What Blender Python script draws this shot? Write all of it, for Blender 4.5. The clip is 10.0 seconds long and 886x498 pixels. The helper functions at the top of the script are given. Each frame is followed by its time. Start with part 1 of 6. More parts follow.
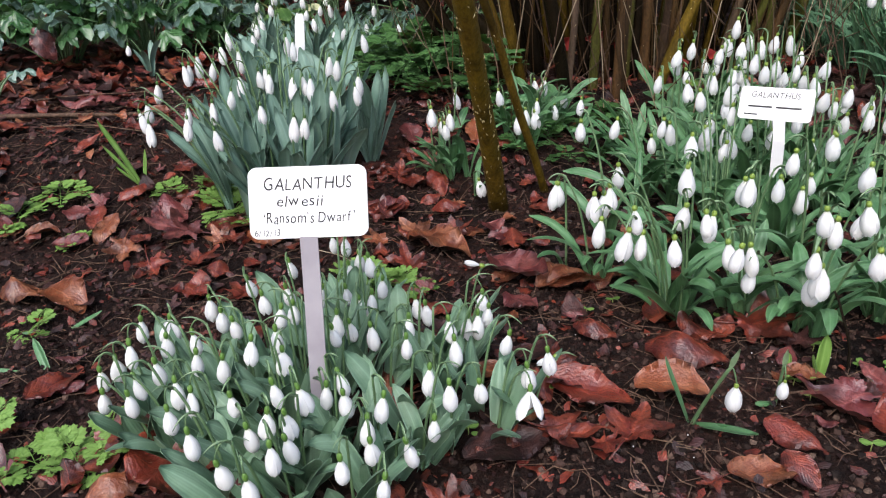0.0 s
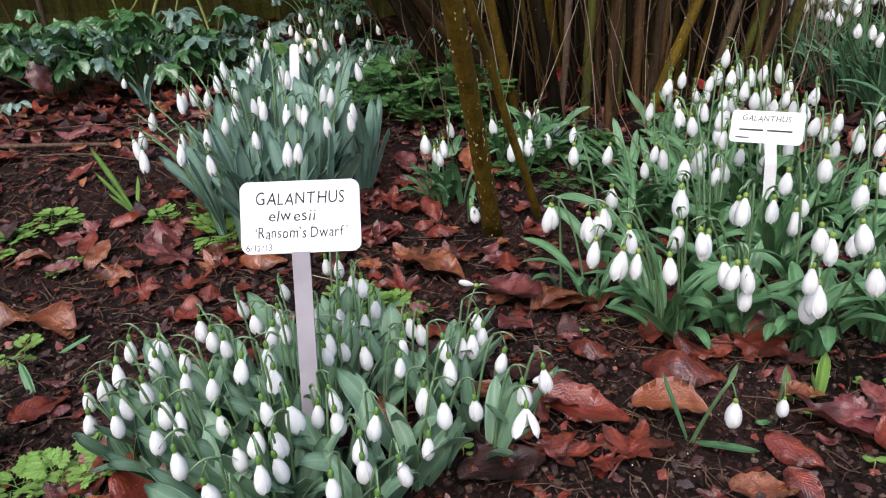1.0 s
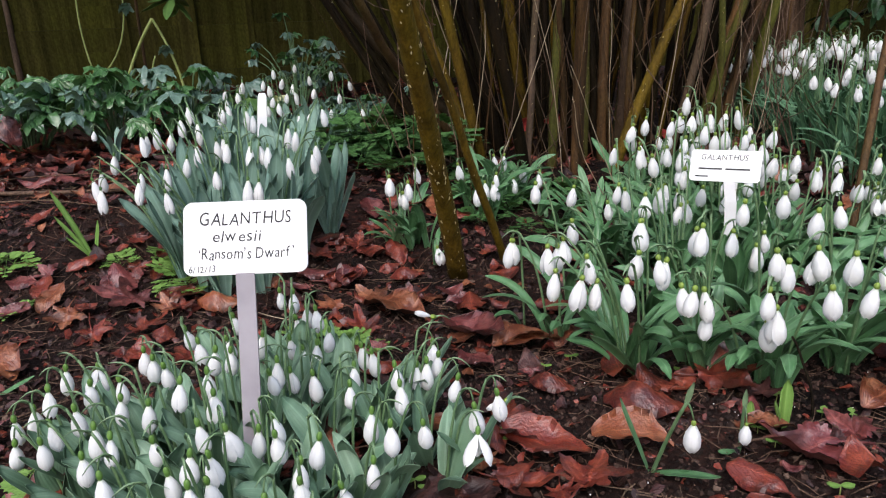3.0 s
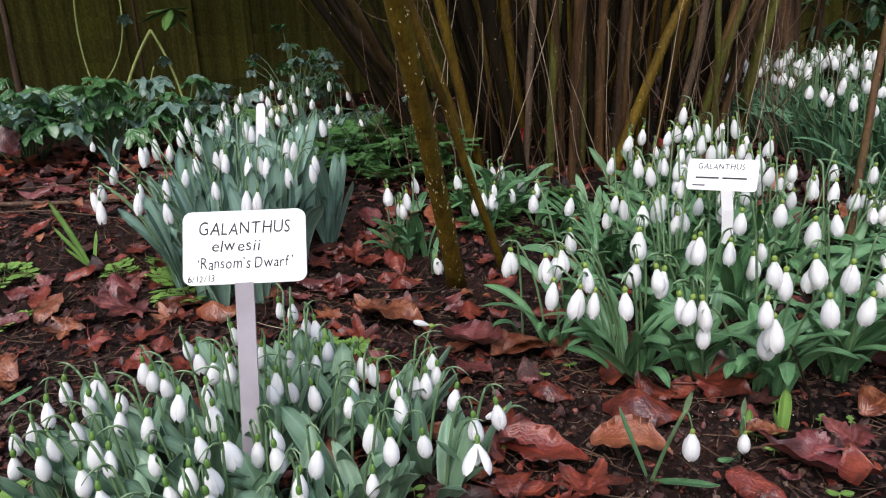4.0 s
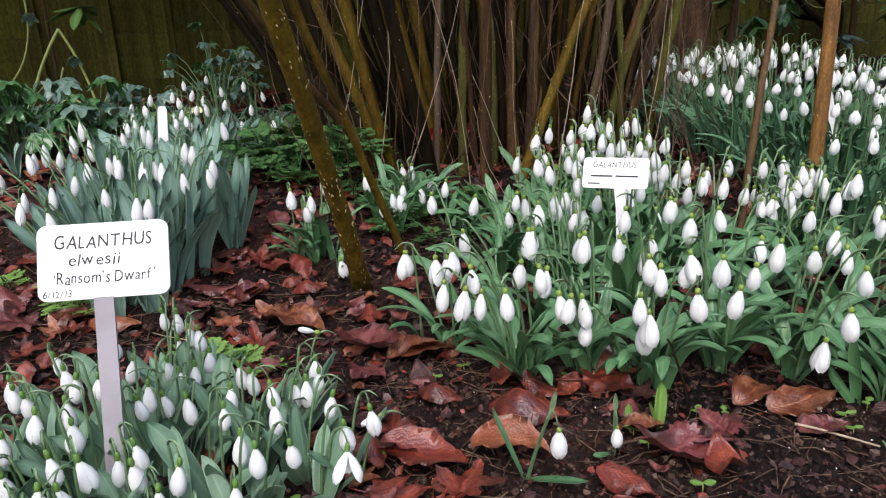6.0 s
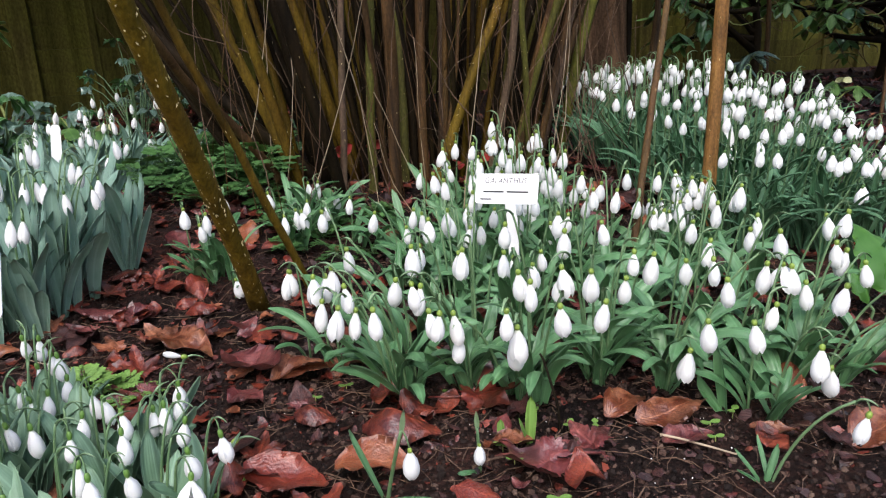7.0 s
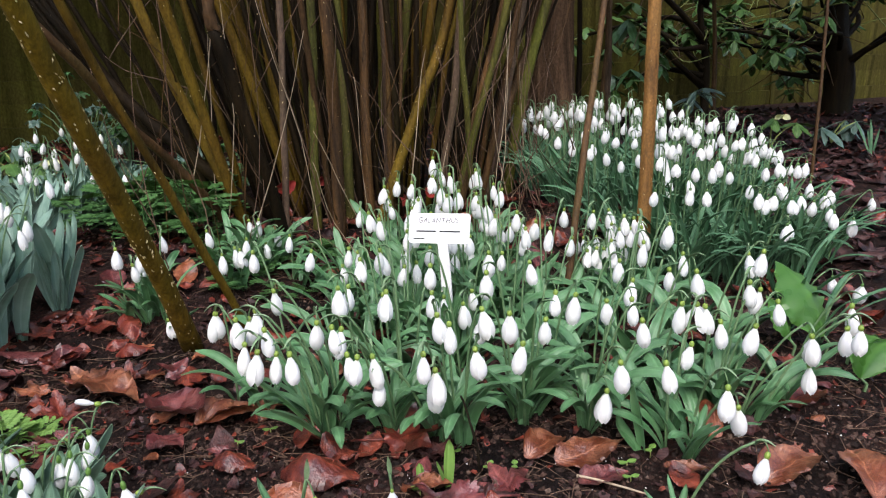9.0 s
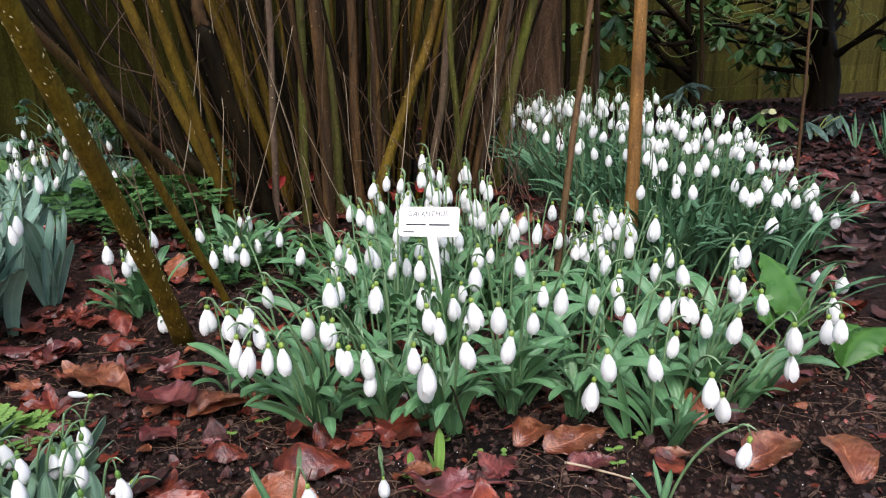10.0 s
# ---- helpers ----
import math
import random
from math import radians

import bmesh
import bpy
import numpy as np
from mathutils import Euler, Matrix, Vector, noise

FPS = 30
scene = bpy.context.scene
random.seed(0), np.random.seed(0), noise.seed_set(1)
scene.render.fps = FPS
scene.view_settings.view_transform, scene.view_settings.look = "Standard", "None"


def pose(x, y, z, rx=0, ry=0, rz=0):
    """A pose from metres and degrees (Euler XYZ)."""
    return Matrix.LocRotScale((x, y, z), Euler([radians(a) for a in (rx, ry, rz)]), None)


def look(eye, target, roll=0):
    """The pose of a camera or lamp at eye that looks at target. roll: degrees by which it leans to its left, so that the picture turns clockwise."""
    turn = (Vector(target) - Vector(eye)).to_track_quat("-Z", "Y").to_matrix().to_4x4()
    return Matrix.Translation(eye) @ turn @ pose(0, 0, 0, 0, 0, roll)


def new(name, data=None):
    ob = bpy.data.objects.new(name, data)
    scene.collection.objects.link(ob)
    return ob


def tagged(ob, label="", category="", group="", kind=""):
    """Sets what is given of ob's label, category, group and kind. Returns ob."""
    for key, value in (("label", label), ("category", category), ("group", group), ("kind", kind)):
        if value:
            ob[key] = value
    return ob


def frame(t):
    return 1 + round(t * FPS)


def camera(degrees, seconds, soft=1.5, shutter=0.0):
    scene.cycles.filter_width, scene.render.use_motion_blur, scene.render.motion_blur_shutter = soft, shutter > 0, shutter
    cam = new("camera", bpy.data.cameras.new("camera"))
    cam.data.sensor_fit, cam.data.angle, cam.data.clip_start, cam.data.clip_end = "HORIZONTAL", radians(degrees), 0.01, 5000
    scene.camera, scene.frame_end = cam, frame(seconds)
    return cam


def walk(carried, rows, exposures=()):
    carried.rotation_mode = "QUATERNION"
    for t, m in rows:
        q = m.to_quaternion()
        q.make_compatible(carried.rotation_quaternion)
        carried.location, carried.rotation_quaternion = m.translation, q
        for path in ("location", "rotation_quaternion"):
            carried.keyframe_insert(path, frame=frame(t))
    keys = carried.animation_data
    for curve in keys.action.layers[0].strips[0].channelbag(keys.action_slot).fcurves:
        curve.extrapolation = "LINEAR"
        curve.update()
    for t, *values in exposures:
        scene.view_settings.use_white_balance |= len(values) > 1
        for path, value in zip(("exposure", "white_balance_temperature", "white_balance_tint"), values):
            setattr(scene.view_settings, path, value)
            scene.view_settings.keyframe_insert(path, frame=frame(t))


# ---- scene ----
cam = camera(63.5, 10.0, soft=1.2)
PATH = [
    (0, (0.008, -0.013, 0.48), (-0.036, 1.796, -0.372), -2.6),
    (0.5, (0.009, -0.011, 0.473), (-0.028, 1.819, -0.332), -2.5),
    (1, (0.008, -0.016, 0.457), (-0.017, 1.836, -0.297), -2.6),
    (1.5, (0.016, -0.017, 0.443), (0.006, 1.854, -0.264), -2.5),
    (2, (0.019, -0.018, 0.438), (0.031, 1.87, -0.223), -2.2),
    (2.5, (0.029, -0.019, 0.416), (0.052, 1.885, -0.197), -2.2),
    (3, (0.036, -0.018, 0.411), (0.069, 1.896, -0.168), -2.3),
    (4.5, (0.035, -0.021, 0.411), (0.081, 1.901, -0.141), -2.5),
    (5, (0.052, -0.021, 0.411), (0.118, 1.898, -0.149), -2.7),
    (6.3, (0.13, -0.023, 0.417), (0.364, 1.88, -0.152), -2.5),
    (6.5, (0.15, -0.025, 0.415), (0.411, 1.878, -0.142), -2.5),
    (7, (0.197, -0.03, 0.416), (0.523, 1.869, -0.121), -2.5),
    (7.5, (0.23, -0.031, 0.426), (0.604, 1.866, -0.083), -2.3),
    (8, (0.245, -0.043, 0.427), (0.646, 1.857, -0.055), -2.2),
    (8.5, (0.248, -0.045, 0.428), (0.658, 1.856, -0.038), -2.1),
    (9, (0.251, -0.045, 0.431), (0.671, 1.855, -0.03), -2.1),
    (9.5, (0.248, -0.047, 0.429), (0.679, 1.851, -0.033), -2.1),
    (10, (0.249, -0.057, 0.429), (0.695, 1.835, -0.044), -2.2),
]
walk(cam, [(t, look(eye, target, roll)) for t, eye, target, roll in PATH], [(0.0, 0.74), (1.5, 0.65), (3.0, 0.60), (5.0, 0.59), (6.4, 0.77), (7.5, 0.90), (10.0, 0.90)])

# ---- light ----
world = bpy.data.worlds.new("overcast_sky")
scene.world = world
world.use_nodes = True
wn = world.node_tree.nodes
sky = wn.new("ShaderNodeTexSky")
sky.sky_type = "NISHITA"
sky.sun_disc = False
sky.sun_elevation = radians(48)
sky.sun_rotation = radians(200)
sky.air_density, sky.dust_density, sky.ozone_density = 1.0, 3.0, 1.0
wn["Background"].inputs["Strength"].default_value = 0.15
world.node_tree.links.new(sky.outputs[0], wn["Background"].inputs["Color"])
sun_data = bpy.data.lights.new("sun", "SUN")
sun_data.energy, sun_data.angle, sun_data.color = 1.5, radians(50), (1.0, 0.98, 1.05)
sun = new("sun", sun_data)
sun.matrix_world = look((0.0, -1.2, 4.0), (0.4, 0.8, 0.0))


# ---- materials ----
def material(name):
    m = bpy.data.materials.new(name)
    m.use_nodes = True
    nt = m.node_tree
    return m, nt, nt.nodes["Principled BSDF"]


def node(nt, kind, **inputs):
    n = nt.nodes.new(kind)
    for key, value in inputs.items():
        n.inputs[key.replace("_", " ")].default_value = value
    return n


def ramp(nt, fac, stops):
    r = nt.nodes.new("ShaderNodeValToRGB")
    e = r.color_ramp.elements
    e[0].position, e[0].color = stops[0][0], (*stops[0][1], 1)
    e[1].position, e[1].color = stops[-1][0], (*stops[-1][1], 1)
    for p, c in stops[1:-1]:
        e.new(p).color = (*c, 1)
    nt.links.new(fac, r.inputs[0])
    return r.outputs[0]


def mixed(nt, fac, a, b, mode="MIX"):
    m = nt.nodes.new("ShaderNodeMix")
    m.data_type, m.blend_type = "RGBA", mode
    for sock, val in ((0, fac), (6, a), (7, b)):
        if isinstance(val, bpy.types.NodeSocket):
            nt.links.new(val, m.inputs[sock])
        else:
            m.inputs[sock].default_value = val if sock == 0 else (*val, 1)
    return m.outputs[2]


def noise_fac(nt, scale, detail=4, coords="Object", rough=0.55, stretch=None):
    n = node(nt, "ShaderNodeTexNoise", Scale=scale, Detail=detail, Roughness=rough)
    tc = nt.nodes.new("ShaderNodeTexCoord")
    src = tc.outputs[coords]
    if stretch:
        mp = nt.nodes.new("ShaderNodeMapping")
        mp.inputs["Scale"].default_value = stretch
        nt.links.new(src, mp.inputs[0])
        src = mp.outputs[0]
    nt.links.new(src, n.inputs["Vector"])
    return n.outputs[0]


def bumped(nt, bsdf, fac, strength, distance):
    b = node(nt, "ShaderNodeBump", Strength=strength, Distance=distance)
    nt.links.new(fac, b.inputs["Height"])
    nt.links.new(b.outputs[0], bsdf.inputs["Normal"])


def random_fac(nt):
    return nt.nodes.new("ShaderNodeObjectInfo").outputs["Random"]


def uv_split(nt):
    u = nt.nodes.new("ShaderNodeUVMap")
    s = nt.nodes.new("ShaderNodeSeparateXYZ")
    nt.links.new(u.outputs[0], s.inputs[0])
    return s.outputs[0], s.outputs[1]


def calc(nt, op, a, b=0.0, c=0.0):
    m = nt.nodes.new("ShaderNodeMath")
    m.operation = op
    for i, v in enumerate((a, b, c)):
        if isinstance(v, bpy.types.NodeSocket):
            nt.links.new(v, m.inputs[i])
        else:
            m.inputs[i].default_value = v
    return m.outputs[0]


def soil_material():
    m, nt, b = material("soil")
    big = noise_fac(nt, 5, 5, "Object")
    fine = noise_fac(nt, 120, 6, "Object", 0.7)
    c = ramp(nt, big, [(0.3, (0.006, 0.004, 0.0038)), (0.5, (0.018, 0.010, 0.0082)), (0.72, (0.044, 0.021, 0.016))])
    c = mixed(nt, 0.75, c, ramp(nt, fine, [(0.36, (0.12, 0.11, 0.1)), (0.52, (0.9, 0.85, 0.8)), (0.64, (2.6, 2.2, 2.0))]), "MULTIPLY")
    nt.links.new(c, b.inputs["Base Color"])
    nt.links.new(ramp(nt, fine, [(0.3, (0.45,) * 3), (0.7, (0.9,) * 3)]), b.inputs["Roughness"])
    b.inputs["Specular IOR Level"].default_value = 0.12
    bumped(nt, b, fine, 1.0, 0.008)
    return m


def foliage_material(name, deep, mid, pale, rough=0.42, vein=0.5, ribs=9.0, sheen=0.25):
    """Leaf with a paler midrib, fine ribs along it and a blade that varies."""
    m, nt, b = material(name)
    u, v = uv_split(nt)
    rnd = random_fac(nt)
    n = noise_fac(nt, 35, 4)
    c = mixed(nt, rnd, deep, mid)
    c = mixed(nt, ramp(nt, n, [(0.35, (0, 0, 0)), (0.75, (0.7,) * 3)]), c, pale)
    mid_d = calc(nt, "ABSOLUTE", calc(nt, "SUBTRACT", u, 0.5))
    rib = ramp(nt, mid_d, [(0.0, (vein * 0.5,) * 3), (0.09, (0, 0, 0))])
    c = mixed(nt, rib, c, tuple(min(1, x * 1.6) for x in pale))
    margin = ramp(nt, mid_d, [(0.42, (0, 0, 0)), (0.5, (0.55,) * 3)])
    c = mixed(nt, margin, c, tuple(min(1, x * 1.35) for x in pale))
    lines = calc(nt, "SINE", calc(nt, "MULTIPLY", u, ribs * 6.283))
    c = mixed(nt, calc(nt, "MULTIPLY_ADD", lines, 0.03, 0.05), c, pale)
    nt.links.new(c, b.inputs["Base Color"])
    bloom = noise_fac(nt, 9, 3)
    nt.links.new(ramp(nt, bloom, [(0.35, (rough - 0.06,) * 3), (0.68, (rough + 0.2,) * 3)]), b.inputs["Roughness"])
    b.inputs["Specular IOR Level"].default_value = sheen
    bumped(nt, b, calc(nt, "ADD", calc(nt, "MULTIPLY", lines, 0.4), calc(nt, "MULTIPLY", n, 3.0)), 0.2, 0.0008)
    tr = node(nt, "ShaderNodeBsdfTranslucent")
    nt.links.new(mixed(nt, 0.5, c, (0.25, 0.42, 0.06), "MIX"), tr.inputs[0])
    mx = node(nt, "ShaderNodeMixShader")
    mx.inputs[0].default_value = 0.11
    nt.links.new(b.outputs[0], mx.inputs[1])
    nt.links.new(tr.outputs[0], mx.inputs[2])
    nt.links.new(mx.outputs[0], nt.nodes["Material Output"].inputs[0])
    return m


def petal_material():
    m, nt, b = material("white_petal")
    u, v = uv_split(nt)
    lines = calc(nt, "SINE", calc(nt, "MULTIPLY", u, 44.0))
    n = noise_fac(nt, 300, 3)
    c = mixed(nt, ramp(nt, n, [(0.3, (0, 0, 0)), (0.8, (1, 1, 1))]), (0.88, 0.88, 0.89), (0.92, 0.92, 0.92))
    c = mixed(nt, ramp(nt, v, [(0.0, (0.45,) * 3), (0.1, (0, 0, 0))]), c, (0.55, 0.66, 0.32))
    nt.links.new(c, b.inputs["Base Color"])
    b.inputs["Roughness"].default_value = 0.5
    b.inputs["Specular IOR Level"].default_value = 0.3
    bumped(nt, b, lines, 0.12, 0.0004)
    tr = node(nt, "ShaderNodeBsdfTranslucent", Color=(0.85, 0.86, 0.82, 1))
    mx = node(nt, "ShaderNodeMixShader")
    mx.inputs[0].default_value = 0.32
    nt.links.new(b.outputs[0], mx.inputs[1])
    nt.links.new(tr.outputs[0], mx.inputs[2])
    nt.links.new(mx.outputs[0], nt.nodes["Material Output"].inputs[0])
    return m


def dead_leaf_material(name, dark, mid, light, rough=0.33, coat=0.45):
    m, nt, b = material(name)
    u, v = uv_split(nt)
    rnd = random_fac(nt)
    n = noise_fac(nt, 3.2, 5, "Object", 0.6)
    f = noise_fac(nt, 30, 4, "Object", 0.6)
    c = mixed(nt, rnd, dark, mid)
    c = mixed(nt, ramp(nt, n, [(0.42, (0, 0, 0)), (0.66, (0.9,) * 3)]), c, light)
    c = mixed(nt, 0.6, c, ramp(nt, f, [(0.32, (0.45,) * 3), (0.6, (1.1,) * 3)]), "MULTIPLY")
    spots = noise_fac(nt, 1.9, 5, "Object", 0.65)
    c = mixed(nt, ramp(nt, spots, [(0.48, (0, 0, 0)), (0.62, (0.85,) * 3)]), c, tuple(x * 0.4 for x in dark))
    mid_d = calc(nt, "ABSOLUTE", calc(nt, "SUBTRACT", u, 0.5))
    side = calc(nt, "SINE", calc(nt, "MULTIPLY", calc(nt, "SUBTRACT", v, calc(nt, "MULTIPLY", mid_d, 0.9)), 62.0))
    rib = ramp(nt, mid_d, [(0.0, (0.4,) * 3), (0.025, (0, 0, 0))])
    c = mixed(nt, rib, c, tuple(x * 1.4 for x in light))
    c = mixed(nt, ramp(nt, side, [(0.80, (0, 0, 0)), (1.0, (0.14,) * 3)]), c, dark)
    nt.links.new(c, b.inputs["Base Color"])
    nt.links.new(ramp(nt, f, [(0.35, (rough + 0.05,) * 3), (0.65, (rough + 0.22,) * 3)]), b.inputs["Roughness"])
    b.inputs["Specular IOR Level"].default_value = 0.35
    b.inputs["Coat Weight"].default_value = coat
    b.inputs["Coat Roughness"].default_value = 0.16
    h = calc(nt, "ADD", calc(nt, "MULTIPLY", side, 0.05), calc(nt, "ADD", calc(nt, "MULTIPLY", f, 0.45), calc(nt, "MULTIPLY", n, 1.6)))
    bumped(nt, b, h, 0.8, 0.003)
    wet = node(nt, "ShaderNodeBump", Strength=0.5, Distance=0.003)
    nt.links.new(h, wet.inputs["Height"])
    nt.links.new(wet.outputs[0], b.inputs["Coat Normal"])
    return m


def bark_material(name, dark, mid, moss, moss_amount=0.5, scale=1.0, rough=0.62, gloss=0.2, relief=0.0025):
    m, nt, b = material(name)
    long = noise_fac(nt, 30 * scale, 6, "Object", 0.65, (1, 1, 0.12))
    fine = noise_fac(nt, 220 * scale, 4, "Object", 0.6, (1, 1, 0.5))
    blotch = noise_fac(nt, 7 * scale, 3, "Object", 0.6, (1, 1, 0.45))
    c = ramp(nt, long, [(0.3, dark), (0.68, mid)])
    c = mixed(nt, ramp(nt, blotch, [(0.6 - 0.35 * moss_amount, (0, 0, 0)), (0.75, (0.85,) * 3)]), c, moss)
    c = mixed(nt, calc(nt, "MULTIPLY", random_fac(nt), 0.45), c, dark)
    c = mixed(nt, 0.5, c, ramp(nt, fine, [(0.33, (0.35,) * 3), (0.62, (1.3,) * 3)]), "MULTIPLY")
    streak = noise_fac(nt, 60 * scale, 5, "Object", 0.7, (1, 1, 0.06))
    c = mixed(nt, 0.45, c, ramp(nt, streak, [(0.36, (0.35,) * 3), (0.62, (1.4,) * 3)]), "MULTIPLY")
    nt.links.new(c, b.inputs["Base Color"])
    b.inputs["Roughness"].default_value = rough
    b.inputs["Specular IOR Level"].default_value = gloss
    bumped(nt, b, calc(nt, "ADD", calc(nt, "MULTIPLY", long, 2.0), calc(nt, "ADD", fine, streak)), 0.7, relief)
    return m


def plain_material(name, a, b_col, rough=0.5, scale=60, bump=0.1, spec=0.4):
    m, nt, b = material(name)
    n = noise_fac(nt, scale, 4)
    nt.links.new(ramp(nt, n, [(0.35, a), (0.65, b_col)]), b.inputs["Base Color"])
    b.inputs["Roughness"].default_value = rough
    b.inputs["Specular IOR Level"].default_value = spec
    bumped(nt, b, n, bump, 0.001)
    return m


def crumb_material():
    m, nt, b = material("soil_crumb")
    rnd = nt.nodes.new("ShaderNodeNewGeometry").outputs["Random Per Island"]
    c = ramp(nt, rnd, [(0.0, (0.009, 0.006, 0.005)), (0.55, (0.030, 0.018, 0.014)), (0.88, (0.075, 0.042, 0.032)), (1.0, (0.15, 0.10, 0.075))])
    c = mixed(nt, 0.7, c, ramp(nt, noise_fac(nt, 400, 4), [(0.35, (0.4,) * 3), (0.65, (1.3,) * 3)]), "MULTIPLY")
    nt.links.new(c, b.inputs["Base Color"])
    b.inputs["Roughness"].default_value = 0.8
    b.inputs["Specular IOR Level"].default_value = 0.15
    return m


SOIL = soil_material()
CRUMB = crumb_material()
PETAL = petal_material()
OVARY = plain_material("green_ovary", (0.15, 0.235, 0.035), (0.23, 0.32, 0.06), 0.4, 200)
OVARY_LONG = plain_material("long_green_ovary", (0.075, 0.165, 0.028), (0.12, 0.23, 0.045), 0.4, 200)
OVARY_DARK = plain_material("dark_green_ovary", (0.05, 0.12, 0.03), (0.09, 0.18, 0.045), 0.4, 200)
SCAPE = plain_material("flower_stalk", (0.085, 0.16, 0.07), (0.14, 0.225, 0.105), 0.45, 90)
SPATHE = plain_material("spathe", (0.13, 0.215, 0.105), (0.22, 0.315, 0.18), 0.5, 120)
LEAF_DWARF = foliage_material("glaucous_leaf", (0.084, 0.172, 0.096), (0.138, 0.256, 0.150), (0.26, 0.39, 0.27), 0.34, sheen=0.4)
LEAF_BROAD = foliage_material("fresh_green_leaf", (0.036, 0.118, 0.039), (0.084, 0.216, 0.080), (0.18, 0.33, 0.168), 0.28, sheen=0.5)
LEAF_TALL = foliage_material("blue_green_leaf", (0.115, 0.225, 0.165), (0.17, 0.295, 0.225), (0.27, 0.385, 0.32), 0.38, sheen=0.4)
LEAF_NARROW = foliage_material("narrow_dark_leaf", (0.046, 0.130, 0.064), (0.080, 0.195, 0.095), (0.15, 0.28, 0.16), 0.4)
LEAF_HELLEBORE = foliage_material("dark_lobed_leaf", (0.022, 0.085, 0.022), (0.055, 0.155, 0.040), (0.13, 0.24, 0.12), 0.2, 0.4, 4, 0.7)
LEAF_BLUE = foliage_material("blue_grey_lobed_leaf", (0.055, 0.115, 0.085), (0.10, 0.18, 0.14), (0.22, 0.32, 0.28), 0.22, 0.4, 4, 0.7)
LEAF_RHODO = foliage_material("evergreen_leaf", (0.028, 0.085, 0.018), (0.075, 0.175, 0.035), (0.14, 0.25, 0.07), 0.33, 0.4, 3, 0.4)
LEAF_WEED = foliage_material("bright_ferny_leaf", (0.085, 0.18, 0.028), (0.13, 0.25, 0.045), (0.20, 0.33, 0.09), 0.5)
LEAF_HERB = foliage_material("herb_leaf", (0.022, 0.075, 0.016), (0.042, 0.115, 0.026), (0.085, 0.18, 0.06), 0.45)
LEAF_ARUM = foliage_material("glossy_arum_leaf", (0.022, 0.080, 0.010), (0.042, 0.125, 0.020), (0.085, 0.19, 0.045), 0.3, 0.6, 3, 0.4)
DEAD_RED = dead_leaf_material("red_brown_dead_leaf", (0.052, 0.0072, 0.005), (0.15, 0.019, 0.010), (0.32, 0.066, 0.032), 0.33, 0.7)
DEAD_TAN = dead_leaf_material("tan_dead_leaf", (0.10, 0.022, 0.008), (0.22, 0.055, 0.019), (0.40, 0.16, 0.078), 0.33, 0.7)
# Rotted leaf; at the right back its dark colour also serves as shade.
DEAD_DARK = dead_leaf_material("rotted_dead_leaf", (0.016, 0.006, 0.006), (0.042, 0.012, 0.011), (0.09, 0.032, 0.026), 0.42, 0.18)
DEAD_PINK = dead_leaf_material("dusky_maroon_leaf", (0.055, 0.010, 0.012), (0.13, 0.022, 0.022), (0.30, 0.090, 0.075), 0.33, 0.75)
BARK_OLIVE = bark_material("olive_bark", (0.030, 0.017, 0.003), (0.140, 0.080, 0.010), (0.16, 0.110, 0.010), 0.6, gloss=0.12)
BARK_BROWN = bark_material("brown_bark", (0.030, 0.016, 0.007), (0.115, 0.058, 0.020), (0.095, 0.062, 0.016), 0.25)
BARK_GREY = bark_material("grey_bark", (0.045, 0.028, 0.018), (0.17, 0.11, 0.072), (0.09, 0.07, 0.03), 0.2)
# Old dark bark, and bark darkened for the shade inside the thicket.
BARK_DARK_SHADED = bark_material("dark_bark", (0.004, 0.003, 0.0014), (0.019, 0.0115, 0.005), (0.021, 0.015, 0.004), 0.3, gloss=0.08)
BARK_CANE = bark_material("ochre_cane", (0.11, 0.050, 0.013), (0.31, 0.155, 0.042), (0.19, 0.115, 0.028), 0.4, 1.4)
BARK_MOSSY = bark_material("mossy_green_bark", (0.04, 0.033, 0.008), (0.11, 0.093, 0.018), (0.105, 0.12, 0.016), 0.8)
BARK_TREE = bark_material("furrowed_trunk", (0.018, 0.011, 0.006), (0.15, 0.088, 0.052), (0.10, 0.075, 0.035), 0.25, 0.9, 0.85, 0.08, 0.012)
LENTICEL = plain_material("pale_lenticel", (0.45, 0.34, 0.16), (0.6, 0.5, 0.28), 0.6, 300)
TWIG = bark_material("dry_twig", (0.07, 0.038, 0.025), (0.21, 0.135, 0.092), (0.15, 0.12, 0.07), 0.2, 2.0, 0.75)
STRAW = plain_material("bleached_stalk", (0.26, 0.19, 0.12), (0.42, 0.33, 0.23), 0.6, 40)
LABEL_WHITE = plain_material("white_plastic", (0.80, 0.80, 0.81), (0.84, 0.84, 0.84), 0.4, 12, 0.03)
LABEL_STAKE = plain_material("grey_plastic", (0.25, 0.225, 0.25), (0.31, 0.285, 0.31), 0.42, 25, 0.06)
STAKE_WHITE = plain_material("off_white_plastic", (0.62, 0.61, 0.62), (0.7, 0.69, 0.69), 0.45, 30, 0.06)
INK = plain_material("black_ink", (0.012, 0.012, 0.014), (0.02, 0.02, 0.022), 0.5, 40, 0.0)
FENCE = bark_material("weathered_fence", (0.030, 0.025, 0.008), (0.088, 0.074, 0.020), (0.100, 0.100, 0.016), 0.6, 0.5, 0.9, 0.06)
CREAM = plain_material("cream_flower", (0.52, 0.55, 0.28), (0.62, 0.64, 0.40), 0.5, 80)
PALE_STEM = plain_material("pale_green_stem", (0.22, 0.28, 0.07), (0.34, 0.38, 0.13), 0.5, 60)
RED_LEAF = plain_material("crimson_leaf", (0.22, 0.02, 0.02), (0.34, 0.04, 0.03), 0.45, 60)


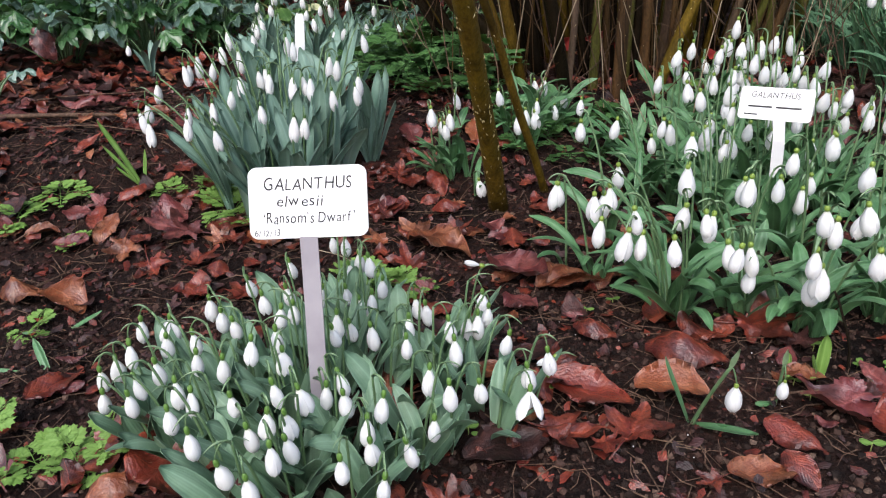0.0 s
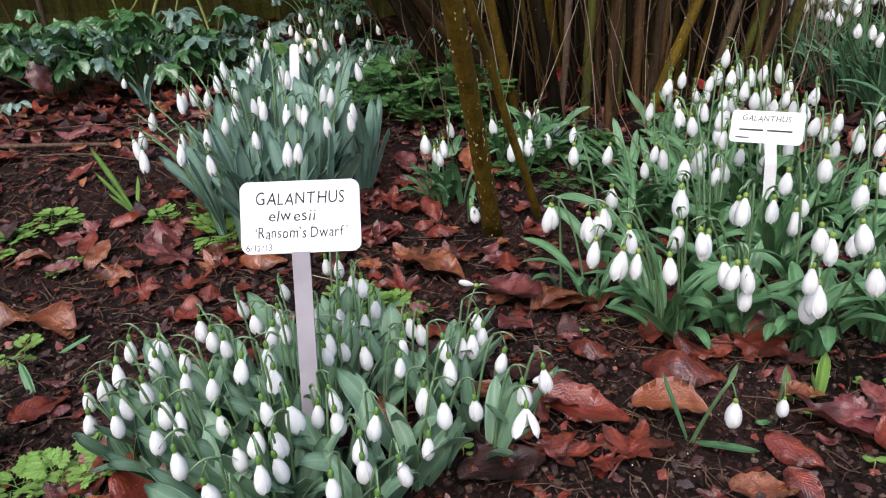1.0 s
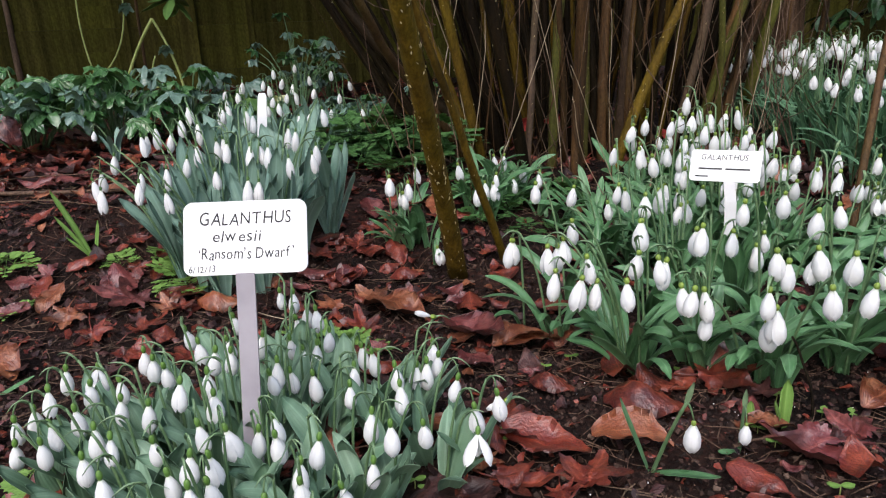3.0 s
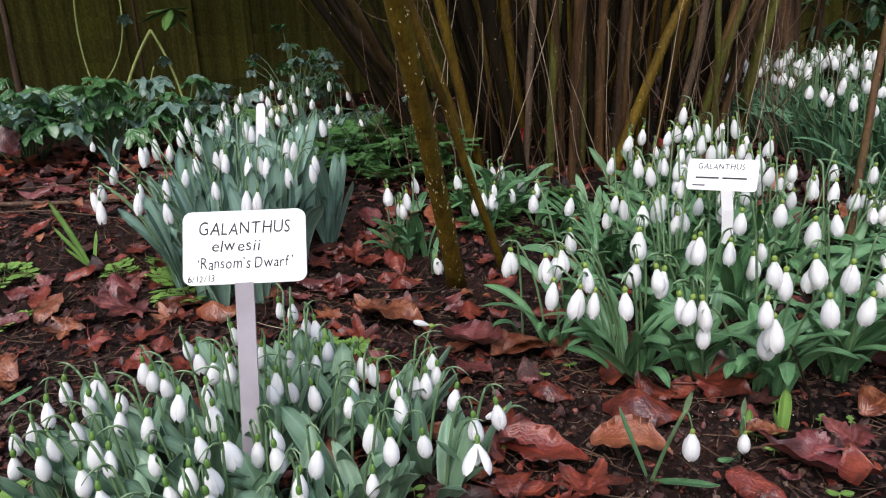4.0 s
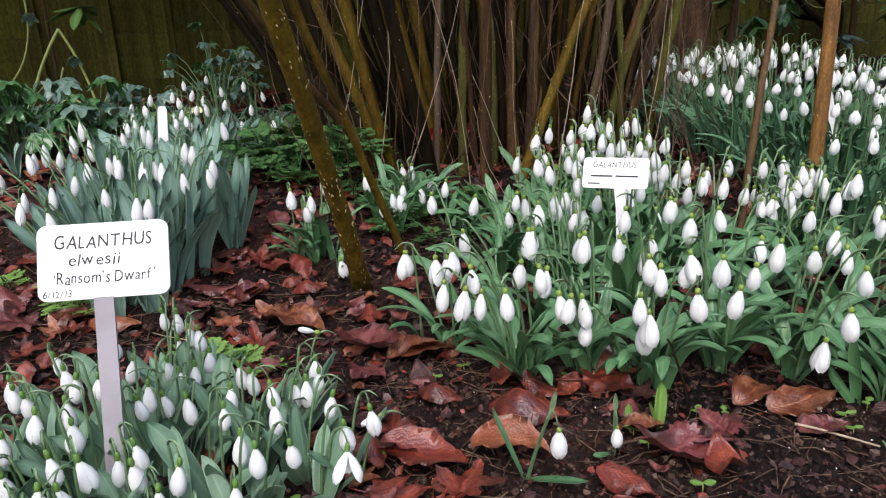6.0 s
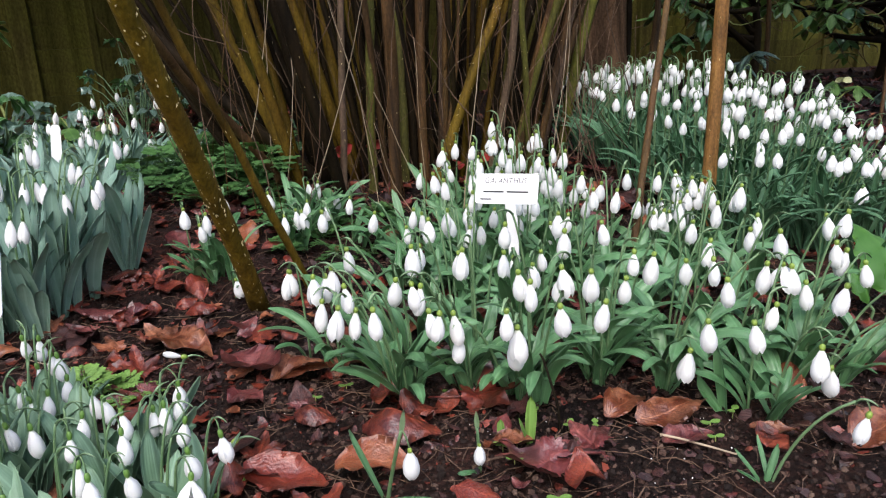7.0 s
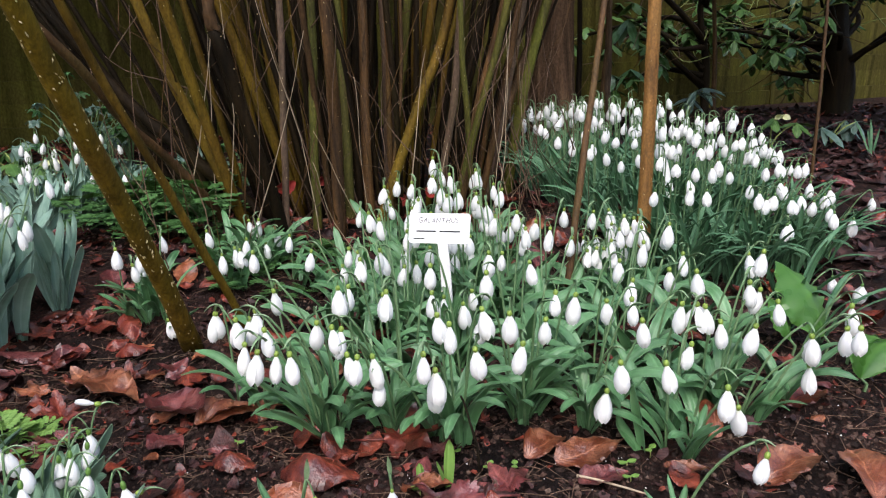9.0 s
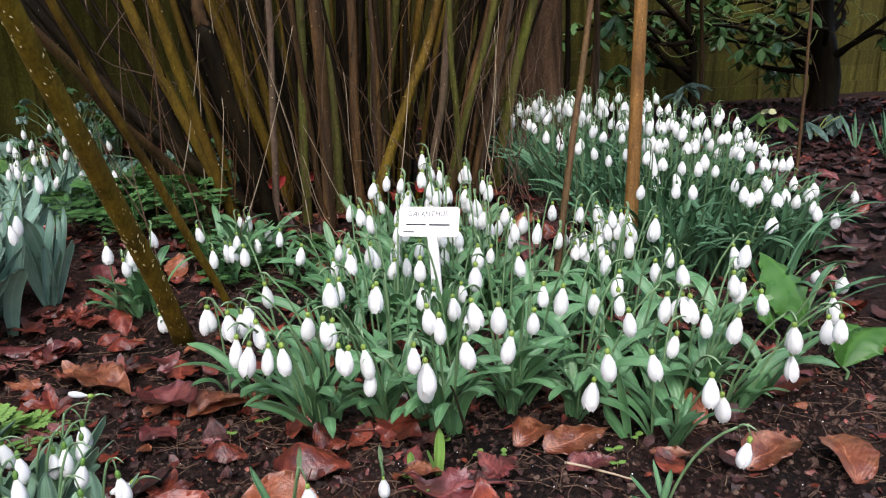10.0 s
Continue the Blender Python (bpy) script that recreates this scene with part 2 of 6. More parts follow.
# ---- geometry helpers ----
rng = random.Random(7)


def lerp(a, b, t):
    return a + (b - a) * t


def smooth(t):
    t = max(0.0, min(1.0, t))
    return t * t * (3 - 2 * t)


def ground_z(x, y):
    """Height of the bed: level in front, rising under the shrub and towards the back."""
    y0 = 1.05 + max(-0.22, min(0.12, 0.28 * x))
    z = 0.105 * smooth((y - y0) / 0.55) + 0.012 * max(0.0, min(y, 6.0) - 1.6)
    z += 0.012 * (noise.noise((x * 2.3, y * 2.3, 0.0))) * smooth((y - 0.2) / 0.3)
    return z


def surface_z(x, y):
    """The soil's own surface: clods and crumbs on the bed."""
    z = ground_z(x, y)
    near = smooth((2.5 - abs(y - 1.2)) / 1.5) * smooth((3.0 - abs(x - 0.3)) / 1.5)
    if near > 0:
        q = noise.noise((x * 16, y * 16, 2.0)) * 0.006 + noise.noise((x * 45, y * 45, 5.0)) * 0.0045
        q += max(0.0, noise.noise((x * 85, y * 85, 9.0)) - 0.15) * 0.012
        z += q * near
    return z


def mesh_from(name, verts, faces, mat, uvs=None, shade=True):
    me = bpy.data.meshes.new(name)
    me.from_pydata([tuple(v) for v in verts], [], faces)
    if uvs is not None:
        layer = me.uv_layers.new(name="UVMap")
        idx = np.empty(len(me.loops), dtype=np.int32)
        me.loops.foreach_get("vertex_index", idx)
        layer.data.foreach_set("uv", np.asarray(uvs, dtype=np.float32)[idx].ravel())
    if shade:
        me.polygons.foreach_set("use_smooth", [True] * len(me.polygons))
    me.materials.append(mat)
    me.update()
    return me


def part(name, data, parent, m=None, label=""):
    """Links a mesh as one part under a thing or a part."""
    ob = new(name, data)
    ob.parent = parent
    if m is not None:
        ob.matrix_basis = m
    if label:
        ob["label"] = label
    return ob


def thing(name, x, y, z, label, category, group="", rz=0.0, data=None, kind=""):
    ob = new(name, data)
    if data is None:
        ob.empty_display_size = 0.02
    ob.matrix_basis = pose(x, y, z, 0, 0, rz)
    return tagged(ob, label, category, group, kind)


def tube(points, radii, sides=7, cap=True, rough=0.0, seed=0):
    """Verts and faces of a tapered tube along points."""
    pts = [Vector(p) for p in points]
    verts, faces, uvs = [], [], []
    prev = None
    for i, p in enumerate(pts):
        d = (pts[min(i + 1, len(pts) - 1)] - pts[max(i - 1, 0)]).normalized()
        if prev is None:
            prev = d.orthogonal().normalized()
        a = (prev - d * prev.dot(d)).normalized()
        prev = a
        b = d.cross(a)
        for k in range(sides):
            ang = 2 * math.pi * k / sides
            n = a * math.cos(ang) + b * math.sin(ang)
            r = radii[i]
            if rough:
                r *= 1 + rough * noise.noise((n.x * 1.5 + seed, n.y * 1.5, i * 0.6 + seed))
            verts.append(p + n * r)
            uvs.append((k / sides, i / max(1, len(pts) - 1)))
    for i in range(len(pts) - 1):
        for k in range(sides):
            k2 = (k + 1) % sides
            faces.append((i * sides + k, i * sides + k2, (i + 1) * sides + k2, (i + 1) * sides + k))
    if cap:
        faces.append(tuple(range(sides))[::-1])
        faces.append(tuple((len(pts) - 1) * sides + k for k in range(sides)))
    return verts, faces, uvs


def bezier(p0, p1, p2, n):
    p0, p1, p2 = Vector(p0), Vector(p1), Vector(p2)
    return [(1 - t) ** 2 * p0 + 2 * t * (1 - t) * p1 + t * t * p2 for t in (i / (n - 1) for i in range(n))]


def joined(pieces):
    verts, faces, uvs = [], [], []
    for v, f, u in pieces:
        o = len(verts)
        verts += list(v)
        uvs += list(u)
        faces += [tuple(i + o for i in q) for q in f]
    return verts, faces, uvs


def combined(name, rows):
    """One mesh, with its materials, out of placed meshes."""
    mats, verts, faces, uvs, slots = [], [], [], [], []
    for me, m in rows:
        co = np.empty(len(me.vertices) * 3)
        me.vertices.foreach_get("co", co)
        a, o = np.array(m), len(verts)
        verts += [tuple(q) for q in co.reshape(-1, 3) @ a[:3, :3].T + a[:3, 3]]
        faces += [tuple(i + o for i in p.vertices) for p in me.polygons]
        uv = np.zeros((len(me.vertices), 2))
        if me.uv_layers.active:
            at, flat = np.empty(len(me.loops), dtype=np.int32), np.empty(len(me.loops) * 2)
            me.loops.foreach_get("vertex_index", at)
            me.uv_layers.active.data.foreach_get("uv", flat)
            uv[at] = flat.reshape(-1, 2)
        uvs += [tuple(q) for q in uv]
        if me.materials[0] not in mats:
            mats.append(me.materials[0])
        slots += [mats.index(me.materials[0])] * len(me.polygons)
    out = mesh_from(name, verts, faces, mats[0], uvs)
    for m in mats[1:]:
        out.materials.append(m)
    out.polygons.foreach_set("material_index", slots)
    return out


def blade(center, widths, sides, fold=0.25, thick=0.0007, across=4, ruffle=0.0, seed=0):
    """A closed thin leaf: centre line, half widths and side vectors; fold raises its margins."""
    n = len(center)
    verts, faces, uvs = [], [], []
    for layer in (0, 1):
        for i in range(n):
            d = (center[min(i + 1, n - 1)] - center[max(i - 1, 0)]).normalized()
            s = (sides[i] - d * sides[i].dot(d)).normalized()
            up = s.cross(d)
            for k in range(across + 1):
                u = 2 * k / across - 1
                h = fold * (abs(u) ** 1.5) * widths[i]
                if ruffle:
                    h += ruffle * widths[i] * abs(u) * math.sin(i * 2.1 + k + seed)
                verts.append(center[i] + s * (u * widths[i]) + up * (h - layer * thick * (1 - 0.7 * abs(u))))
                uvs.append(((u + 1) / 2, i / (n - 1)))
    w = across + 1
    m = n * w
    for i in range(n - 1):
        for k in range(across):
            a, b, c, d = i * w + k, i * w + k + 1, (i + 1) * w + k + 1, (i + 1) * w + k
            faces.append((a, b, c, d))
            faces.append((m + d, m + c, m + b, m + a))
    for i in range(n - 1):
        for k, flip in ((0, 1), (across, 0)):
            q = (i * w + k, (i + 1) * w + k, m + (i + 1) * w + k, m + i * w + k)
            faces.append(q[::-1] if flip else q)
    faces.append(tuple(m + (n - 1) * w + k for k in range(w)) + tuple((n - 1) * w + k for k in range(w))[::-1])
    return verts, faces, uvs


def strap(length, width, lean0, lean1, fold=0.25, power=1.5, segs=10, twist=0.0, tip=0.28, base=0.5, thick=0.0008):
    """A strap leaf that starts at the origin, leans from lean0 to lean1 degrees off upright towards +x."""
    p = Vector((0, 0, 0))
    center, widths, sides = [], [], []
    for i in range(segs + 1):
        s = i / segs
        a = radians(lerp(lean0, lean1, s ** power))
        if i:
            p = p + Vector((math.sin(a), 0, math.cos(a))) * (length / segs)
        center.append(p.copy())
        w = base + (1 - base) * math.sin(min(1.0, s / 0.6) * math.pi / 2)
        w *= max(0.02, 1 - max(0.0, (s - (1 - tip)) / tip) ** 2.1) ** 0.55
        widths.append(0.5 * width * w)
        t = radians(twist * s)
        sides.append(Vector((math.sin(t) * math.cos(a), math.cos(t), -math.sin(t) * math.sin(a))))
    return blade(center, widths, sides, fold, thick)


# ---- ground ----
def axis(lo, hi, dense_lo, dense_hi, step, grow):
    out = list(np.arange(dense_lo, dense_hi, step))
    s, v = step, out[-1]
    while v < hi:
        s *= grow
        v += s
        out.append(v)
    s, v = step, out[0]
    while v > lo:
        s *= grow
        v -= s
        out.insert(0, v)
    return out


def build_ground():
    xs = axis(-60, 60, -1.1, 1.7, 0.0075, 1.12)
    ys = axis(-40, 70, 0.35, 2.0, 0.0075, 1.12)
    verts = []
    for y in ys:
        for x in xs:
            verts.append((x, y, surface_z(x, y)))
    nx = len(xs)
    faces = [(j * nx + i, j * nx + i + 1, (j + 1) * nx + i + 1, (j + 1) * nx + i)
             for j in range(len(ys) - 1) for i in range(nx - 1)]
    tagged(new("ground", mesh_from("ground", verts, faces, SOIL)), "dark damp crumbly garden soil of a flower bed", "ground", kind="structure")


build_ground()


def box(x0, x1, y0, y1, z0, z1):
    v = [(x, y, z) for z in (z0, z1) for y in (y0, y1) for x in (x0, x1)]
    f = [(0, 2, 3, 1), (4, 5, 7, 6), (0, 1, 5, 4), (2, 6, 7, 3), (0, 4, 6, 2), (1, 3, 7, 5)]
    return v, f, [(0, 0)] * 8


def build_fence():
    """Close-boarded panels between posts, with overlapping level boards."""
    fence = thing("fence", 0.6, 4.6, 0.1, "dark weathered wooden garden fence, green with algae", "fence", rz=7, kind="structure")
    board = mesh_from("board", *box(-0.91, 0.91, -0.011, 0.011, 0, 0.135)[:2], FENCE, None, False)
    post = mesh_from("post", *box(-0.05, 0.05, -0.05, 0.05, -0.1, 1.85)[:2], FENCE, None, False)
    for i in range(-4, 5):
        part("post", post, fence, pose(i * 1.92, 0, 0))
    for i in range(-4, 4):
        for k in range(14):
            part("board", board, fence, pose(i * 1.92 + 0.96, 0.012 * (k % 2), 0.02 + k * 0.125, 6 + rng.uniform(-0.6, 0.6), rng.uniform(-0.15, 0.15)))
    batten = mesh_from("batten", *box(-0.018, 0.018, -0.03, -0.012, 0.02, 1.78)[:2], FENCE, None, False)
    for i in range(-4, 4):
        for q in (0.35, 0.96, 1.57):
            part("batten", batten, fence, pose(i * 1.92 + q, 0, 0))


build_fence()


# ---- shrub of many upright stems ----
def woody(points, r0, r1, mat, sides=9, name="stem", rough=0.12, wobble=0.004, n=14):
    pts = [Vector(p) for p in points]
    path = []
    seed = rng.uniform(0, 100)
    for i in range(n):
        s = i / (n - 1) * (len(pts) - 1)
        k = min(int(s), len(pts) - 2)
        t = s - k
        p0, p1, p2, p3 = pts[max(k - 1, 0)], pts[k], pts[k + 1], pts[min(k + 2, len(pts) - 1)]
        q = 0.5 * ((2 * p1) + (p2 - p0) * t + (2 * p0 - 5 * p1 + 4 * p2 - p3) * t * t + (3 * p1 - p0 - 3 * p2 + p3) * t ** 3)
        q += Vector((noise.noise((i * 0.5, seed, 0)), noise.noise((i * 0.5, seed, 7)), 0)) * wobble * (i > 0)
        path.append(q)
    radii = [lerp(r0, r1, i / (n - 1)) * (1.18 if i == 0 else 1) for i in range(n)]
    v, f, u = tube(path, radii, sides, True, rough, seed)
    return mesh_from(name, v, f, mat, u), path, radii


def flecks(path, radii, count, size, stand=1.0):
    """Small pale corky marks proud of the bark."""
    out = []
    for _ in range(count):
        s = rng.uniform(0, len(path) - 1.01)
        k = int(s)
        p = path[k].lerp(path[k + 1], s - k)
        d = (path[k + 1] - path[k]).normalized()
        a = d.orthogonal().normalized()
        ang = rng.uniform(0, 2 * math.pi)
        nrm = a * math.cos(ang) + d.cross(a) * math.sin(ang)
        side = d.cross(nrm)
        r = lerp(radii[k], radii[k + 1], s - k)
        c = p + nrm * r * 0.97
        L, W = size * rng.uniform(0.5, 1.4), size * rng.uniform(0.22, 0.4)
        along = (d * rng.uniform(0.5, 1) + side * rng.uniform(-0.5, 0.5)).normalized()
        cross = nrm.cross(along)
        top = c + nrm * size * 0.55 * stand
        vs = [c - along * L, c + cross * W, c + along * L, c - cross * W, top]
        out.append((vs, [(0, 1, 4), (1, 2, 4), (2, 3, 4), (3, 0, 4)], [(0, 0)] * 5))
    return joined(out)


def rooted(x, y, sink=0.03):
    return (x, y, ground_z(x, y) - sink)


SHRUB = thing("multi_stemmed_shrub", 0.45, 1.8, 0.0, "dense thicket of bare olive-brown upright shrub stems", "shrub")
SHRUB_AT = Vector((0.45, 1.8, 0.0))


def shrub_stem(points, r0, r1, mat, marks=0, size=0.003, label="", sides=9, wobble=0.004, n=14):
    pts = [Vector(p) - SHRUB_AT for p in points]
    me, path, radii = woody(pts, r0, r1, mat, sides, wobble=wobble, n=n)
    ob = part("stem", me, SHRUB, label=label)
    if marks:
        v, f, u = flecks(path, radii, marks, size)
        tagged(part("bark_mark", mesh_from("bark_mark", v, f, LENTICEL, u, False), ob), kind="stuff")
    return path


# the thick leaning stem in front, and its thin neighbour
shrub_stem([rooted(0.083, 1.172), (0.061, 1.066, 0.15), (0.037, 0.955, 0.3), (0.005, 0.805, 0.5), (-0.02, 0.66, 0.72), (-0.05, 0.5, 1.1), (-0.1, 0.4, 1.7)], 0.0160, 0.0095, BARK_OLIVE, 460, 0.0030,
           "thick olive stem with pale lenticels", 14, 0.002)
shrub_stem([rooted(0.175, 1.219), (0.124, 1.15, 0.15), (0.075, 1.08, 0.3), (0.013, 0.986, 0.5), (-0.074, 0.842, 0.8), (-0.18, 0.68, 1.2)], 0.0075, 0.005, BARK_OLIVE, 30, 0.0018)
# stems that stand out of the thicket
shrub_stem([rooted(0.172, 1.60), (0.152, 1.575, 0.157), (0.058, 1.47, 0.595), (-0.08, 1.3, 1.3)], 0.013, 0.010, BARK_OLIVE, 70, 0.0022)
shrub_stem([rooted(0.25, 1.5), (0.243, 1.5, 0.138), (0.19, 1.44, 0.36), (0.149, 1.40, 0.545)], 0.0145, 0.0125, BARK_DARK_SHADED, 40, 0.0022, "dark old stem, sawn off at a knob")
shrub_stem([(0.151, 1.403, 0.534), (0.148, 1.397, 0.556), (0.145, 1.393, 0.62), (0.15, 1.39, 1.0)], 0.0125, 0.010, BARK_BROWN)
shrub_stem([rooted(0.246, 1.5), (0.262, 1.5, 0.35), (0.276, 1.5, 0.598), (0.30, 1.5, 1.4)], 0.008, 0.006, BARK_GREY, 20, 0.002)
shrub_stem([rooted(0.318, 1.6), (0.33, 1.6, 0.35), (0.343, 1.6, 0.608), (0.36, 1.6, 1.5)], 0.011, 0.008, BARK_MOSSY, 30, 0.002)
shrub_stem([rooted(0.366, 1.56), (0.372, 1.55, 0.35), (0.366, 1.5, 0.597), (0.35, 1.45, 1.5)], 0.0145, 0.012, BARK_BROWN, 40, 0.002, "ochre-brown stem")
shrub_stem([rooted(0.402, 1.65), (0.405, 1.65, 0.3), (0.402, 1.65, 0.612), (0.39, 1.65, 1.5)], 0.012, 0.009, BARK_MOSSY, 40, 0.002)
shrub_stem([rooted(0.454, 1.68), (0.455, 1.69, 0.3), (0.465, 1.7, 0.617), (0.48, 1.7, 1.6)], 0.013, 0.010, BARK_BROWN, 30, 0.002)
shrub_stem([rooted(0.45, 1.58), (0.493, 1.6, 0.18), (0.573, 1.61, 0.38), (0.658, 1.62, 0.604), (0.80, 1.6, 1.3)], 0.0135, 0.010, BARK_OLIVE, 120, 0.0022, "olive stem with pale bark marks")
shrub_stem([rooted(0.69, 1.56), (0.678, 1.55, 0.213), (0.66, 1.52, 0.4), (0.65, 1.5, 0.593), (0.62, 1.45, 1.4)], 0.0075, 0.006, BARK_MOSSY, 25, 0.0018)
shrub_stem([rooted(0.77, 1.8), (0.797, 1.8, 0.191), (0.85, 1.8, 0.42), (0.893, 1.8, 0.623), (1.0, 1.8, 1.3)], 0.014, 0.011, BARK_GREY, 30, 0.002)
shrub_stem([rooted(0.80, 1.88), (0.848, 1.9, 0.241), (0.93, 1.95, 0.44), (1.022, 2.0, 0.643), (1.2, 2.1, 1.3)], 0.013, 0.010, BARK_BROWN, 20, 0.002)
shrub_stem([rooted(0.16, 1.62), (0.047, 1.55, 0.26), (-0.03, 1.45, 0.37), (-0.109, 1.3, 0.527), (-0.4, 1.1, 0.85)], 0.0105, 0.008, BARK_BROWN)
shrub_stem([rooted(0.24, 1.75), (0.05, 1.78, 0.26), (-0.10, 1.8, 0.42), (-0.22, 1.82, 0.6), (-0.5, 1.85, 1.0)], 0.017, 0.012, BARK_DARK_SHADED)
shrub_stem([rooted(0.10, 1.85), (-0.08, 1.95, 0.30), (-0.20, 2.0, 0.48), (-0.3, 2.0, 0.75), (-0.5, 2.0, 1.3)], 0.014, 0.010, BARK_OLIVE, 40, 0.002)
shrub_stem([rooted(0.17, 1.7), (0.07, 1.68, 0.35), (-0.02, 1.65, 0.62), (-0.2, 1.6, 1.3)], 0.0135, 0.010, BARK_OLIVE, 60, 0.0024)
# the mass behind: past the front rows the bark colour carries the thicket's shade
for i in range(116):
    a, q = rng.uniform(0, 2 * math.pi), math.sqrt(rng.uniform(0.02, 1))
    x, y = 0.44 + 0.44 * q * math.cos(a), 1.95 + 0.33 * q * math.sin(a)
    fan = Vector(((x - 0.47) * rng.uniform(0.5, 1.3) + rng.uniform(-0.12, 0.12), (y - 1.9) * 0.5 + rng.uniform(-0.08, 0.08), 0))
    fan.x += 0.5 * min(0.0, x - 0.35)
    r = rng.choice((0.005, 0.006, 0.008, 0.010, 0.013, 0.016))
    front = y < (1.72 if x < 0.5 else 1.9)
    mat = rng.choice((BARK_OLIVE, BARK_BROWN, BARK_MOSSY, BARK_DARK_SHADED, BARK_DARK_SHADED, BARK_DARK_SHADED, BARK_GREY) if front else (BARK_DARK_SHADED, BARK_DARK_SHADED, BARK_DARK_SHADED, BARK_DARK_SHADED, BARK_OLIVE))
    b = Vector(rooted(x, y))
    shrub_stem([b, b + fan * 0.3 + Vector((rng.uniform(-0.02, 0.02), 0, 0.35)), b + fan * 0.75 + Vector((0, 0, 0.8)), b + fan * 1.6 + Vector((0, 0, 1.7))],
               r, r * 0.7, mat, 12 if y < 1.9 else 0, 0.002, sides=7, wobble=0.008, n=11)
# side twigs that cross between the stems
for i in range(80):
    x, y, z = rng.uniform(-0.1, 0.95), rng.uniform(1.42, 1.8), rng.uniform(0.1, 0.6)
    b = Vector((x, y, z)) - SHRUB_AT
    t = Vector((rng.uniform(-0.2, 0.2), rng.uniform(-0.12, 0.05), rng.uniform(0.06, 0.32)))
    k1, k2 = (Vector((rng.uniform(-0.018, 0.018), rng.uniform(-0.01, 0.01), rng.uniform(-0.012, 0.012))) for _ in range(2))
    me, _, _ = woody([b, b + t * 0.35 + k1, b + t * 0.7 + k2, b + t], rng.uniform(0.0009, 0.0018), 0.0004, rng.choice((TWIG, TWIG, BARK_GREY, BARK_BROWN, BARK_BROWN)), 5, "twig", wobble=0.004, n=10)
    part("twig", me, SHRUB)
# thin dry twigs among the stems
for i in range(95):
    x, y = rng.uniform(-0.02, 0.92), rng.uniform(1.38, 1.85)
    b = Vector(rooted(x, y, 0.01))
    h = rng.uniform(0.15, 0.6)
    t = Vector((rng.uniform(-0.16, 0.16), rng.uniform(-0.1, 0.06), h))
    me, _, _ = woody([b - SHRUB_AT, b + t * 0.5 + Vector((rng.uniform(-0.03, 0.03), 0, 0)) - SHRUB_AT, b + t - SHRUB_AT], rng.uniform(0.0009, 0.0019), 0.0004,
                     rng.choice((STRAW, TWIG, TWIG, TWIG, BARK_GREY, BARK_BROWN, BARK_BROWN)), 5, "twig", wobble=0.006, n=9)
    part("twig", me, SHRUB)


def cane(points, r0, r1, mat, label, marks=0):
    base = Vector(points[0])
    me, path, radii = woody([Vector(p) - base for p in points], r0, r1, mat, 12, "cane", wobble=0.002)
    ob = thing("cane", base.x, base.y, base.z, label, "cane", "canes in the bed", data=me)
    if marks:
        v, f, u = flecks(path, radii, marks, 0.002, 0.5)
        tagged(part("bark_mark", mesh_from("bark_mark", v, f, LENTICEL, u, False), ob), kind="stuff")


cane([rooted(0.944, 1.239), (0.957, 1.255, 0.15), (0.97, 1.271, 0.3), (0.986, 1.292, 0.5), (1.05, 1.38, 1.3)], 0.0145, 0.0125, BARK_CANE, "thick ochre-brown woody cane standing in the snowdrops", 50)
cane([rooted(0.703, 1.067), (0.751, 1.127, 0.15), (0.798, 1.188, 0.3), (0.862, 1.269, 0.5), (1.112, 1.591, 1.3)], 0.0072, 0.0055, BARK_BROWN, "slender brown woody cane leaning over the snowdrops", 20)
cane([rooted(1.71, 1.70), (1.72, 1.70, 0.17), (1.74, 1.72, 0.38), (1.764, 1.75, 0.607), (1.8, 1.8, 1.3)], 0.005, 0.004, BARK_BROWN, "thin reddish-brown stem by the back clump")


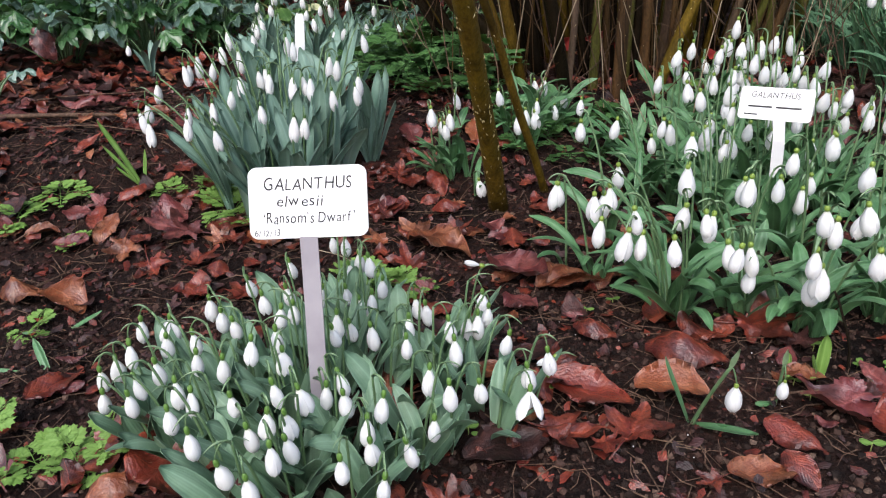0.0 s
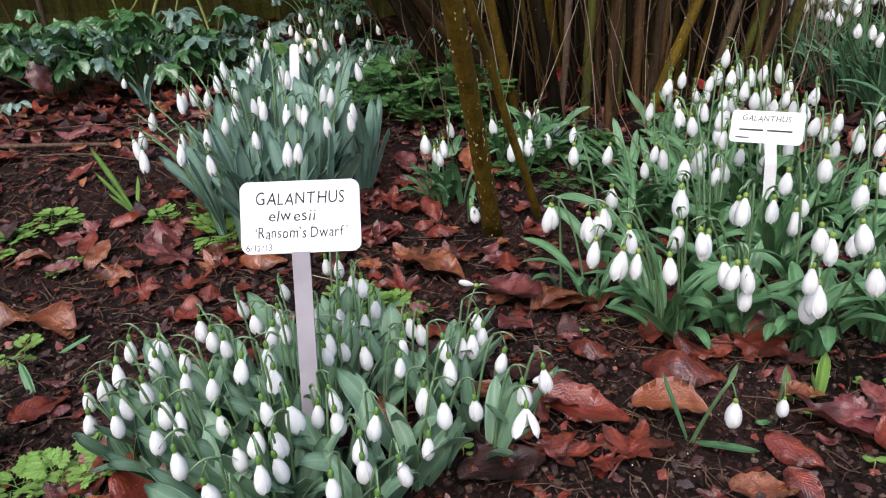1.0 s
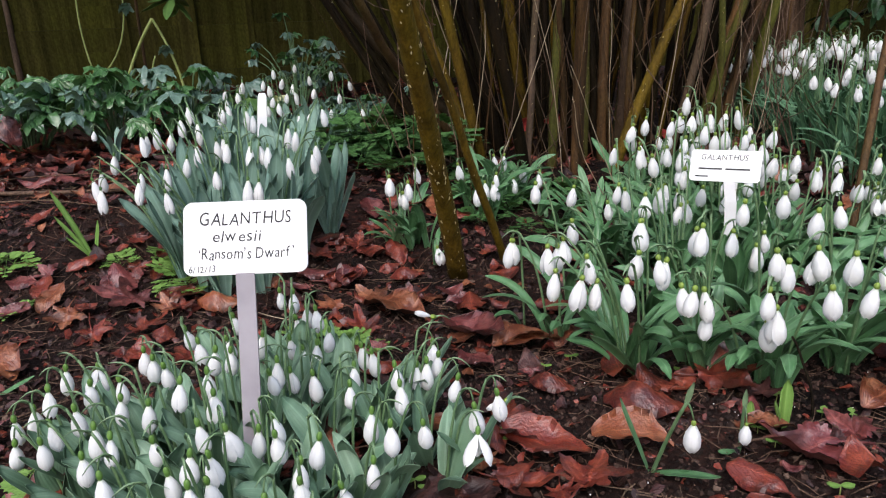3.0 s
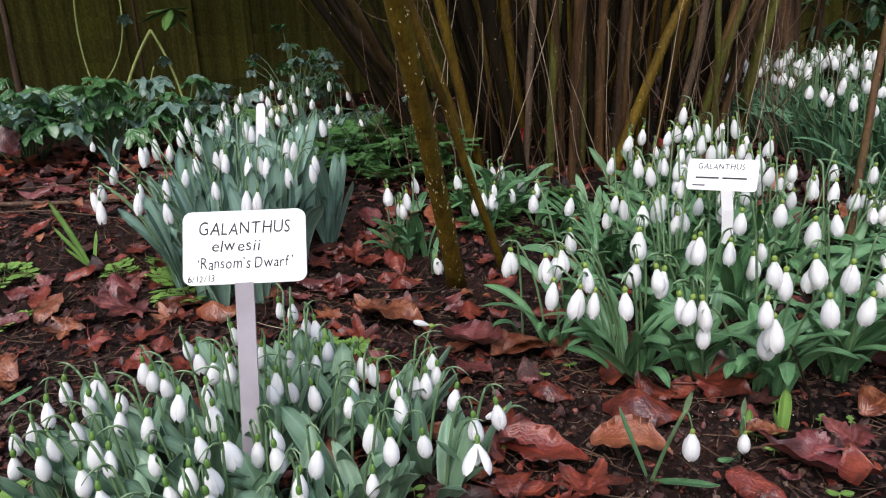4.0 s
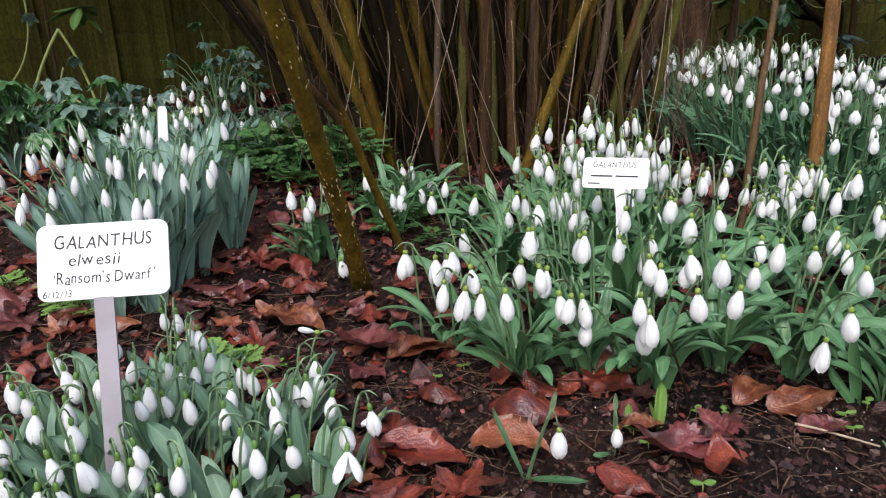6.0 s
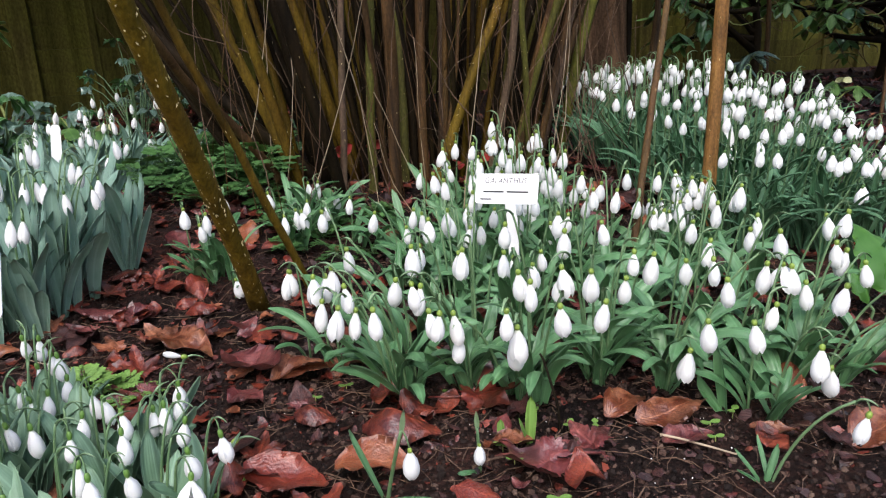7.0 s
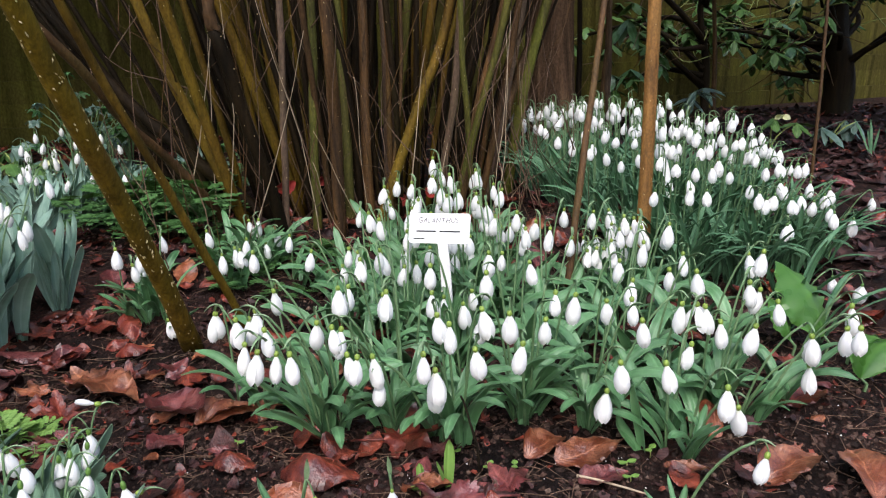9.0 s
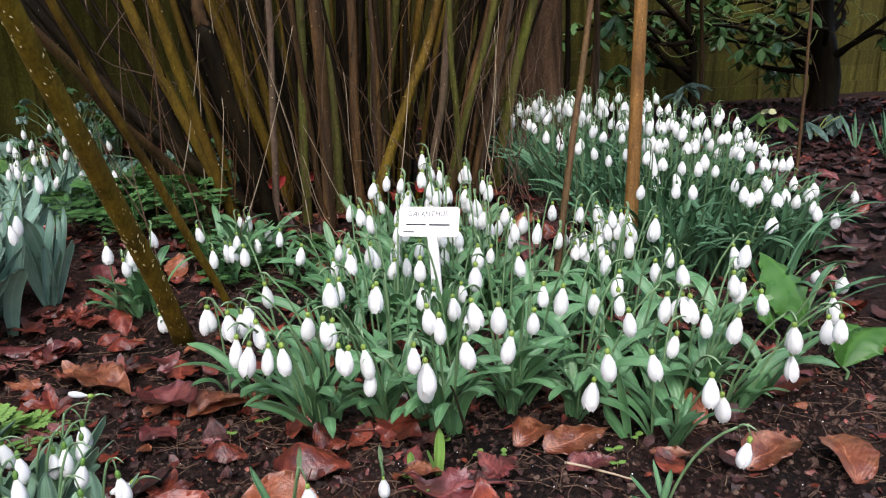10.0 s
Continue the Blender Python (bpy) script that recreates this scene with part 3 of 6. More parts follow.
def build_tree():
    x, y = 1.23, 2.50
    v, f, u = [], [], []
    rings, sides = 22, 22
    for i in range(rings):
        z = -0.08 + 2.6 * (i / (rings - 1)) ** 1.4
        for k in range(sides):
            a = 2 * math.pi * k / sides
            r = 0.088 + 0.07 * math.exp(-max(0, z) / 0.13) * (1 + 0.35 * math.sin(a * 5 + 1)) - 0.008 * z
            r *= 1 + 0.06 * noise.noise((math.cos(a) * 3, math.sin(a) * 3, z * 1.5)) + 0.035 * math.sin(a * 11 + 2 * noise.noise((0, a, z * 4)))
            v.append((r * math.cos(a) + 0.02 * z, r * math.sin(a), z))
            u.append((k / sides, z))
    for i in range(rings - 1):
        for k in range(sides):
            k2 = (k + 1) % sides
            f.append((i * sides + k, i * sides + k2, (i + 1) * sides + k2, (i + 1) * sides + k))
    tree = thing("tree", x, y, ground_z(x, y), "old tree trunk with furrowed grey-brown bark behind the thicket", "tree")
    part("trunk", mesh_from("trunk", v, f, BARK_TREE, u), tree)
    # Limbs above the view that carry the added leaves.
    for tx, ty, tz in ((-1.6, 0.6, 2.3), (-0.5, 1.4, 2.7), (1.4, 0.8, 2.4), (2.4, 1.6, 2.2), (0.4, -0.2, 2.9), (1.5, -0.3, 1.5), (2.4, 0.1, 1.45)):
        me, _, _ = woody([(0.05, 0, 1.35), (tx * 0.4, ty * 0.4, lerp(1.35, tz, 0.6)), (tx, ty, tz)], 0.05, 0.012, BARK_TREE, 8, "limb", 0.15, 0.03)
        part("limb", me, tree)
    # Unseen leaves added to shade thicket and fence, sparser over the right back.
    pieces = []
    for _ in range(24000):
        px, py, pz = rng.uniform(-5.4, 0.75), rng.uniform(-0.7, 2.8), rng.uniform(1.1, 2.9)
        if noise.noise((px * 1.1, py * 1.1, pz * 1.1)) < (-0.3 if px < -0.9 else -0.12 if py < 1.0 else 0.25):
            continue
        m = pose(px, py, pz, rng.uniform(-40, 40), rng.uniform(-40, 40), rng.uniform(0, 360))
        L, W = rng.uniform(0.10, 0.16), rng.uniform(0.018, 0.03)
        vs = [(0, 0, 0), (L * 0.45, -W, 0.01), (L * 0.45, 0, 0), (L * 0.45, W, 0.01), (L, 0, -0.02)]
        pieces.append(([m @ Vector(q) for q in vs], [(0, 1, 2), (0, 2, 3), (1, 4, 2), (2, 4, 3)], [(0.5, 0), (0, 0.5), (0.5, 0.5), (1, 0.5), (0.5, 1)]))
    # More unseen leaves, lower down, added to shade the litter on the right.
    for _ in range(6500):
        px, py, pz = rng.uniform(0.55, 2.9), rng.uniform(-1.0, 0.7), rng.uniform(0.90, 1.6)
        if noise.noise((px * 1.4, py * 1.4, pz)) < -0.25:
            continue
        m = pose(px, py, pz, rng.uniform(-40, 40), rng.uniform(-40, 40), rng.uniform(0, 360))
        L, W = rng.uniform(0.10, 0.16), rng.uniform(0.022, 0.034)
        vs = [(0, 0, 0), (L * 0.45, -W, 0.01), (L * 0.45, 0, 0), (L * 0.45, W, 0.01), (L, 0, -0.02)]
        pieces.append(([m @ Vector(q) for q in vs], [(0, 1, 2), (0, 2, 3), (1, 4, 2), (2, 4, 3)], [(0.5, 0), (0, 0.5), (0.5, 0.5), (1, 0.5), (0.5, 1)]))
    v, f, u = joined(pieces)
    tagged(part("crown", mesh_from("crown", v, f, LEAF_RHODO, u), tree, None, "unseen evergreen leaves overhead, added to shade the back of the bed"), kind="stuff")


build_tree()


# ---- plant labels ----
def rounded_plate(w, h, r, t):
    """A thin upright plate in the xz plane, rounded corners, its front towards -y."""
    ring = []
    for cx, cz, a0 in ((w / 2 - r, h / 2 - r, 0), (-w / 2 + r, h / 2 - r, 90), (-w / 2 + r, -h / 2 + r, 180), (w / 2 - r, -h / 2 + r, 270)):
        for k in range(7):
            a = radians(a0 + 15 * k)
            ring.append((cx + r * math.cos(a), cz + r * math.sin(a)))
    n = len(ring)
    e = t * 0.25
    loops = [(-t / 2, 1 - 2 * e / w), (-t / 2 + e, 1.0), (t / 2 - e, 1.0), (t / 2, 1 - 2 * e / w)]
    v = [(x * k, y, z * k) for y, k in loops for x, z in ring]
    f = [tuple(range(n)), tuple(range(3 * n, 4 * n))[::-1]]
    for j in range(3):
        for i in range(n):
            i2 = (i + 1) % n
            f.append((j * n + i2, j * n + i, (j + 1) * n + i, (j + 1) * n + i2))
    return v, f


def stroke_text(text, size, shear=0.0):
    """Letters set one by one, a little uneven as by hand, as one mesh."""
    hand = random.Random(len(text) * 7 + ord(text[0]))
    rows, at = [], 0.0
    for ch in text:
        c = bpy.data.curves.new("writing", "FONT")
        c.body, c.size, c.shear, c.extrude, c.offset = ch, size, shear, 0.00015, 0.0
        c.resolution_u = 3
        ob = bpy.data.objects.new("writing", c)
        scene.collection.objects.link(ob)
        me = bpy.data.meshes.new_from_object(ob.evaluated_get(bpy.context.evaluated_depsgraph_get()))
        bpy.data.objects.remove(ob)
        bpy.data.curves.remove(c)
        wide = 0.24 * size
        if len(me.vertices):
            xs = [v.co.x for v in me.vertices]
            wide = max(xs) + 0.05 * size
            me.materials.clear()
            me.materials.append(INK)
            k = hand.uniform(0.93, 1.08)
            rows.append((me, Matrix.Translation((at, hand.uniform(-0.03, 0.035) * size, 0)) @ Matrix.Rotation(radians(hand.uniform(-5, 5)), 4, "Z") @ Matrix.Diagonal((k, hand.uniform(0.93, 1.08), 1, 1))))
        at += wide
    return combined("writing", rows)


def plant_label(plate_m, w, h, r, stake_points, stake_w, stake_mat, lines, label, bars=()):
    """plate_m: the plate's pose in the world. lines: text, x, z, size."""
    base = Vector(stake_points[0])
    root = thing("plant_label", base.x, base.y, base.z, label, "plant label", "plant labels")
    inv = Matrix.Translation(-base)
    v, f = rounded_plate(w, h, r, 0.0022)
    plate = part("plate", mesh_from("plate", v, f, LABEL_WHITE, None, False), root, inv @ plate_m)
    pts = [Vector(p) - base for p in stake_points]
    side = (plate_m.to_3x3() @ Vector((1, 0, 0))).normalized()
    nrm = (plate_m.to_3x3() @ Vector((0, 1, 0))).normalized()
    sv, sf = [], []
    for p in pts:
        for a, b in ((-1, -1), (1, -1), (1, 1), (-1, 1)):
            sv.append(p + side * a * stake_w / 2 + nrm * b * 0.0016)
    for i in range(len(pts) - 1):
        for k in range(4):
            k2 = (k + 1) % 4
            sf.append((i * 4 + k, i * 4 + k2, (i + 1) * 4 + k2, (i + 1) * 4 + k))
    sf += [(3, 2, 1, 0), tuple((len(pts) - 1) * 4 + k for k in range(4))]
    part("stake", mesh_from("stake", sv, sf, stake_mat, None, False), root)
    for text, x, z, size, sx in lines:
        me = stroke_text(text, size, 0.12)
        part("writing", me, plate, Matrix.Translation((x, -0.0013, z)) @ Matrix.Rotation(radians(90), 4, "X") @ Matrix.Diagonal((sx, 1, 1, 1)), "black handwritten letters")
    for x, z, bw, bh in bars:
        bv, bf, _ = box(x, x + bw, -0.0016, -0.0011, z, z + bh)
        part("writing", mesh_from("writing", bv, bf, INK, None, False), plate, None, "black ink marks")
    return root


def plate_pose(center, xdir, zdir):
    x = Vector(xdir).normalized()
    y = Vector(zdir).normalized().cross(x).normalized()
    z = x.cross(y)
    m = Matrix((x, y, z)).transposed().to_4x4()
    m.translation = center
    return m


plant_label(plate_pose((-0.130, 0.606, 0.2415), (1, 0.03, -0.012), (-0.02, 0.42, 1)), 0.110, 0.0665, 0.0085,
            [(-0.1277, 0.509, -0.04), (-0.1285, 0.529, 0.02), (-0.1305, 0.586, 0.19), (-0.1308, 0.593, 0.212)], 0.0165, LABEL_STAKE,
            [("GALANTHUS", -0.041, 0.0115, 0.0162, 0.80), ("elwesii", -0.030, -0.0035, 0.0148, 0.96), ("\u2018Ransom\u2019s Dwarf\u2019", -0.043, -0.0190, 0.0142, 0.76),
             ("6/12/13", -0.051, -0.0305, 0.0085, 0.88)],
            "white plastic plant label with black handwriting on a grey stake")
plant_label(plate_pose((0.4870, 1.045, 0.2005), (1, -0.62, 0.02), (0.02, 0.45, 1)), 0.102, 0.0485, 0.006,
            [(0.49, 1.00, 0.0), (0.490, 1.01, 0.05), (0.489, 1.02, 0.15), (0.488, 1.028, 0.18)], 0.0165, STAKE_WHITE,
            [("GALANTHUS", -0.036, 0.0085, 0.0122, 0.88)],
            "white plastic plant label with black handwriting on a pale stake",
            [(-0.038, -0.0062, 0.034, 0.0026), (0.001, -0.0062, 0.035, 0.0026), (-0.042, -0.0178, 0.019, 0.0020)])


def small_tag(base, top, w, label):
    base, top = Vector(base), Vector(top)
    d = top - base
    root = thing("plant_tag", base.x, base.y, base.z, label, "plant tag", "plant tags")
    x = Vector((1, -0.2, 0)).normalized()
    n = x.cross(d).normalized() * 0.001
    v = []
    for s, k in ((0, 0.2), (0.4, 0.92), (0.74, 1), (0.97, 0.9), (1, 0.6)):
        for a, b in ((-1, -1), (1, -1), (1, 1), (-1, 1)):
            v.append(d * s + x * (a * k * w / 2) + n * b)
    f = [(i * 4 + k, i * 4 + (k + 1) % 4, i * 4 + 4 + (k + 1) % 4, i * 4 + 4 + k) for i in range(4) for k in range(4)] + [(3, 2, 1, 0), (16, 17, 18, 19)]
    part("tag", mesh_from("tag", v, f, LABEL_WHITE, None, False), root)


small_tag((-0.315, 1.46, 0.06), (-0.296, 1.49, 0.306), 0.021, "narrow white plastic tag among the tall snowdrops")
small_tag((1.135, 1.42, 0.07), (1.085, 1.43, 0.272), 0.020, "narrow white plastic tag leaning in the back clump")


# ---- snowdrops ----
def profile(s, knots):
    for (a, va), (b, vb) in zip(knots, knots[1:]):
        if s <= b:
            t = (s - a) / (b - a)
            t = t * t * (3 - 2 * t)
            return lerp(va, vb, t)
    return knots[-1][1]


def petal(length, radius, gape=0.0, rows=9, cols=6):
    """One outer petal: a hollow spoon hanging from the origin, its back towards +x."""
    shape = ((0, 0.24), (0.12, 0.46), (0.34, 0.84), (0.58, 1.0), (0.78, 0.96), (0.91, 0.76), (1.0, 0.46))
    spread = ((0, 70), (0.3, 80), (0.75, 76), (0.92, 62), (1.0, 36))
    verts, faces, uvs = [], [], []
    for layer in (0, 1):
        for i in range(rows + 1):
            s = i / rows
            r = radius * profile(s, shape) - layer * 0.00045
            half = radians(profile(s, spread))
            for k in range(cols + 1):
                u = 2 * k / cols - 1
                a = u * half
                ridge = 1.06 - 0.07 * u * u
                x, y, z = r * ridge * math.cos(a), r * math.sin(a), -length * (s - 0.05 * (1 - abs(u)) * s * s)
                g = radians(gape)
                x, z = x * math.cos(g) - z * math.sin(g), x * math.sin(g) + z * math.cos(g)
                verts.append((x, y, z))
                uvs.append(((u + 1) / 2, s))
    w, m = cols + 1, (rows + 1) * (cols + 1)
    for i in range(rows):
        for k in range(cols):
            a, b, c, d = i * w + k, i * w + k + 1, (i + 1) * w + k + 1, (i + 1) * w + k
            faces += [(d, c, b, a), (m + a, m + b, m + c, m + d)]
        for k in (0, cols):
            q = (i * w + k, (i + 1) * w + k, m + (i + 1) * w + k, m + i * w + k)
            faces.append(q if k == 0 else q[::-1])
    return verts, faces, uvs


def egg(rx, rz, rings=6, sides=8):
    v, f = [(0, 0, rz)], []
    for i in range(1, rings):
        a = math.pi * i / rings
        for k in range(sides):
            b = 2 * math.pi * k / sides
            v.append((rx * math.sin(a) * math.cos(b), rx * math.sin(a) * math.sin(b), rz * math.cos(a)))
    v.append((0, 0, -rz))
    for k in range(sides):
        k2 = (k + 1) % sides
        f.append((0, 1 + k, 1 + k2))
        for i in range(rings - 2):
            f.append((1 + i * sides + k, 1 + (i + 1) * sides + k, 1 + (i + 1) * sides + k2, 1 + i * sides + k2))
        f.append((1 + (rings - 2) * sides + k, len(v) - 1, 1 + (rings - 2) * sides + k2))
    return v, f, [(0, 0)] * len(v)


def turned(piece, deg):
    v, f, u = piece
    m = Matrix.Rotation(radians(deg), 3, "Z")
    return [m @ Vector(p) for p in v], f, u


OVARY_MESH = mesh_from("ovary", *egg(0.0029, 0.0040)[:2], OVARY)


class Style:
    """Shared meshes of one kind of snowdrop."""

    def __init__(self, drop, width, leaves, mat, label, group, spread, whole=False, leaf_count=(2, 3), out=0.55, ovary=(0.0029, 0.0040), spathe=(0.024, 0.0021), green=None):
        self.ovary_size, self.spathe_size = ovary, spathe
        self.ovary = mesh_from("ovary", *egg(*ovary)[:2], green or OVARY)
        self.drop, self.label, self.group, self.spread, self.whole = drop, label, group, spread, whole
        self.leaf_count, self.out = leaf_count, out
        self.petals = []
        for g in (0, 0, 0.5, 1.5, 3, 5, 24):
            d, r = drop * rng.uniform(0.94, 1.06), drop * width * rng.uniform(0.47, 0.54)
            if whole:
                self.petals.append(mesh_from("flower", *self.shaped([turned(petal(d, r, g, 6, 4), a) for a in (0, 120, 240)]), True))
            else:
                self.petals.append(mesh_from("petal", *self.shaped([petal(d, r, g)]), True))
        self.leaves = []
        for _ in range(12):
            n = leaves
            v, f, u = strap(rng.uniform(*n["length"]), rng.uniform(*n["width"]), rng.uniform(*n["lean0"]), rng.uniform(*n["lean1"]),
                            rng.uniform(0.2, 0.5), rng.uniform(1.3, 2.2), 11, rng.uniform(-45, 45), n.get("tip", 0.3), n.get("base", 0.5))
            self.leaves.append(mesh_from("leaf", v, f, mat, u))

    @staticmethod
    def shaped(pieces):
        v, f, u = joined(pieces)
        return v, f, PETAL, u


def snowdrop(F, base, style, centre, gape=None, leaves=None, leaf_scale=1.0, nod=0.0, drift=None):
    """A plant whose flower hangs with its middle at F, rooted at base; F None: leaves alone."""
    b = Vector((base[0], base[1], ground_z(*base)))
    root = None if drift is not None else thing("snowdrop", b.x, b.y, b.z, style.label, "snowdrop", style.group)
    foliage, green = [], []

    def put(name, me, m=None):
        if drift is not None:
            drift.append((me, Matrix.Translation(b) @ (m or Matrix())))
        elif not style.whole or name == "flower":
            part(name, me, root, m)
        else:
            (foliage if name == "leaf" else green).append((me, m or Matrix()))

    outward = Vector((b.x - centre[0], b.y - centre[1], 0))
    far = min(1.0, outward.length / style.spread)
    out_a = math.degrees(math.atan2(outward.y, outward.x))
    count = leaves if leaves is not None else rng.randint(*style.leaf_count)
    start = rng.uniform(0, 360)
    for i in range(count):
        yaw = start + 360 * i / max(1, count) + rng.uniform(-40, 40)
        if rng.random() < style.out:
            yaw = out_a + rng.uniform(-65, 65)
        k = leaf_scale * rng.uniform(0.82, 1.12)
        put("leaf", rng.choice(style.leaves), pose(rng.uniform(-0.004, 0.004), rng.uniform(-0.004, 0.004), -0.006, rng.uniform(-6, 6), (far - 0.45) * 9 + rng.uniform(-7, 7), yaw)
             @ Matrix.Diagonal((k, k, k, 1)))
    if F is not None:
        hang_flower(Vector(F) - b, style, put, gape, nod)
    if foliage:
        part("foliage", combined("foliage", foliage), root)
    if green:
        part("stalk", combined("stalk", green), root)
    return root


def hang_flower(f, style, put, gape, nod):
    """The stalk, the spathe that hooks over its end, and the ovary and petals that hang from it, with their middle at f."""
    h = Vector((f.x, f.y, 0))
    if h.length < 0.008:
        a = rng.uniform(0, 6.28)
        h = Vector((math.cos(a), math.sin(a), 0))
    h = (Matrix.Rotation(rng.uniform(-0.7, 0.7), 3, "Z") @ h.normalized()).normalized()
    size = rng.uniform(0.84, 1.06)
    L, (rx, rz) = style.drop * size, style.ovary_size
    length, half = style.spathe_size
    up = Vector((0, 0, 1))
    o = f + up * (L / 2 + rz * 1.75)
    apex = o + up * length * rng.uniform(0.12, 0.42) - h * length * rng.uniform(0.35, 0.62)
    if nod:
        h = Vector((f.x, f.y, 0)).normalized()
        o = f - h * L * 0.5 * math.sin(radians(nod))
        apex = o - h * 0.006 - up * 0.004
    stalk = bezier((0, 0, -0.012), (apex.x * 0.30, apex.y * 0.30, apex.z * 0.72), apex, 9)
    hang = bezier(apex, apex + h * length * 0.34 + up * length * 0.45, o, 7) if not nod else bezier(apex, apex + h * 0.002 + up * 0.004, o, 7)
    thick = 0.45 + 0.55 * style.drop / 0.0355
    v, fc, u = joined([tube(stalk, [lerp(0.0019, 0.0014, i / 8) * thick for i in range(9)], 6), tube(hang, [0.0008] * 7, 5)])
    put("stalk", mesh_from("stalk", v, fc, SCAPE, u))
    reach = length * rng.uniform(0.75, 1.15)
    tip = apex + h * reach * rng.uniform(0.75, 1.0) + up * reach * rng.uniform(-0.25, 0.35)
    line = bezier(apex - up * 0.003, apex + h * reach * 0.30 + up * reach * 0.42, tip, 8)
    side = h.cross(up)
    v, fc, u = blade(line, [half * q for q in (0.7, 0.95, 1.0, 0.95, 0.85, 0.7, 0.45, 0.12)], [side] * 8, 0.7, 0.0006, 2)
    put("spathe", mesh_from("spathe", v, fc, SPATHE, u))
    tilt = pose(o.x, o.y, o.z, rng.uniform(-11, 11), rng.uniform(-11, 11), rng.uniform(0, 360))
    if nod:
        turn = Matrix.Rotation(radians(nod), 4, h.cross(Vector((0, 0, -1))))
        tilt = Matrix.Translation(o) @ turn @ Matrix.Rotation(rng.uniform(0, 6), 4, "Z")
    put("ovary", style.ovary, tilt @ Matrix.Translation((0, 0, -rz * 0.9)))
    pick = rng.randrange(len(style.petals) - 1) if gape is None else gape
    hung = tilt @ Matrix.Translation((0, 0, -rz * 1.7)) @ Matrix.Scale(size, 4)
    if style.whole:
        put("flower", style.petals[pick], hung)
    else:
        for a in (0, 120, 240):
            put("petal", style.petals[pick], hung @ pose(0, 0, 0, 0, 0, a + rng.uniform(-8, 8)))


DWARF = Style(0.0265, 0.47, dict(length=(0.065, 0.105), width=(0.016, 0.0245), lean0=(3, 26), lean1=(12, 78), tip=0.42), LEAF_DWARF,
              "dwarf snowdrop, white drop flower, short glaucous leaves", "dwarf snowdrops round the grey-staked label", 0.2, leaf_count=(3, 4), ovary=(0.0026, 0.0048), spathe=(0.026, 0.0012), green=OVARY_LONG)
BROAD = Style(0.0345, 0.50, dict(length=(0.10, 0.165), width=(0.0135, 0.021), lean0=(4, 36), lean1=(50, 128), tip=0.34), LEAF_BROAD,
              "large white snowdrop with broad arching green leaves", "snowdrops round the pale-staked label", 0.3, leaf_count=(2, 4), out=0.35, ovary=(0.0034, 0.0040), spathe=(0.027, 0.0024))
TALL = Style(0.0365, 0.375, dict(length=(0.15, 0.215), width=(0.019, 0.028), lean0=(2, 16), lean1=(8, 58), tip=0.24), LEAF_TALL,
             "tall snowdrop, slender white flower, blue-green strap leaves", "tall clump of blue-leaved snowdrops", 0.2, leaf_count=(4, 5), ovary=(0.0024, 0.0040), spathe=(0.034, 0.0015), green=OVARY_DARK)
SMALL = Style(0.034, 0.46, dict(length=(0.07, 0.115), width=(0.010, 0.014), lean0=(4, 25), lean1=(30, 115), tip=0.35), LEAF_BROAD,
              "small snowdrop, white drop flower, by the leaning stem", "snowdrops at the foot of the shrub", 0.15, leaf_count=(3, 5), ovary=(0.0030, 0.0038))
NARROW = Style(0.0315, 0.56, dict(length=(0.15, 0.235), width=(0.007, 0.012), lean0=(3, 22), lean1=(25, 115), tip=0.4), LEAF_NARROW,
               "snowdrop with narrow dark green leaves in a crowded clump", "crowded back clump of snowdrops", 0.4, True, (4, 6), ovary=(0.0026, 0.0032), spathe=(0.028, 0.0016), green=OVARY_DARK)
REAR = Style(0.030, 0.44, dict(length=(0.10, 0.165), width=(0.015, 0.023), lean0=(3, 18), lean1=(12, 70), tip=0.3), LEAF_TALL,
             "snowdrop, slender white flower, grey-green leaves, behind the tall clump", "rear clump of snowdrops", 0.25, True, (3, 5), ovary=(0.0024, 0.0036), spathe=(0.028, 0.0015), green=OVARY_DARK)

# where flowers of the front clumps hang
DWARF_A = [
    (-0.150, 0.803, 0.104), (-0.135, 0.809, 0.099), (-0.128, 0.771, 0.081), (-0.116, 0.783, 0.087), (-0.102, 0.762, 0.093), (-0.081, 0.722, 0.083),
    (-0.202, 0.774, 0.086), (-0.230, 0.692, 0.105), (-0.201, 0.645, 0.111), (-0.192, 0.707, 0.086), (-0.271, 0.681, 0.087), (-0.237, 0.620, 0.105),
    (-0.221, 0.602, 0.105), (-0.165, 0.589, 0.125), (-0.166, 0.635, 0.104), (-0.187, 0.552, 0.113), (-0.168, 0.566, 0.114), (-0.160, 0.551, 0.100),
    (-0.091, 0.694, 0.082), (-0.123, 0.705, 0.084), (-0.106, 0.683, 0.080), (-0.111, 0.636, 0.077), (-0.122, 0.596, 0.097), (-0.122, 0.636, 0.090),
]
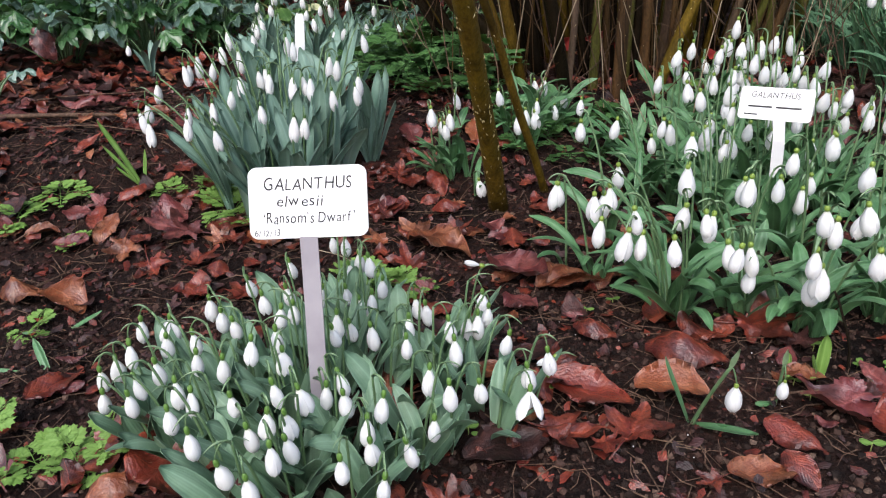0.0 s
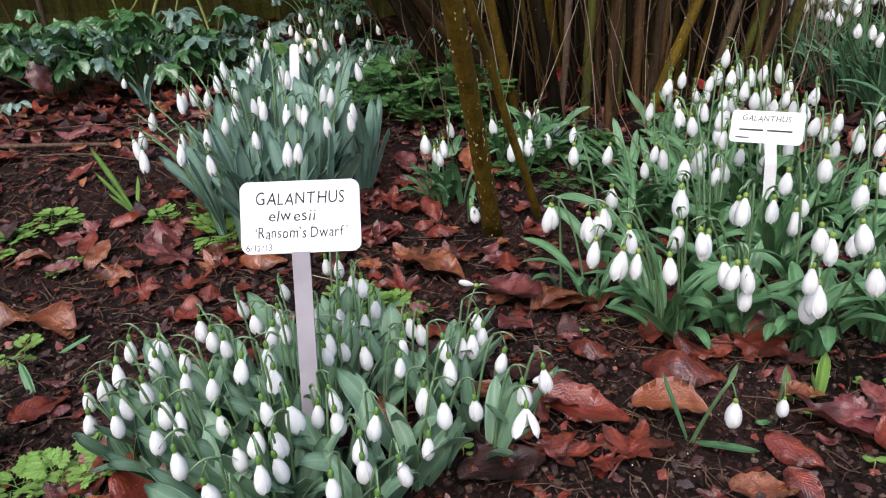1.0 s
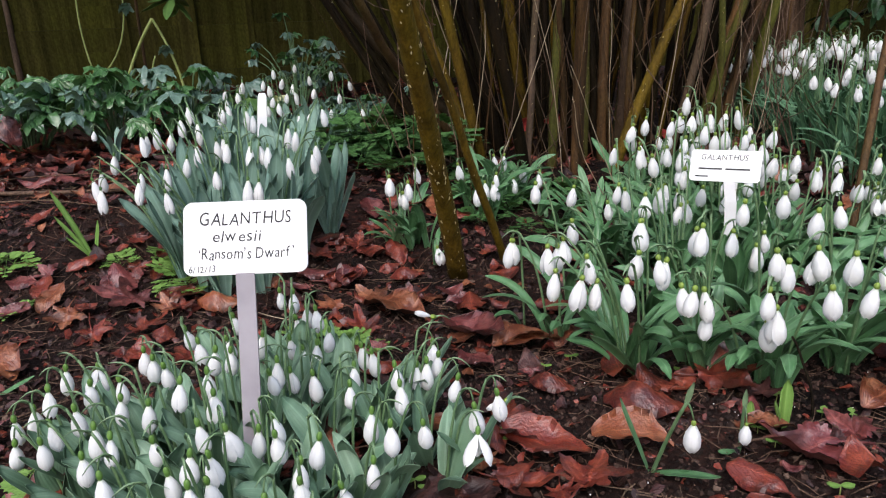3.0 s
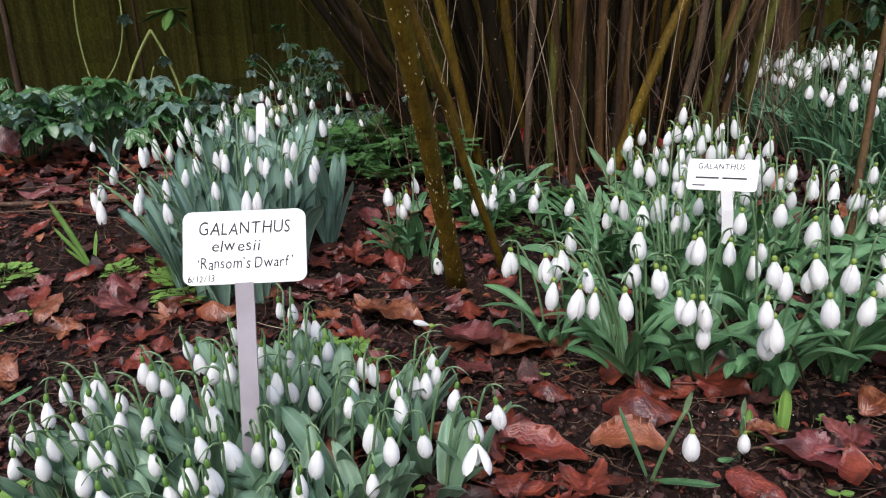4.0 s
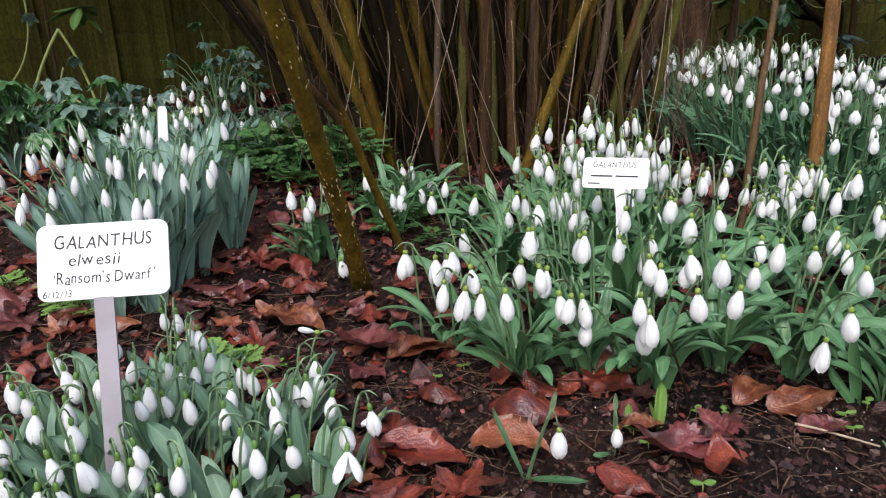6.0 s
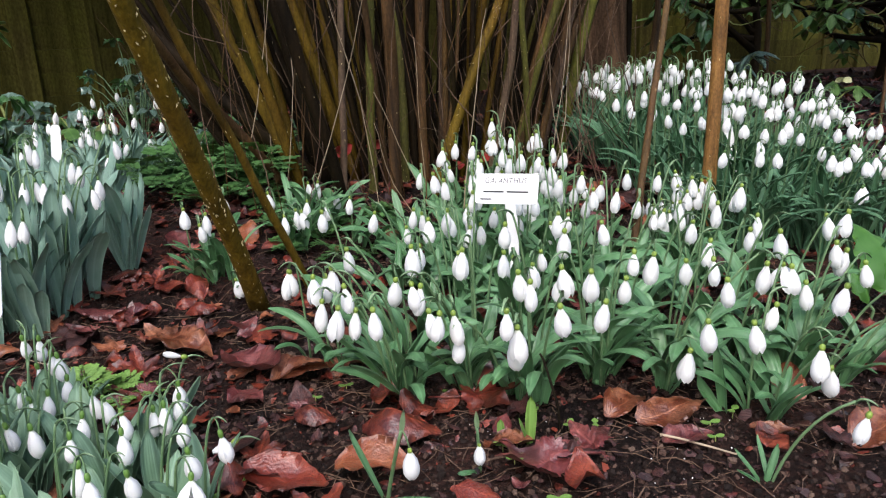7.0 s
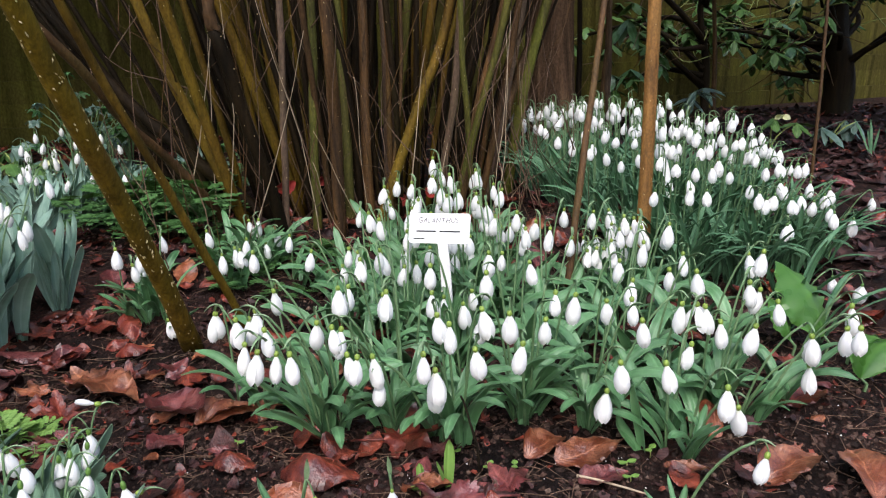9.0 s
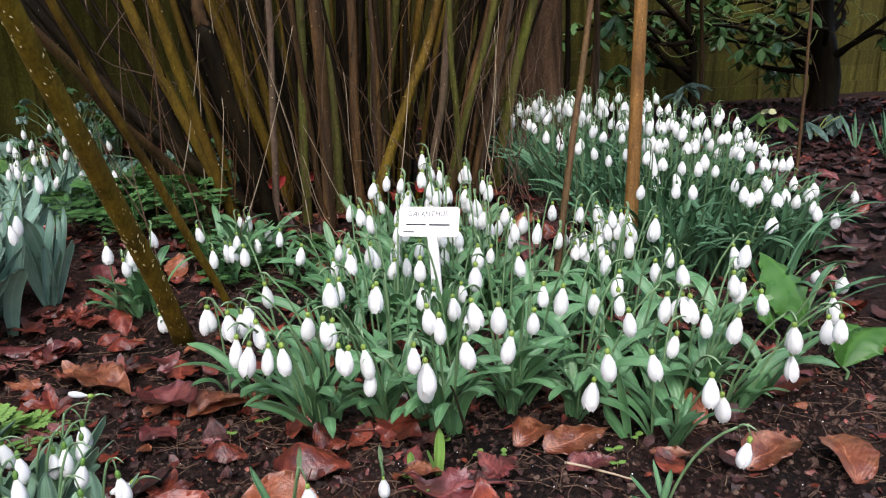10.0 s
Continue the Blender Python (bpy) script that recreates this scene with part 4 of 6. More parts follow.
DWARF_B = [
    (-0.088, 0.631, 0.075), (-0.137, 0.655, 0.110), (-0.042, 0.667, 0.088), (-0.031, 0.663, 0.081), (-0.048, 0.652, 0.073), (-0.049, 0.615, 0.072),
    (-0.306, 0.559, 0.110), (-0.319, 0.617, 0.100), (-0.280, 0.581, 0.102), (-0.283, 0.551, 0.092), (-0.256, 0.585, 0.103), (-0.244, 0.558, 0.097),
    (-0.216, 0.548, 0.095), (-0.294, 0.528, 0.092), (-0.295, 0.513, 0.083), (-0.338, 0.553, 0.084), (-0.333, 0.540, 0.067), (-0.335, 0.579, 0.078),
    (-0.256, 0.527, 0.087), (-0.238, 0.516, 0.085), (-0.254, 0.496, 0.078), (-0.222, 0.457, 0.084), (-0.158, 0.496, 0.104), (-0.136, 0.494, 0.097),
]
DWARF_C = [
    (-0.116, 0.521, 0.081), (-0.109, 0.537, 0.084), (-0.098, 0.498, 0.087), (-0.062, 0.504, 0.080), (-0.144, 0.471, 0.088), (-0.158, 0.475, 0.089),
    (-0.181, 0.478, 0.071), (-0.146, 0.429, 0.092), (-0.141, 0.451, 0.079), (-0.076, 0.486, 0.070), (-0.069, 0.442, 0.082), (-0.044, 0.468, 0.058),
    (-0.006, 0.628, 0.082), (-0.023, 0.553, 0.074), (-0.005, 0.517, 0.081), (0.022, 0.523, 0.077), (-0.018, 0.489, 0.067), (0.016, 0.656, 0.067),
    (0.026, 0.657, 0.070), (0.033, 0.700, 0.072), (0.039, 0.670, 0.071), (0.057, 0.602, 0.079), (0.090, 0.575, 0.074), (0.067, 0.543, 0.080),
]
BROAD_A = [
    (0.148, 0.919, 0.114), (0.180, 0.828, 0.133), (0.203, 0.847, 0.138), (0.226, 0.906, 0.143), (0.215, 0.767, 0.138), (0.189, 0.817, 0.103),
    (0.207, 0.748, 0.116), (0.227, 0.762, 0.109), (0.242, 0.696, 0.131), (0.276, 0.765, 0.138), (0.291, 0.745, 0.140), (0.310, 0.878, 0.145),
    (0.328, 0.927, 0.133), (0.362, 0.818, 0.149), (0.365, 0.807, 0.156), (0.303, 0.749, 0.134), (0.303, 0.702, 0.120), (0.314, 0.688, 0.122),
    (0.332, 0.711, 0.111), (0.340, 0.713, 0.083), (0.407, 0.707, 0.153), (0.421, 0.706, 0.142), (0.382, 0.665, 0.126), (0.396, 0.675, 0.099),
    (0.393, 0.687, 0.080), (0.433, 0.641, 0.133), (0.491, 0.701, 0.146), (0.496, 0.667, 0.122), (0.467, 0.734, 0.145),
]
BROAD_B = [
    (0.470, 0.740, 0.134), (0.429, 0.840, 0.176), (0.485, 0.772, 0.177), (0.589, 0.909, 0.149), (0.435, 1.097, 0.134), (0.389, 1.034, 0.156),
    (0.366, 1.157, 0.126), (0.350, 1.132, 0.142), (0.394, 1.067, 0.142), (0.339, 1.162, 0.106), (0.290, 1.200, 0.126), (0.543, 0.721, 0.130),
    (0.639, 0.759, 0.129), (0.659, 0.731, 0.140), (0.574, 0.768, 0.147), (0.604, 0.774, 0.136), (0.642, 0.672, 0.132), (0.760, 0.695, 0.110),
    (0.708, 0.696, 0.137), (0.728, 0.681, 0.138), (0.755, 0.744, 0.162), (0.812, 0.715, 0.150), (0.830, 0.716, 0.137), (0.846, 0.704, 0.125),
    (0.876, 0.775, 0.171), (0.735, 0.775, 0.159), (0.736, 0.917, 0.136), (0.780, 1.091, 0.114), (0.780, 0.927, 0.158),
]
BROAD_C = [
    (0.800, 1.068, 0.117), (0.760, 0.627, 0.126), (0.709, 0.673, 0.096), (0.587, 0.615, 0.108), (0.590, 0.651, 0.060), (0.641, 0.616, 0.102),
    (0.836, 0.629, 0.104), (0.848, 0.643, 0.062), (0.677, 0.555, 0.094), (0.695, 0.562, 0.065), (0.900, 0.643, 0.131), (0.885, 0.630, 0.108),
    (0.873, 0.598, 0.122), (0.394, 1.329, 0.172), (0.526, 1.407, 0.179), (0.604, 1.180, 0.190), (0.633, 1.050, 0.169), (0.681, 1.130, 0.162),
    (0.649, 1.225, 0.208), (0.735, 1.097, 0.135), (0.815, 1.184, 0.161), (0.835, 1.164, 0.163), (0.788, 1.262, 0.152), (0.871, 1.112, 0.157),
    (0.876, 1.018, 0.161), (0.651, 1.145, 0.177), (0.702, 0.810, 0.138), (0.195, 0.841, 0.128),
]
BROAD_D = [
    (0.494, 1.307, 0.221), (0.541, 1.336, 0.226), (0.562, 1.366, 0.234), (0.575, 1.339, 0.226), (0.544, 1.276, 0.212), (0.560, 1.420, 0.251),
    (0.634, 1.358, 0.228), (0.573, 1.253, 0.206), (0.389, 1.160, 0.195), (0.402, 1.132, 0.185), (0.443, 1.092, 0.172), (0.354, 1.003, 0.153),
    (0.198, 1.041, 0.170), (0.488, 1.217, 0.202), (0.456, 1.151, 0.189), (0.594, 1.195, 0.193), (0.606, 1.128, 0.175), (0.543, 1.228, 0.202),
    (0.602, 1.236, 0.201),
]
TALL_A = [
    (-0.507, 1.138, 0.183), (-0.506, 1.171, 0.190), (-0.478, 1.100, 0.175), (-0.509, 1.241, 0.208), (-0.452, 1.224, 0.241), (-0.444, 1.232, 0.243),
    (-0.436, 1.254, 0.250), (-0.403, 1.241, 0.244), (-0.405, 1.294, 0.261), (-0.404, 1.342, 0.278), (-0.369, 1.274, 0.253), (-0.347, 1.184, 0.226),
    (-0.350, 1.140, 0.215), (-0.370, 1.096, 0.206), (-0.342, 1.001, 0.189), (-0.392, 1.039, 0.197), (-0.403, 1.081, 0.205), (-0.294, 1.092, 0.202),
    (-0.321, 1.208, 0.232), (-0.299, 1.195, 0.227), (-0.311, 1.213, 0.232), (-0.258, 1.184, 0.222), (-0.244, 1.191, 0.224), (-0.228, 1.180, 0.220),
    (-0.232, 1.043, 0.191), (-0.216, 1.043, 0.190), (-0.293, 1.327, 0.268), (-0.278, 1.312, 0.262), (-0.205, 1.257, 0.241), (-0.190, 1.241, 0.236),
]
TALL_B = [
    (-0.188, 1.138, 0.208), (-0.153, 1.158, 0.211), (-0.149, 1.186, 0.219), (-0.156, 1.338, 0.266),
]
REAR_A = [
    (-0.345, 2.186, 0.323), (-0.403, 2.146, 0.311), (-0.362, 2.074, 0.286), (-0.328, 2.038, 0.273), (-0.335, 1.974, 0.254), (-0.312, 1.962, 0.250),
    (-0.266, 2.006, 0.261), (-0.233, 2.134, 0.301), (-0.177, 2.062, 0.275), (-0.194, 1.970, 0.248), (-0.206, 1.862, 0.219), (-0.293, 2.102, 0.292),
    (-0.395, 2.026, 0.272), (-0.470, 2.050, 0.282), (-0.470, 1.974, 0.259), (-0.505, 1.994, 0.267), (-0.488, 1.922, 0.246), (-0.492, 1.878, 0.234),
    (-0.476, 1.878, 0.234), (-0.479, 1.826, 0.221), (-0.477, 1.782, 0.211), (-0.367, 1.946, 0.247), (-0.370, 1.878, 0.230), (-0.338, 1.870, 0.226),
    (-0.281, 1.806, 0.209), (-0.416, 2.066, 0.285),
]
BACK_A = [
    (1.360, 1.560, 0.307), (1.223, 1.448, 0.298), (1.269, 1.497, 0.302), (1.202, 1.372, 0.278), (1.321, 1.434, 0.291), (1.304, 1.375, 0.274),
    (1.219, 1.339, 0.266), (1.240, 1.348, 0.268), (1.266, 1.345, 0.266), (1.273, 1.315, 0.255), (1.216, 1.285, 0.248), (1.218, 1.268, 0.241),
    (1.135, 1.309, 0.261), (1.103, 1.295, 0.258), (1.134, 1.366, 0.280), (1.108, 1.399, 0.293), (1.139, 1.399, 0.291), (1.106, 1.497, 0.310),
    (1.077, 1.405, 0.296), (1.037, 1.318, 0.270), (1.049, 1.309, 0.266), (0.992, 1.255, 0.250), (1.006, 1.222, 0.238), (1.040, 1.208, 0.231),
    (1.071, 1.202, 0.228), (1.105, 1.232, 0.236), (1.106, 1.193, 0.221), (1.197, 1.208, 0.221), (1.285, 1.282, 0.243), (1.235, 1.222, 0.224),
]
BACK_B = [
    (1.281, 1.220, 0.219), (1.311, 1.232, 0.220), (1.122, 1.151, 0.199), (1.124, 1.125, 0.184), (1.192, 1.158, 0.197), (1.199, 1.148, 0.192),
    (1.156, 1.122, 0.179), (1.135, 1.116, 0.175), (1.186, 1.115, 0.169), (1.214, 1.125, 0.174), (1.266, 1.164, 0.191), (1.239, 1.117, 0.161),
    (1.273, 1.131, 0.169), (1.295, 1.145, 0.177), (1.273, 1.111, 0.149), (1.271, 1.100, 0.138), (1.310, 1.094, 0.124), (1.389, 1.138, 0.157),
    (1.147, 1.071, 0.132), (0.983, 1.132, 0.200), (1.015, 1.129, 0.196), (0.998, 1.163, 0.213), (0.911, 1.130, 0.204),
]
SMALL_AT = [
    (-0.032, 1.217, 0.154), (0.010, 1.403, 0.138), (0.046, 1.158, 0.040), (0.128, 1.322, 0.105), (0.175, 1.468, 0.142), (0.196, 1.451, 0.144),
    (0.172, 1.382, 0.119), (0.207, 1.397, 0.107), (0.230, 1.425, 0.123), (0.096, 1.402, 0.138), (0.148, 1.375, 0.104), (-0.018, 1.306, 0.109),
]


def rooted_under(F, centre, reach, pull):
    """A rooting place inside the clump for a flower at F."""
    d = Vector((F[0] - centre[0], F[1] - centre[1]))
    k = min(1.0, d.length / reach)
    d = d.normalized() * pull * k if d.length > 1e-6 else d
    return (F[0] - d.x + rng.uniform(-0.008, 0.008), F[1] - d.y + rng.uniform(-0.008, 0.008))


for F in DWARF_A + DWARF_B + DWARF_C:
    snowdrop(F, rooted_under(F, (-0.13, 0.60), 0.18, 0.032), DWARF, (-0.13, 0.60), leaf_scale=0.80 + F[2] * 3.2)
for x, y, z in ((-0.09, 0.42, 0.085), (-0.19, 0.425, 0.075), (-0.165, 0.415, 0.07), (-0.055, 0.415, 0.07), (0.0, 0.60, 0.075), (-0.20, 0.505, 0.085)):
    snowdrop((x, y, z), rooted_under((x, y), (-0.13, 0.60), 0.18, 0.03), DWARF, (-0.13, 0.60))
# wide open flower and side-facing buds at the edge of the dwarf clump
snowdrop((-0.292, 0.625, 0.098), (-0.26, 0.61), DWARF, (-0.13, 0.60), gape=6)
snowdrop((0.070, 0.533, 0.060), (0.045, 0.56), DWARF, (-0.13, 0.60), gape=6, leaves=2, leaf_scale=0.6)

# bulbs of the big clump stand in tufts with bare soil between
TUFTS = [(0.28, 0.80), (0.37, 0.805), (0.43, 0.765), (0.54, 0.775), (0.60, 0.735), (0.69, 0.64), (0.77, 0.70), (0.88, 0.74), (0.195, 0.90)]
tuft_rng = random.Random(21)
for _ in range(3000):
    x, y = tuft_rng.uniform(0.16, 1.0), tuft_rng.uniform(0.76, 1.5)
    if y > (0.83 if x < 0.5 else 0.78) and all((x - a) ** 2 + (y - b) ** 2 > 0.074 ** 2 for a, b in TUFTS):
        TUFTS.append((x, y))


def in_tuft(p, pull=0.58):
    a, b = min(TUFTS, key=lambda q: (q[0] - p[0]) ** 2 + (q[1] - p[1]) ** 2)
    return (lerp(p[0], a, pull), lerp(p[1], b, pull))


for F in BROAD_A + BROAD_B + BROAD_C + BROAD_D:
    base = in_tuft(rooted_under(F, (0.52, 0.90), 0.25, 0.05))
    c = min(TUFTS, key=lambda q: (q[0] - base[0]) ** 2 + (q[1] - base[1]) ** 2)
    snowdrop(F, base, BROAD, (c[0], c[1] + 0.01), leaf_scale=0.80 + min(F[2], 0.2) * 1.2)
for i in range(46):
    x, y = rng.uniform(0.42, 0.95), rng.uniform(0.88, 1.5)
    if x < 0.35 + (y - 1.0) * 0.2 or (x - 0.49) ** 2 + (y - 0.93) ** 2 < 0.0036 or (x > 0.70 and y > 1.22):
        continue
    z = ground_z(x, y) + rng.uniform(0.10, 0.155)
    snowdrop((x, y, z), in_tuft((x + rng.uniform(-0.02, 0.02), y + 0.02)), BROAD, (0.6, 1.0))
snowdrop((0.722, 0.688, 0.138), (0.70, 0.74), BROAD, (0.52, 0.9), gape=6)
CROWD = Style(0.0335, 0.50, dict(length=(0.10, 0.16), width=(0.0135, 0.020), lean0=(6, 34), lean1=(46, 118), tip=0.32), LEAF_BROAD,
              "white snowdrop with green leaves, crowded before the shrub stems", "snowdrops round the pale-staked label", 0.3, True, (2, 4), 0.35, (0.0034, 0.0040), (0.026, 0.0024))
BUD = Style(0.0185, 0.36, dict(length=(0.05, 0.075), width=(0.010, 0.014), lean0=(4, 25), lean1=(18, 50), tip=0.45), LEAF_DWARF,
            "young snowdrop with a narrow bud held out sideways", "dwarf snowdrops round the grey-staked label", 0.2, leaf_count=(1, 1))
for x, y in ((0.475, 0.955), (0.50, 0.945), (0.487, 0.93)):
    snowdrop(None, (x, y), BROAD, (0.50, 1.05), leaves=4, leaf_scale=0.95)
ERECT = Style(0.0350, 0.49, dict(length=(0.105, 0.14), width=(0.018, 0.025), lean0=(0, 10), lean1=(14, 40), tip=0.3), LEAF_BROAD,
              "snowdrop tuft with upright broad green leaves at the label's foot", "snowdrops round the pale-staked label", 0.3, leaf_count=(5, 6), out=0.0)
for x, y in ((0.472, 0.972), (0.484, 0.966), (0.478, 0.955)):
    snowdrop(None, (x, y), ERECT, (0.50, 1.05), leaves=6)
for F in ((0.470, 0.950, 0.098), (0.496, 0.940, 0.085), (0.515, 0.96, 0.10)):
    snowdrop(F, (F[0] + 0.01, F[1] + 0.02), BROAD, (0.52, 0.9), leaves=2)
# flowers held out sideways at the edge of the dwarf clump
snowdrop((0.112, 0.588, 0.078), (0.075, 0.575), BUD, (-0.13, 0.6), gape=0, leaves=0, nod=78)
snowdrop((0.046, 0.745, 0.100), (0.015, 0.735), BUD, (-0.13, 0.6), gape=0, leaves=1, nod=112)
for a, b in TUFTS:
    if 0.52 < a < 0.95 and 0.62 < b < 1.08:
        snowdrop(None, (a + rng.uniform(-0.02, 0.02), b + rng.uniform(-0.01, 0.03)), BROAD, (a, b), leaves=4, leaf_scale=rng.uniform(0.85, 1.05))
DRIFT = []
for i in range(64):
    x, y = rng.uniform(0.30, 0.72), rng.uniform(1.02, 1.42)
    if x > 0.30 + 0.10 * (y - 1.02) and not (0.42 < x < 0.56 and y < 1.10):
        snowdrop(None, (x, y), CROWD, (0.52, 1.15), leaves=4, leaf_scale=rng.uniform(0.85, 1.05), drift=DRIFT)
for i in range(46):
    x, y = rng.uniform(0.46, 0.92), rng.uniform(1.05, 1.5)
    if 0.42 < x < 0.56 and y < 1.12 or (x > 0.70 and y > 1.22):
        continue
    snowdrop((x, y, ground_z(x, y) + rng.uniform(0.09, 0.16)), (x, y + 0.02), CROWD, (0.65, 1.2), drift=DRIFT)
tagged(new("snowdrop_drift", combined("snowdrop_drift", DRIFT)), "white snowdrops crowded before the shrub stems", "snowdrops", "snowdrop drifts", "stuff")
# plants that stand alone in front
LONE = Style(0.0295, 0.50, dict(length=(0.06, 0.09), width=(0.010, 0.014), lean0=(4, 25), lean1=(30, 60), tip=0.35), LEAF_BROAD,
             "lone snowdrop on an arching stalk before the clump", "lone snowdrops before the clumps", 0.15, leaf_count=(1, 1))


def lone_snowdrop(base, apex, ovary, leaves, size, label):
    """One plant alone: a straight leaning stalk, an upright spathe and a flower that hangs beside it. leaves: length, width, lean at foot and tip, yaw."""
    b = Vector((base[0], base[1], ground_z(*base)))
    root = thing("snowdrop", b.x, b.y, b.z, label, "snowdrop", "lone snowdrops before the clumps")
    for L, w, lean0, lean1, yaw in leaves:
        v, f, u = strap(L, w, lean0, lean1, 0.35, 1.2, 11, 8, 0.36, 0.5)
        part("leaf", mesh_from("leaf", v, f, LEAF_BROAD, u), root, pose(0, 0, -0.002, 0, 0, yaw))
    a, o = Vector(apex) - b, Vector(ovary) - b
    way = (a - Vector((0, 0, -0.01))).normalized()
    v, f, u = joined([tube(bezier((0, 0, -0.012), a * 0.5 + Vector((0, 0, 0.004)), a, 8), [0.0021 - 0.00008 * i for i in range(8)], 7),
                      tube(bezier(a, a + (o - a) * 0.4 + Vector((0, 0, 0.008)), o, 6), [0.0008] * 6, 5)])
    part("stalk", mesh_from("stalk", v, f, SCAPE, u), root)
    line = [a + way * (0.026 * size * i / 5 - 0.002) + Vector((0, 0, 0.0012 * i)) for i in range(6)]
    v, f, u = blade(line, [0.0016, 0.0024, 0.0026, 0.0022, 0.0014, 0.0004], [way.cross(Vector((0.4, 1, 0))).normalized()] * 6, 0.5, 0.0005, 2)
    part("spathe", mesh_from("spathe", v, f, SPATHE, u), root)
    tilt = pose(o.x, o.y, o.z, 4, -3, 20) @ Matrix.Scale(size, 4)
    part("ovary", OVARY_MESH, root, tilt @ Matrix.Translation((0, 0, -0.0032)))
    for turn in (0, 120, 240):
        part("petal", BROAD.petals[2], root, tilt @ Matrix.Translation((0, 0, -0.0055)) @ pose(0, 0, 0, 0, 0, turn))


lone_snowdrop((0.2335, 0.566), (0.2485, 0.524, 0.100), (0.2545, 0.521, 0.0840), ((0.082, 0.0125, 18, 24, 168), (0.074, 0.0150, 58, 80, -48)), 0.80,
              "lone snowdrop with two green leaves among fallen leaves")
lone_snowdrop((0.334, 0.600), (0.3285, 0.585, 0.058), (0.3290, 0.579, 0.0440), ((0.030, 0.009, 60, 88, 205),), 0.62,
              "tiny lone snowdrop close above the soil")
snowdrop((0.661, 0.468, 0.071), (0.605, 0.52), LONE, (0.5, 0.6), gape=2, leaves=1, leaf_scale=0.6)
snowdrop((0.147, 0.921, 0.114), (0.165, 0.93), SMALL, (0.4, 1.0), gape=1, leaves=1)

for F in TALL_A + TALL_B:
    c = (-0.28, 1.18)
    d = Vector((F[0] - c[0], F[1] - c[1]))
    base = (c[0] + d.x * 0.48 + rng.uniform(-0.012, 0.012), c[1] + d.y * 0.55 + rng.uniform(-0.012, 0.012))
    snowdrop(F, base, TALL, c, leaf_scale=0.78 + F[2] * 1.0)
for i in range(7):
    a, q = rng.uniform(0, 6.28), math.sqrt(rng.random())
    x, y = -0.285 + 0.10 * q * math.cos(a), 1.19 + 0.09 * q * math.sin(a)
    snowdrop(None, (x, y), TALL, (-0.285, 1.19))
for i in range(9):
    snowdrop(None, (rng.uniform(-0.37, -0.20), rng.uniform(1.30, 1.44)), TALL, (-0.285, 1.25), leaves=4, leaf_scale=rng.uniform(0.95, 1.15))
VASE = Style(0.0365, 0.42, dict(length=(0.13, 0.19), width=(0.023, 0.031), lean0=(5, 13), lean1=(10, 26), tip=0.22, base=0.28), LEAF_TALL,
             "flowerless snowdrop tuft, upright broad blue-green leaves", "tall clump of blue-leaved snowdrops", 0.03, leaf_count=(4, 5), out=0.0)
for i in range(4):
    snowdrop(None, (-0.148 + rng.uniform(-0.007, 0.007), 1.285 + rng.uniform(-0.007, 0.007)), VASE, (-0.148, 1.285), leaves=5, leaf_scale=0.97)

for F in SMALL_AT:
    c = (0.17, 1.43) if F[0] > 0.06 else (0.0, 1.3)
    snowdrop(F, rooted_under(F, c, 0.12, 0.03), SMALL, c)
for x, y in ((0.01, 1.27), (0.03, 1.25), (0.15, 1.45), (0.19, 1.44), (0.17, 1.41), (0.22, 1.46), (0.27, 1.36), (0.29, 1.34), (0.0, 1.24), (0.16, 1.42), (0.18, 1.45), (0.20, 1.42), (0.14, 1.44), (0.23, 1.44)):
    snowdrop(None, (x, y), SMALL, (0.15, 1.42), leaves=4, leaf_scale=1.15)
for x, y, z in ((0.255, 1.36, 0.125), (-0.01, 1.22, 0.125), (0.0, 1.235, 0.14), (0.16, 1.33, 0.11)):
    snowdrop((x, y, z), (x, y + 0.02), SMALL, (0.17, 1.42))


def scattered(count, inside, gap):
    """Seeded places in a box that pass the test and keep apart."""
    out = []
    for _ in range(count * 40):
        x, y = rng.uniform(0.7, 1.7), rng.uniform(0.8, 2.2)
        if inside(x, y) and all((x - a) ** 2 + (y - b) ** 2 > gap * gap for a, b in out):
            out.append((x, y))
            if len(out) == count:
                break
    return out


def in_back_clump(x, y):
    left = 0.93 + (0.0 if y > 1.5 else (1.5 - y) * 0.1)
    right = 1.40 - max(0.0, y - 1.50) * 0.40
    return left < x < right and 1.16 + max(0, x - 1.2) * 0.35 < y < 2.12


BACK_C = (1.17, 1.58)
DRIFT = []
for x, y in scattered(185, in_back_clump, 0.034):
    edge = min(1.0, math.hypot((x - BACK_C[0]) / 0.33, (y - BACK_C[1]) / 0.5))
    g = ground_z(x, y) + 0.045 * smooth((y - 1.55) / 0.4)
    d = Vector((x - BACK_C[0], y - BACK_C[1])) * (0.10 * edge)
    F = (x + d.x, y + d.y, g + lerp(0.215, 0.15, edge ** 2) + rng.uniform(-0.03, 0.02))
    # the near face of the clump is leaves alone, but for single flowers
    bare = y < 1.42 + 0.12 * (1.1 - x)
    snowdrop(None if bare else F, (x, y), NARROW, BACK_C, drift=DRIFT)
for F in BACK_A:
    d = Vector((F[0] - BACK_C[0], F[1] - BACK_C[1])) * 0.16
    snowdrop(F, (F[0] - d.x, F[1] - d.y), NARROW, BACK_C, leaves=3, drift=DRIFT)
tagged(new("snowdrop_drift", combined("snowdrop_drift", DRIFT)), "crowded drift of white snowdrops with narrow dark green leaves", "snowdrops", "snowdrop drifts", "stuff")
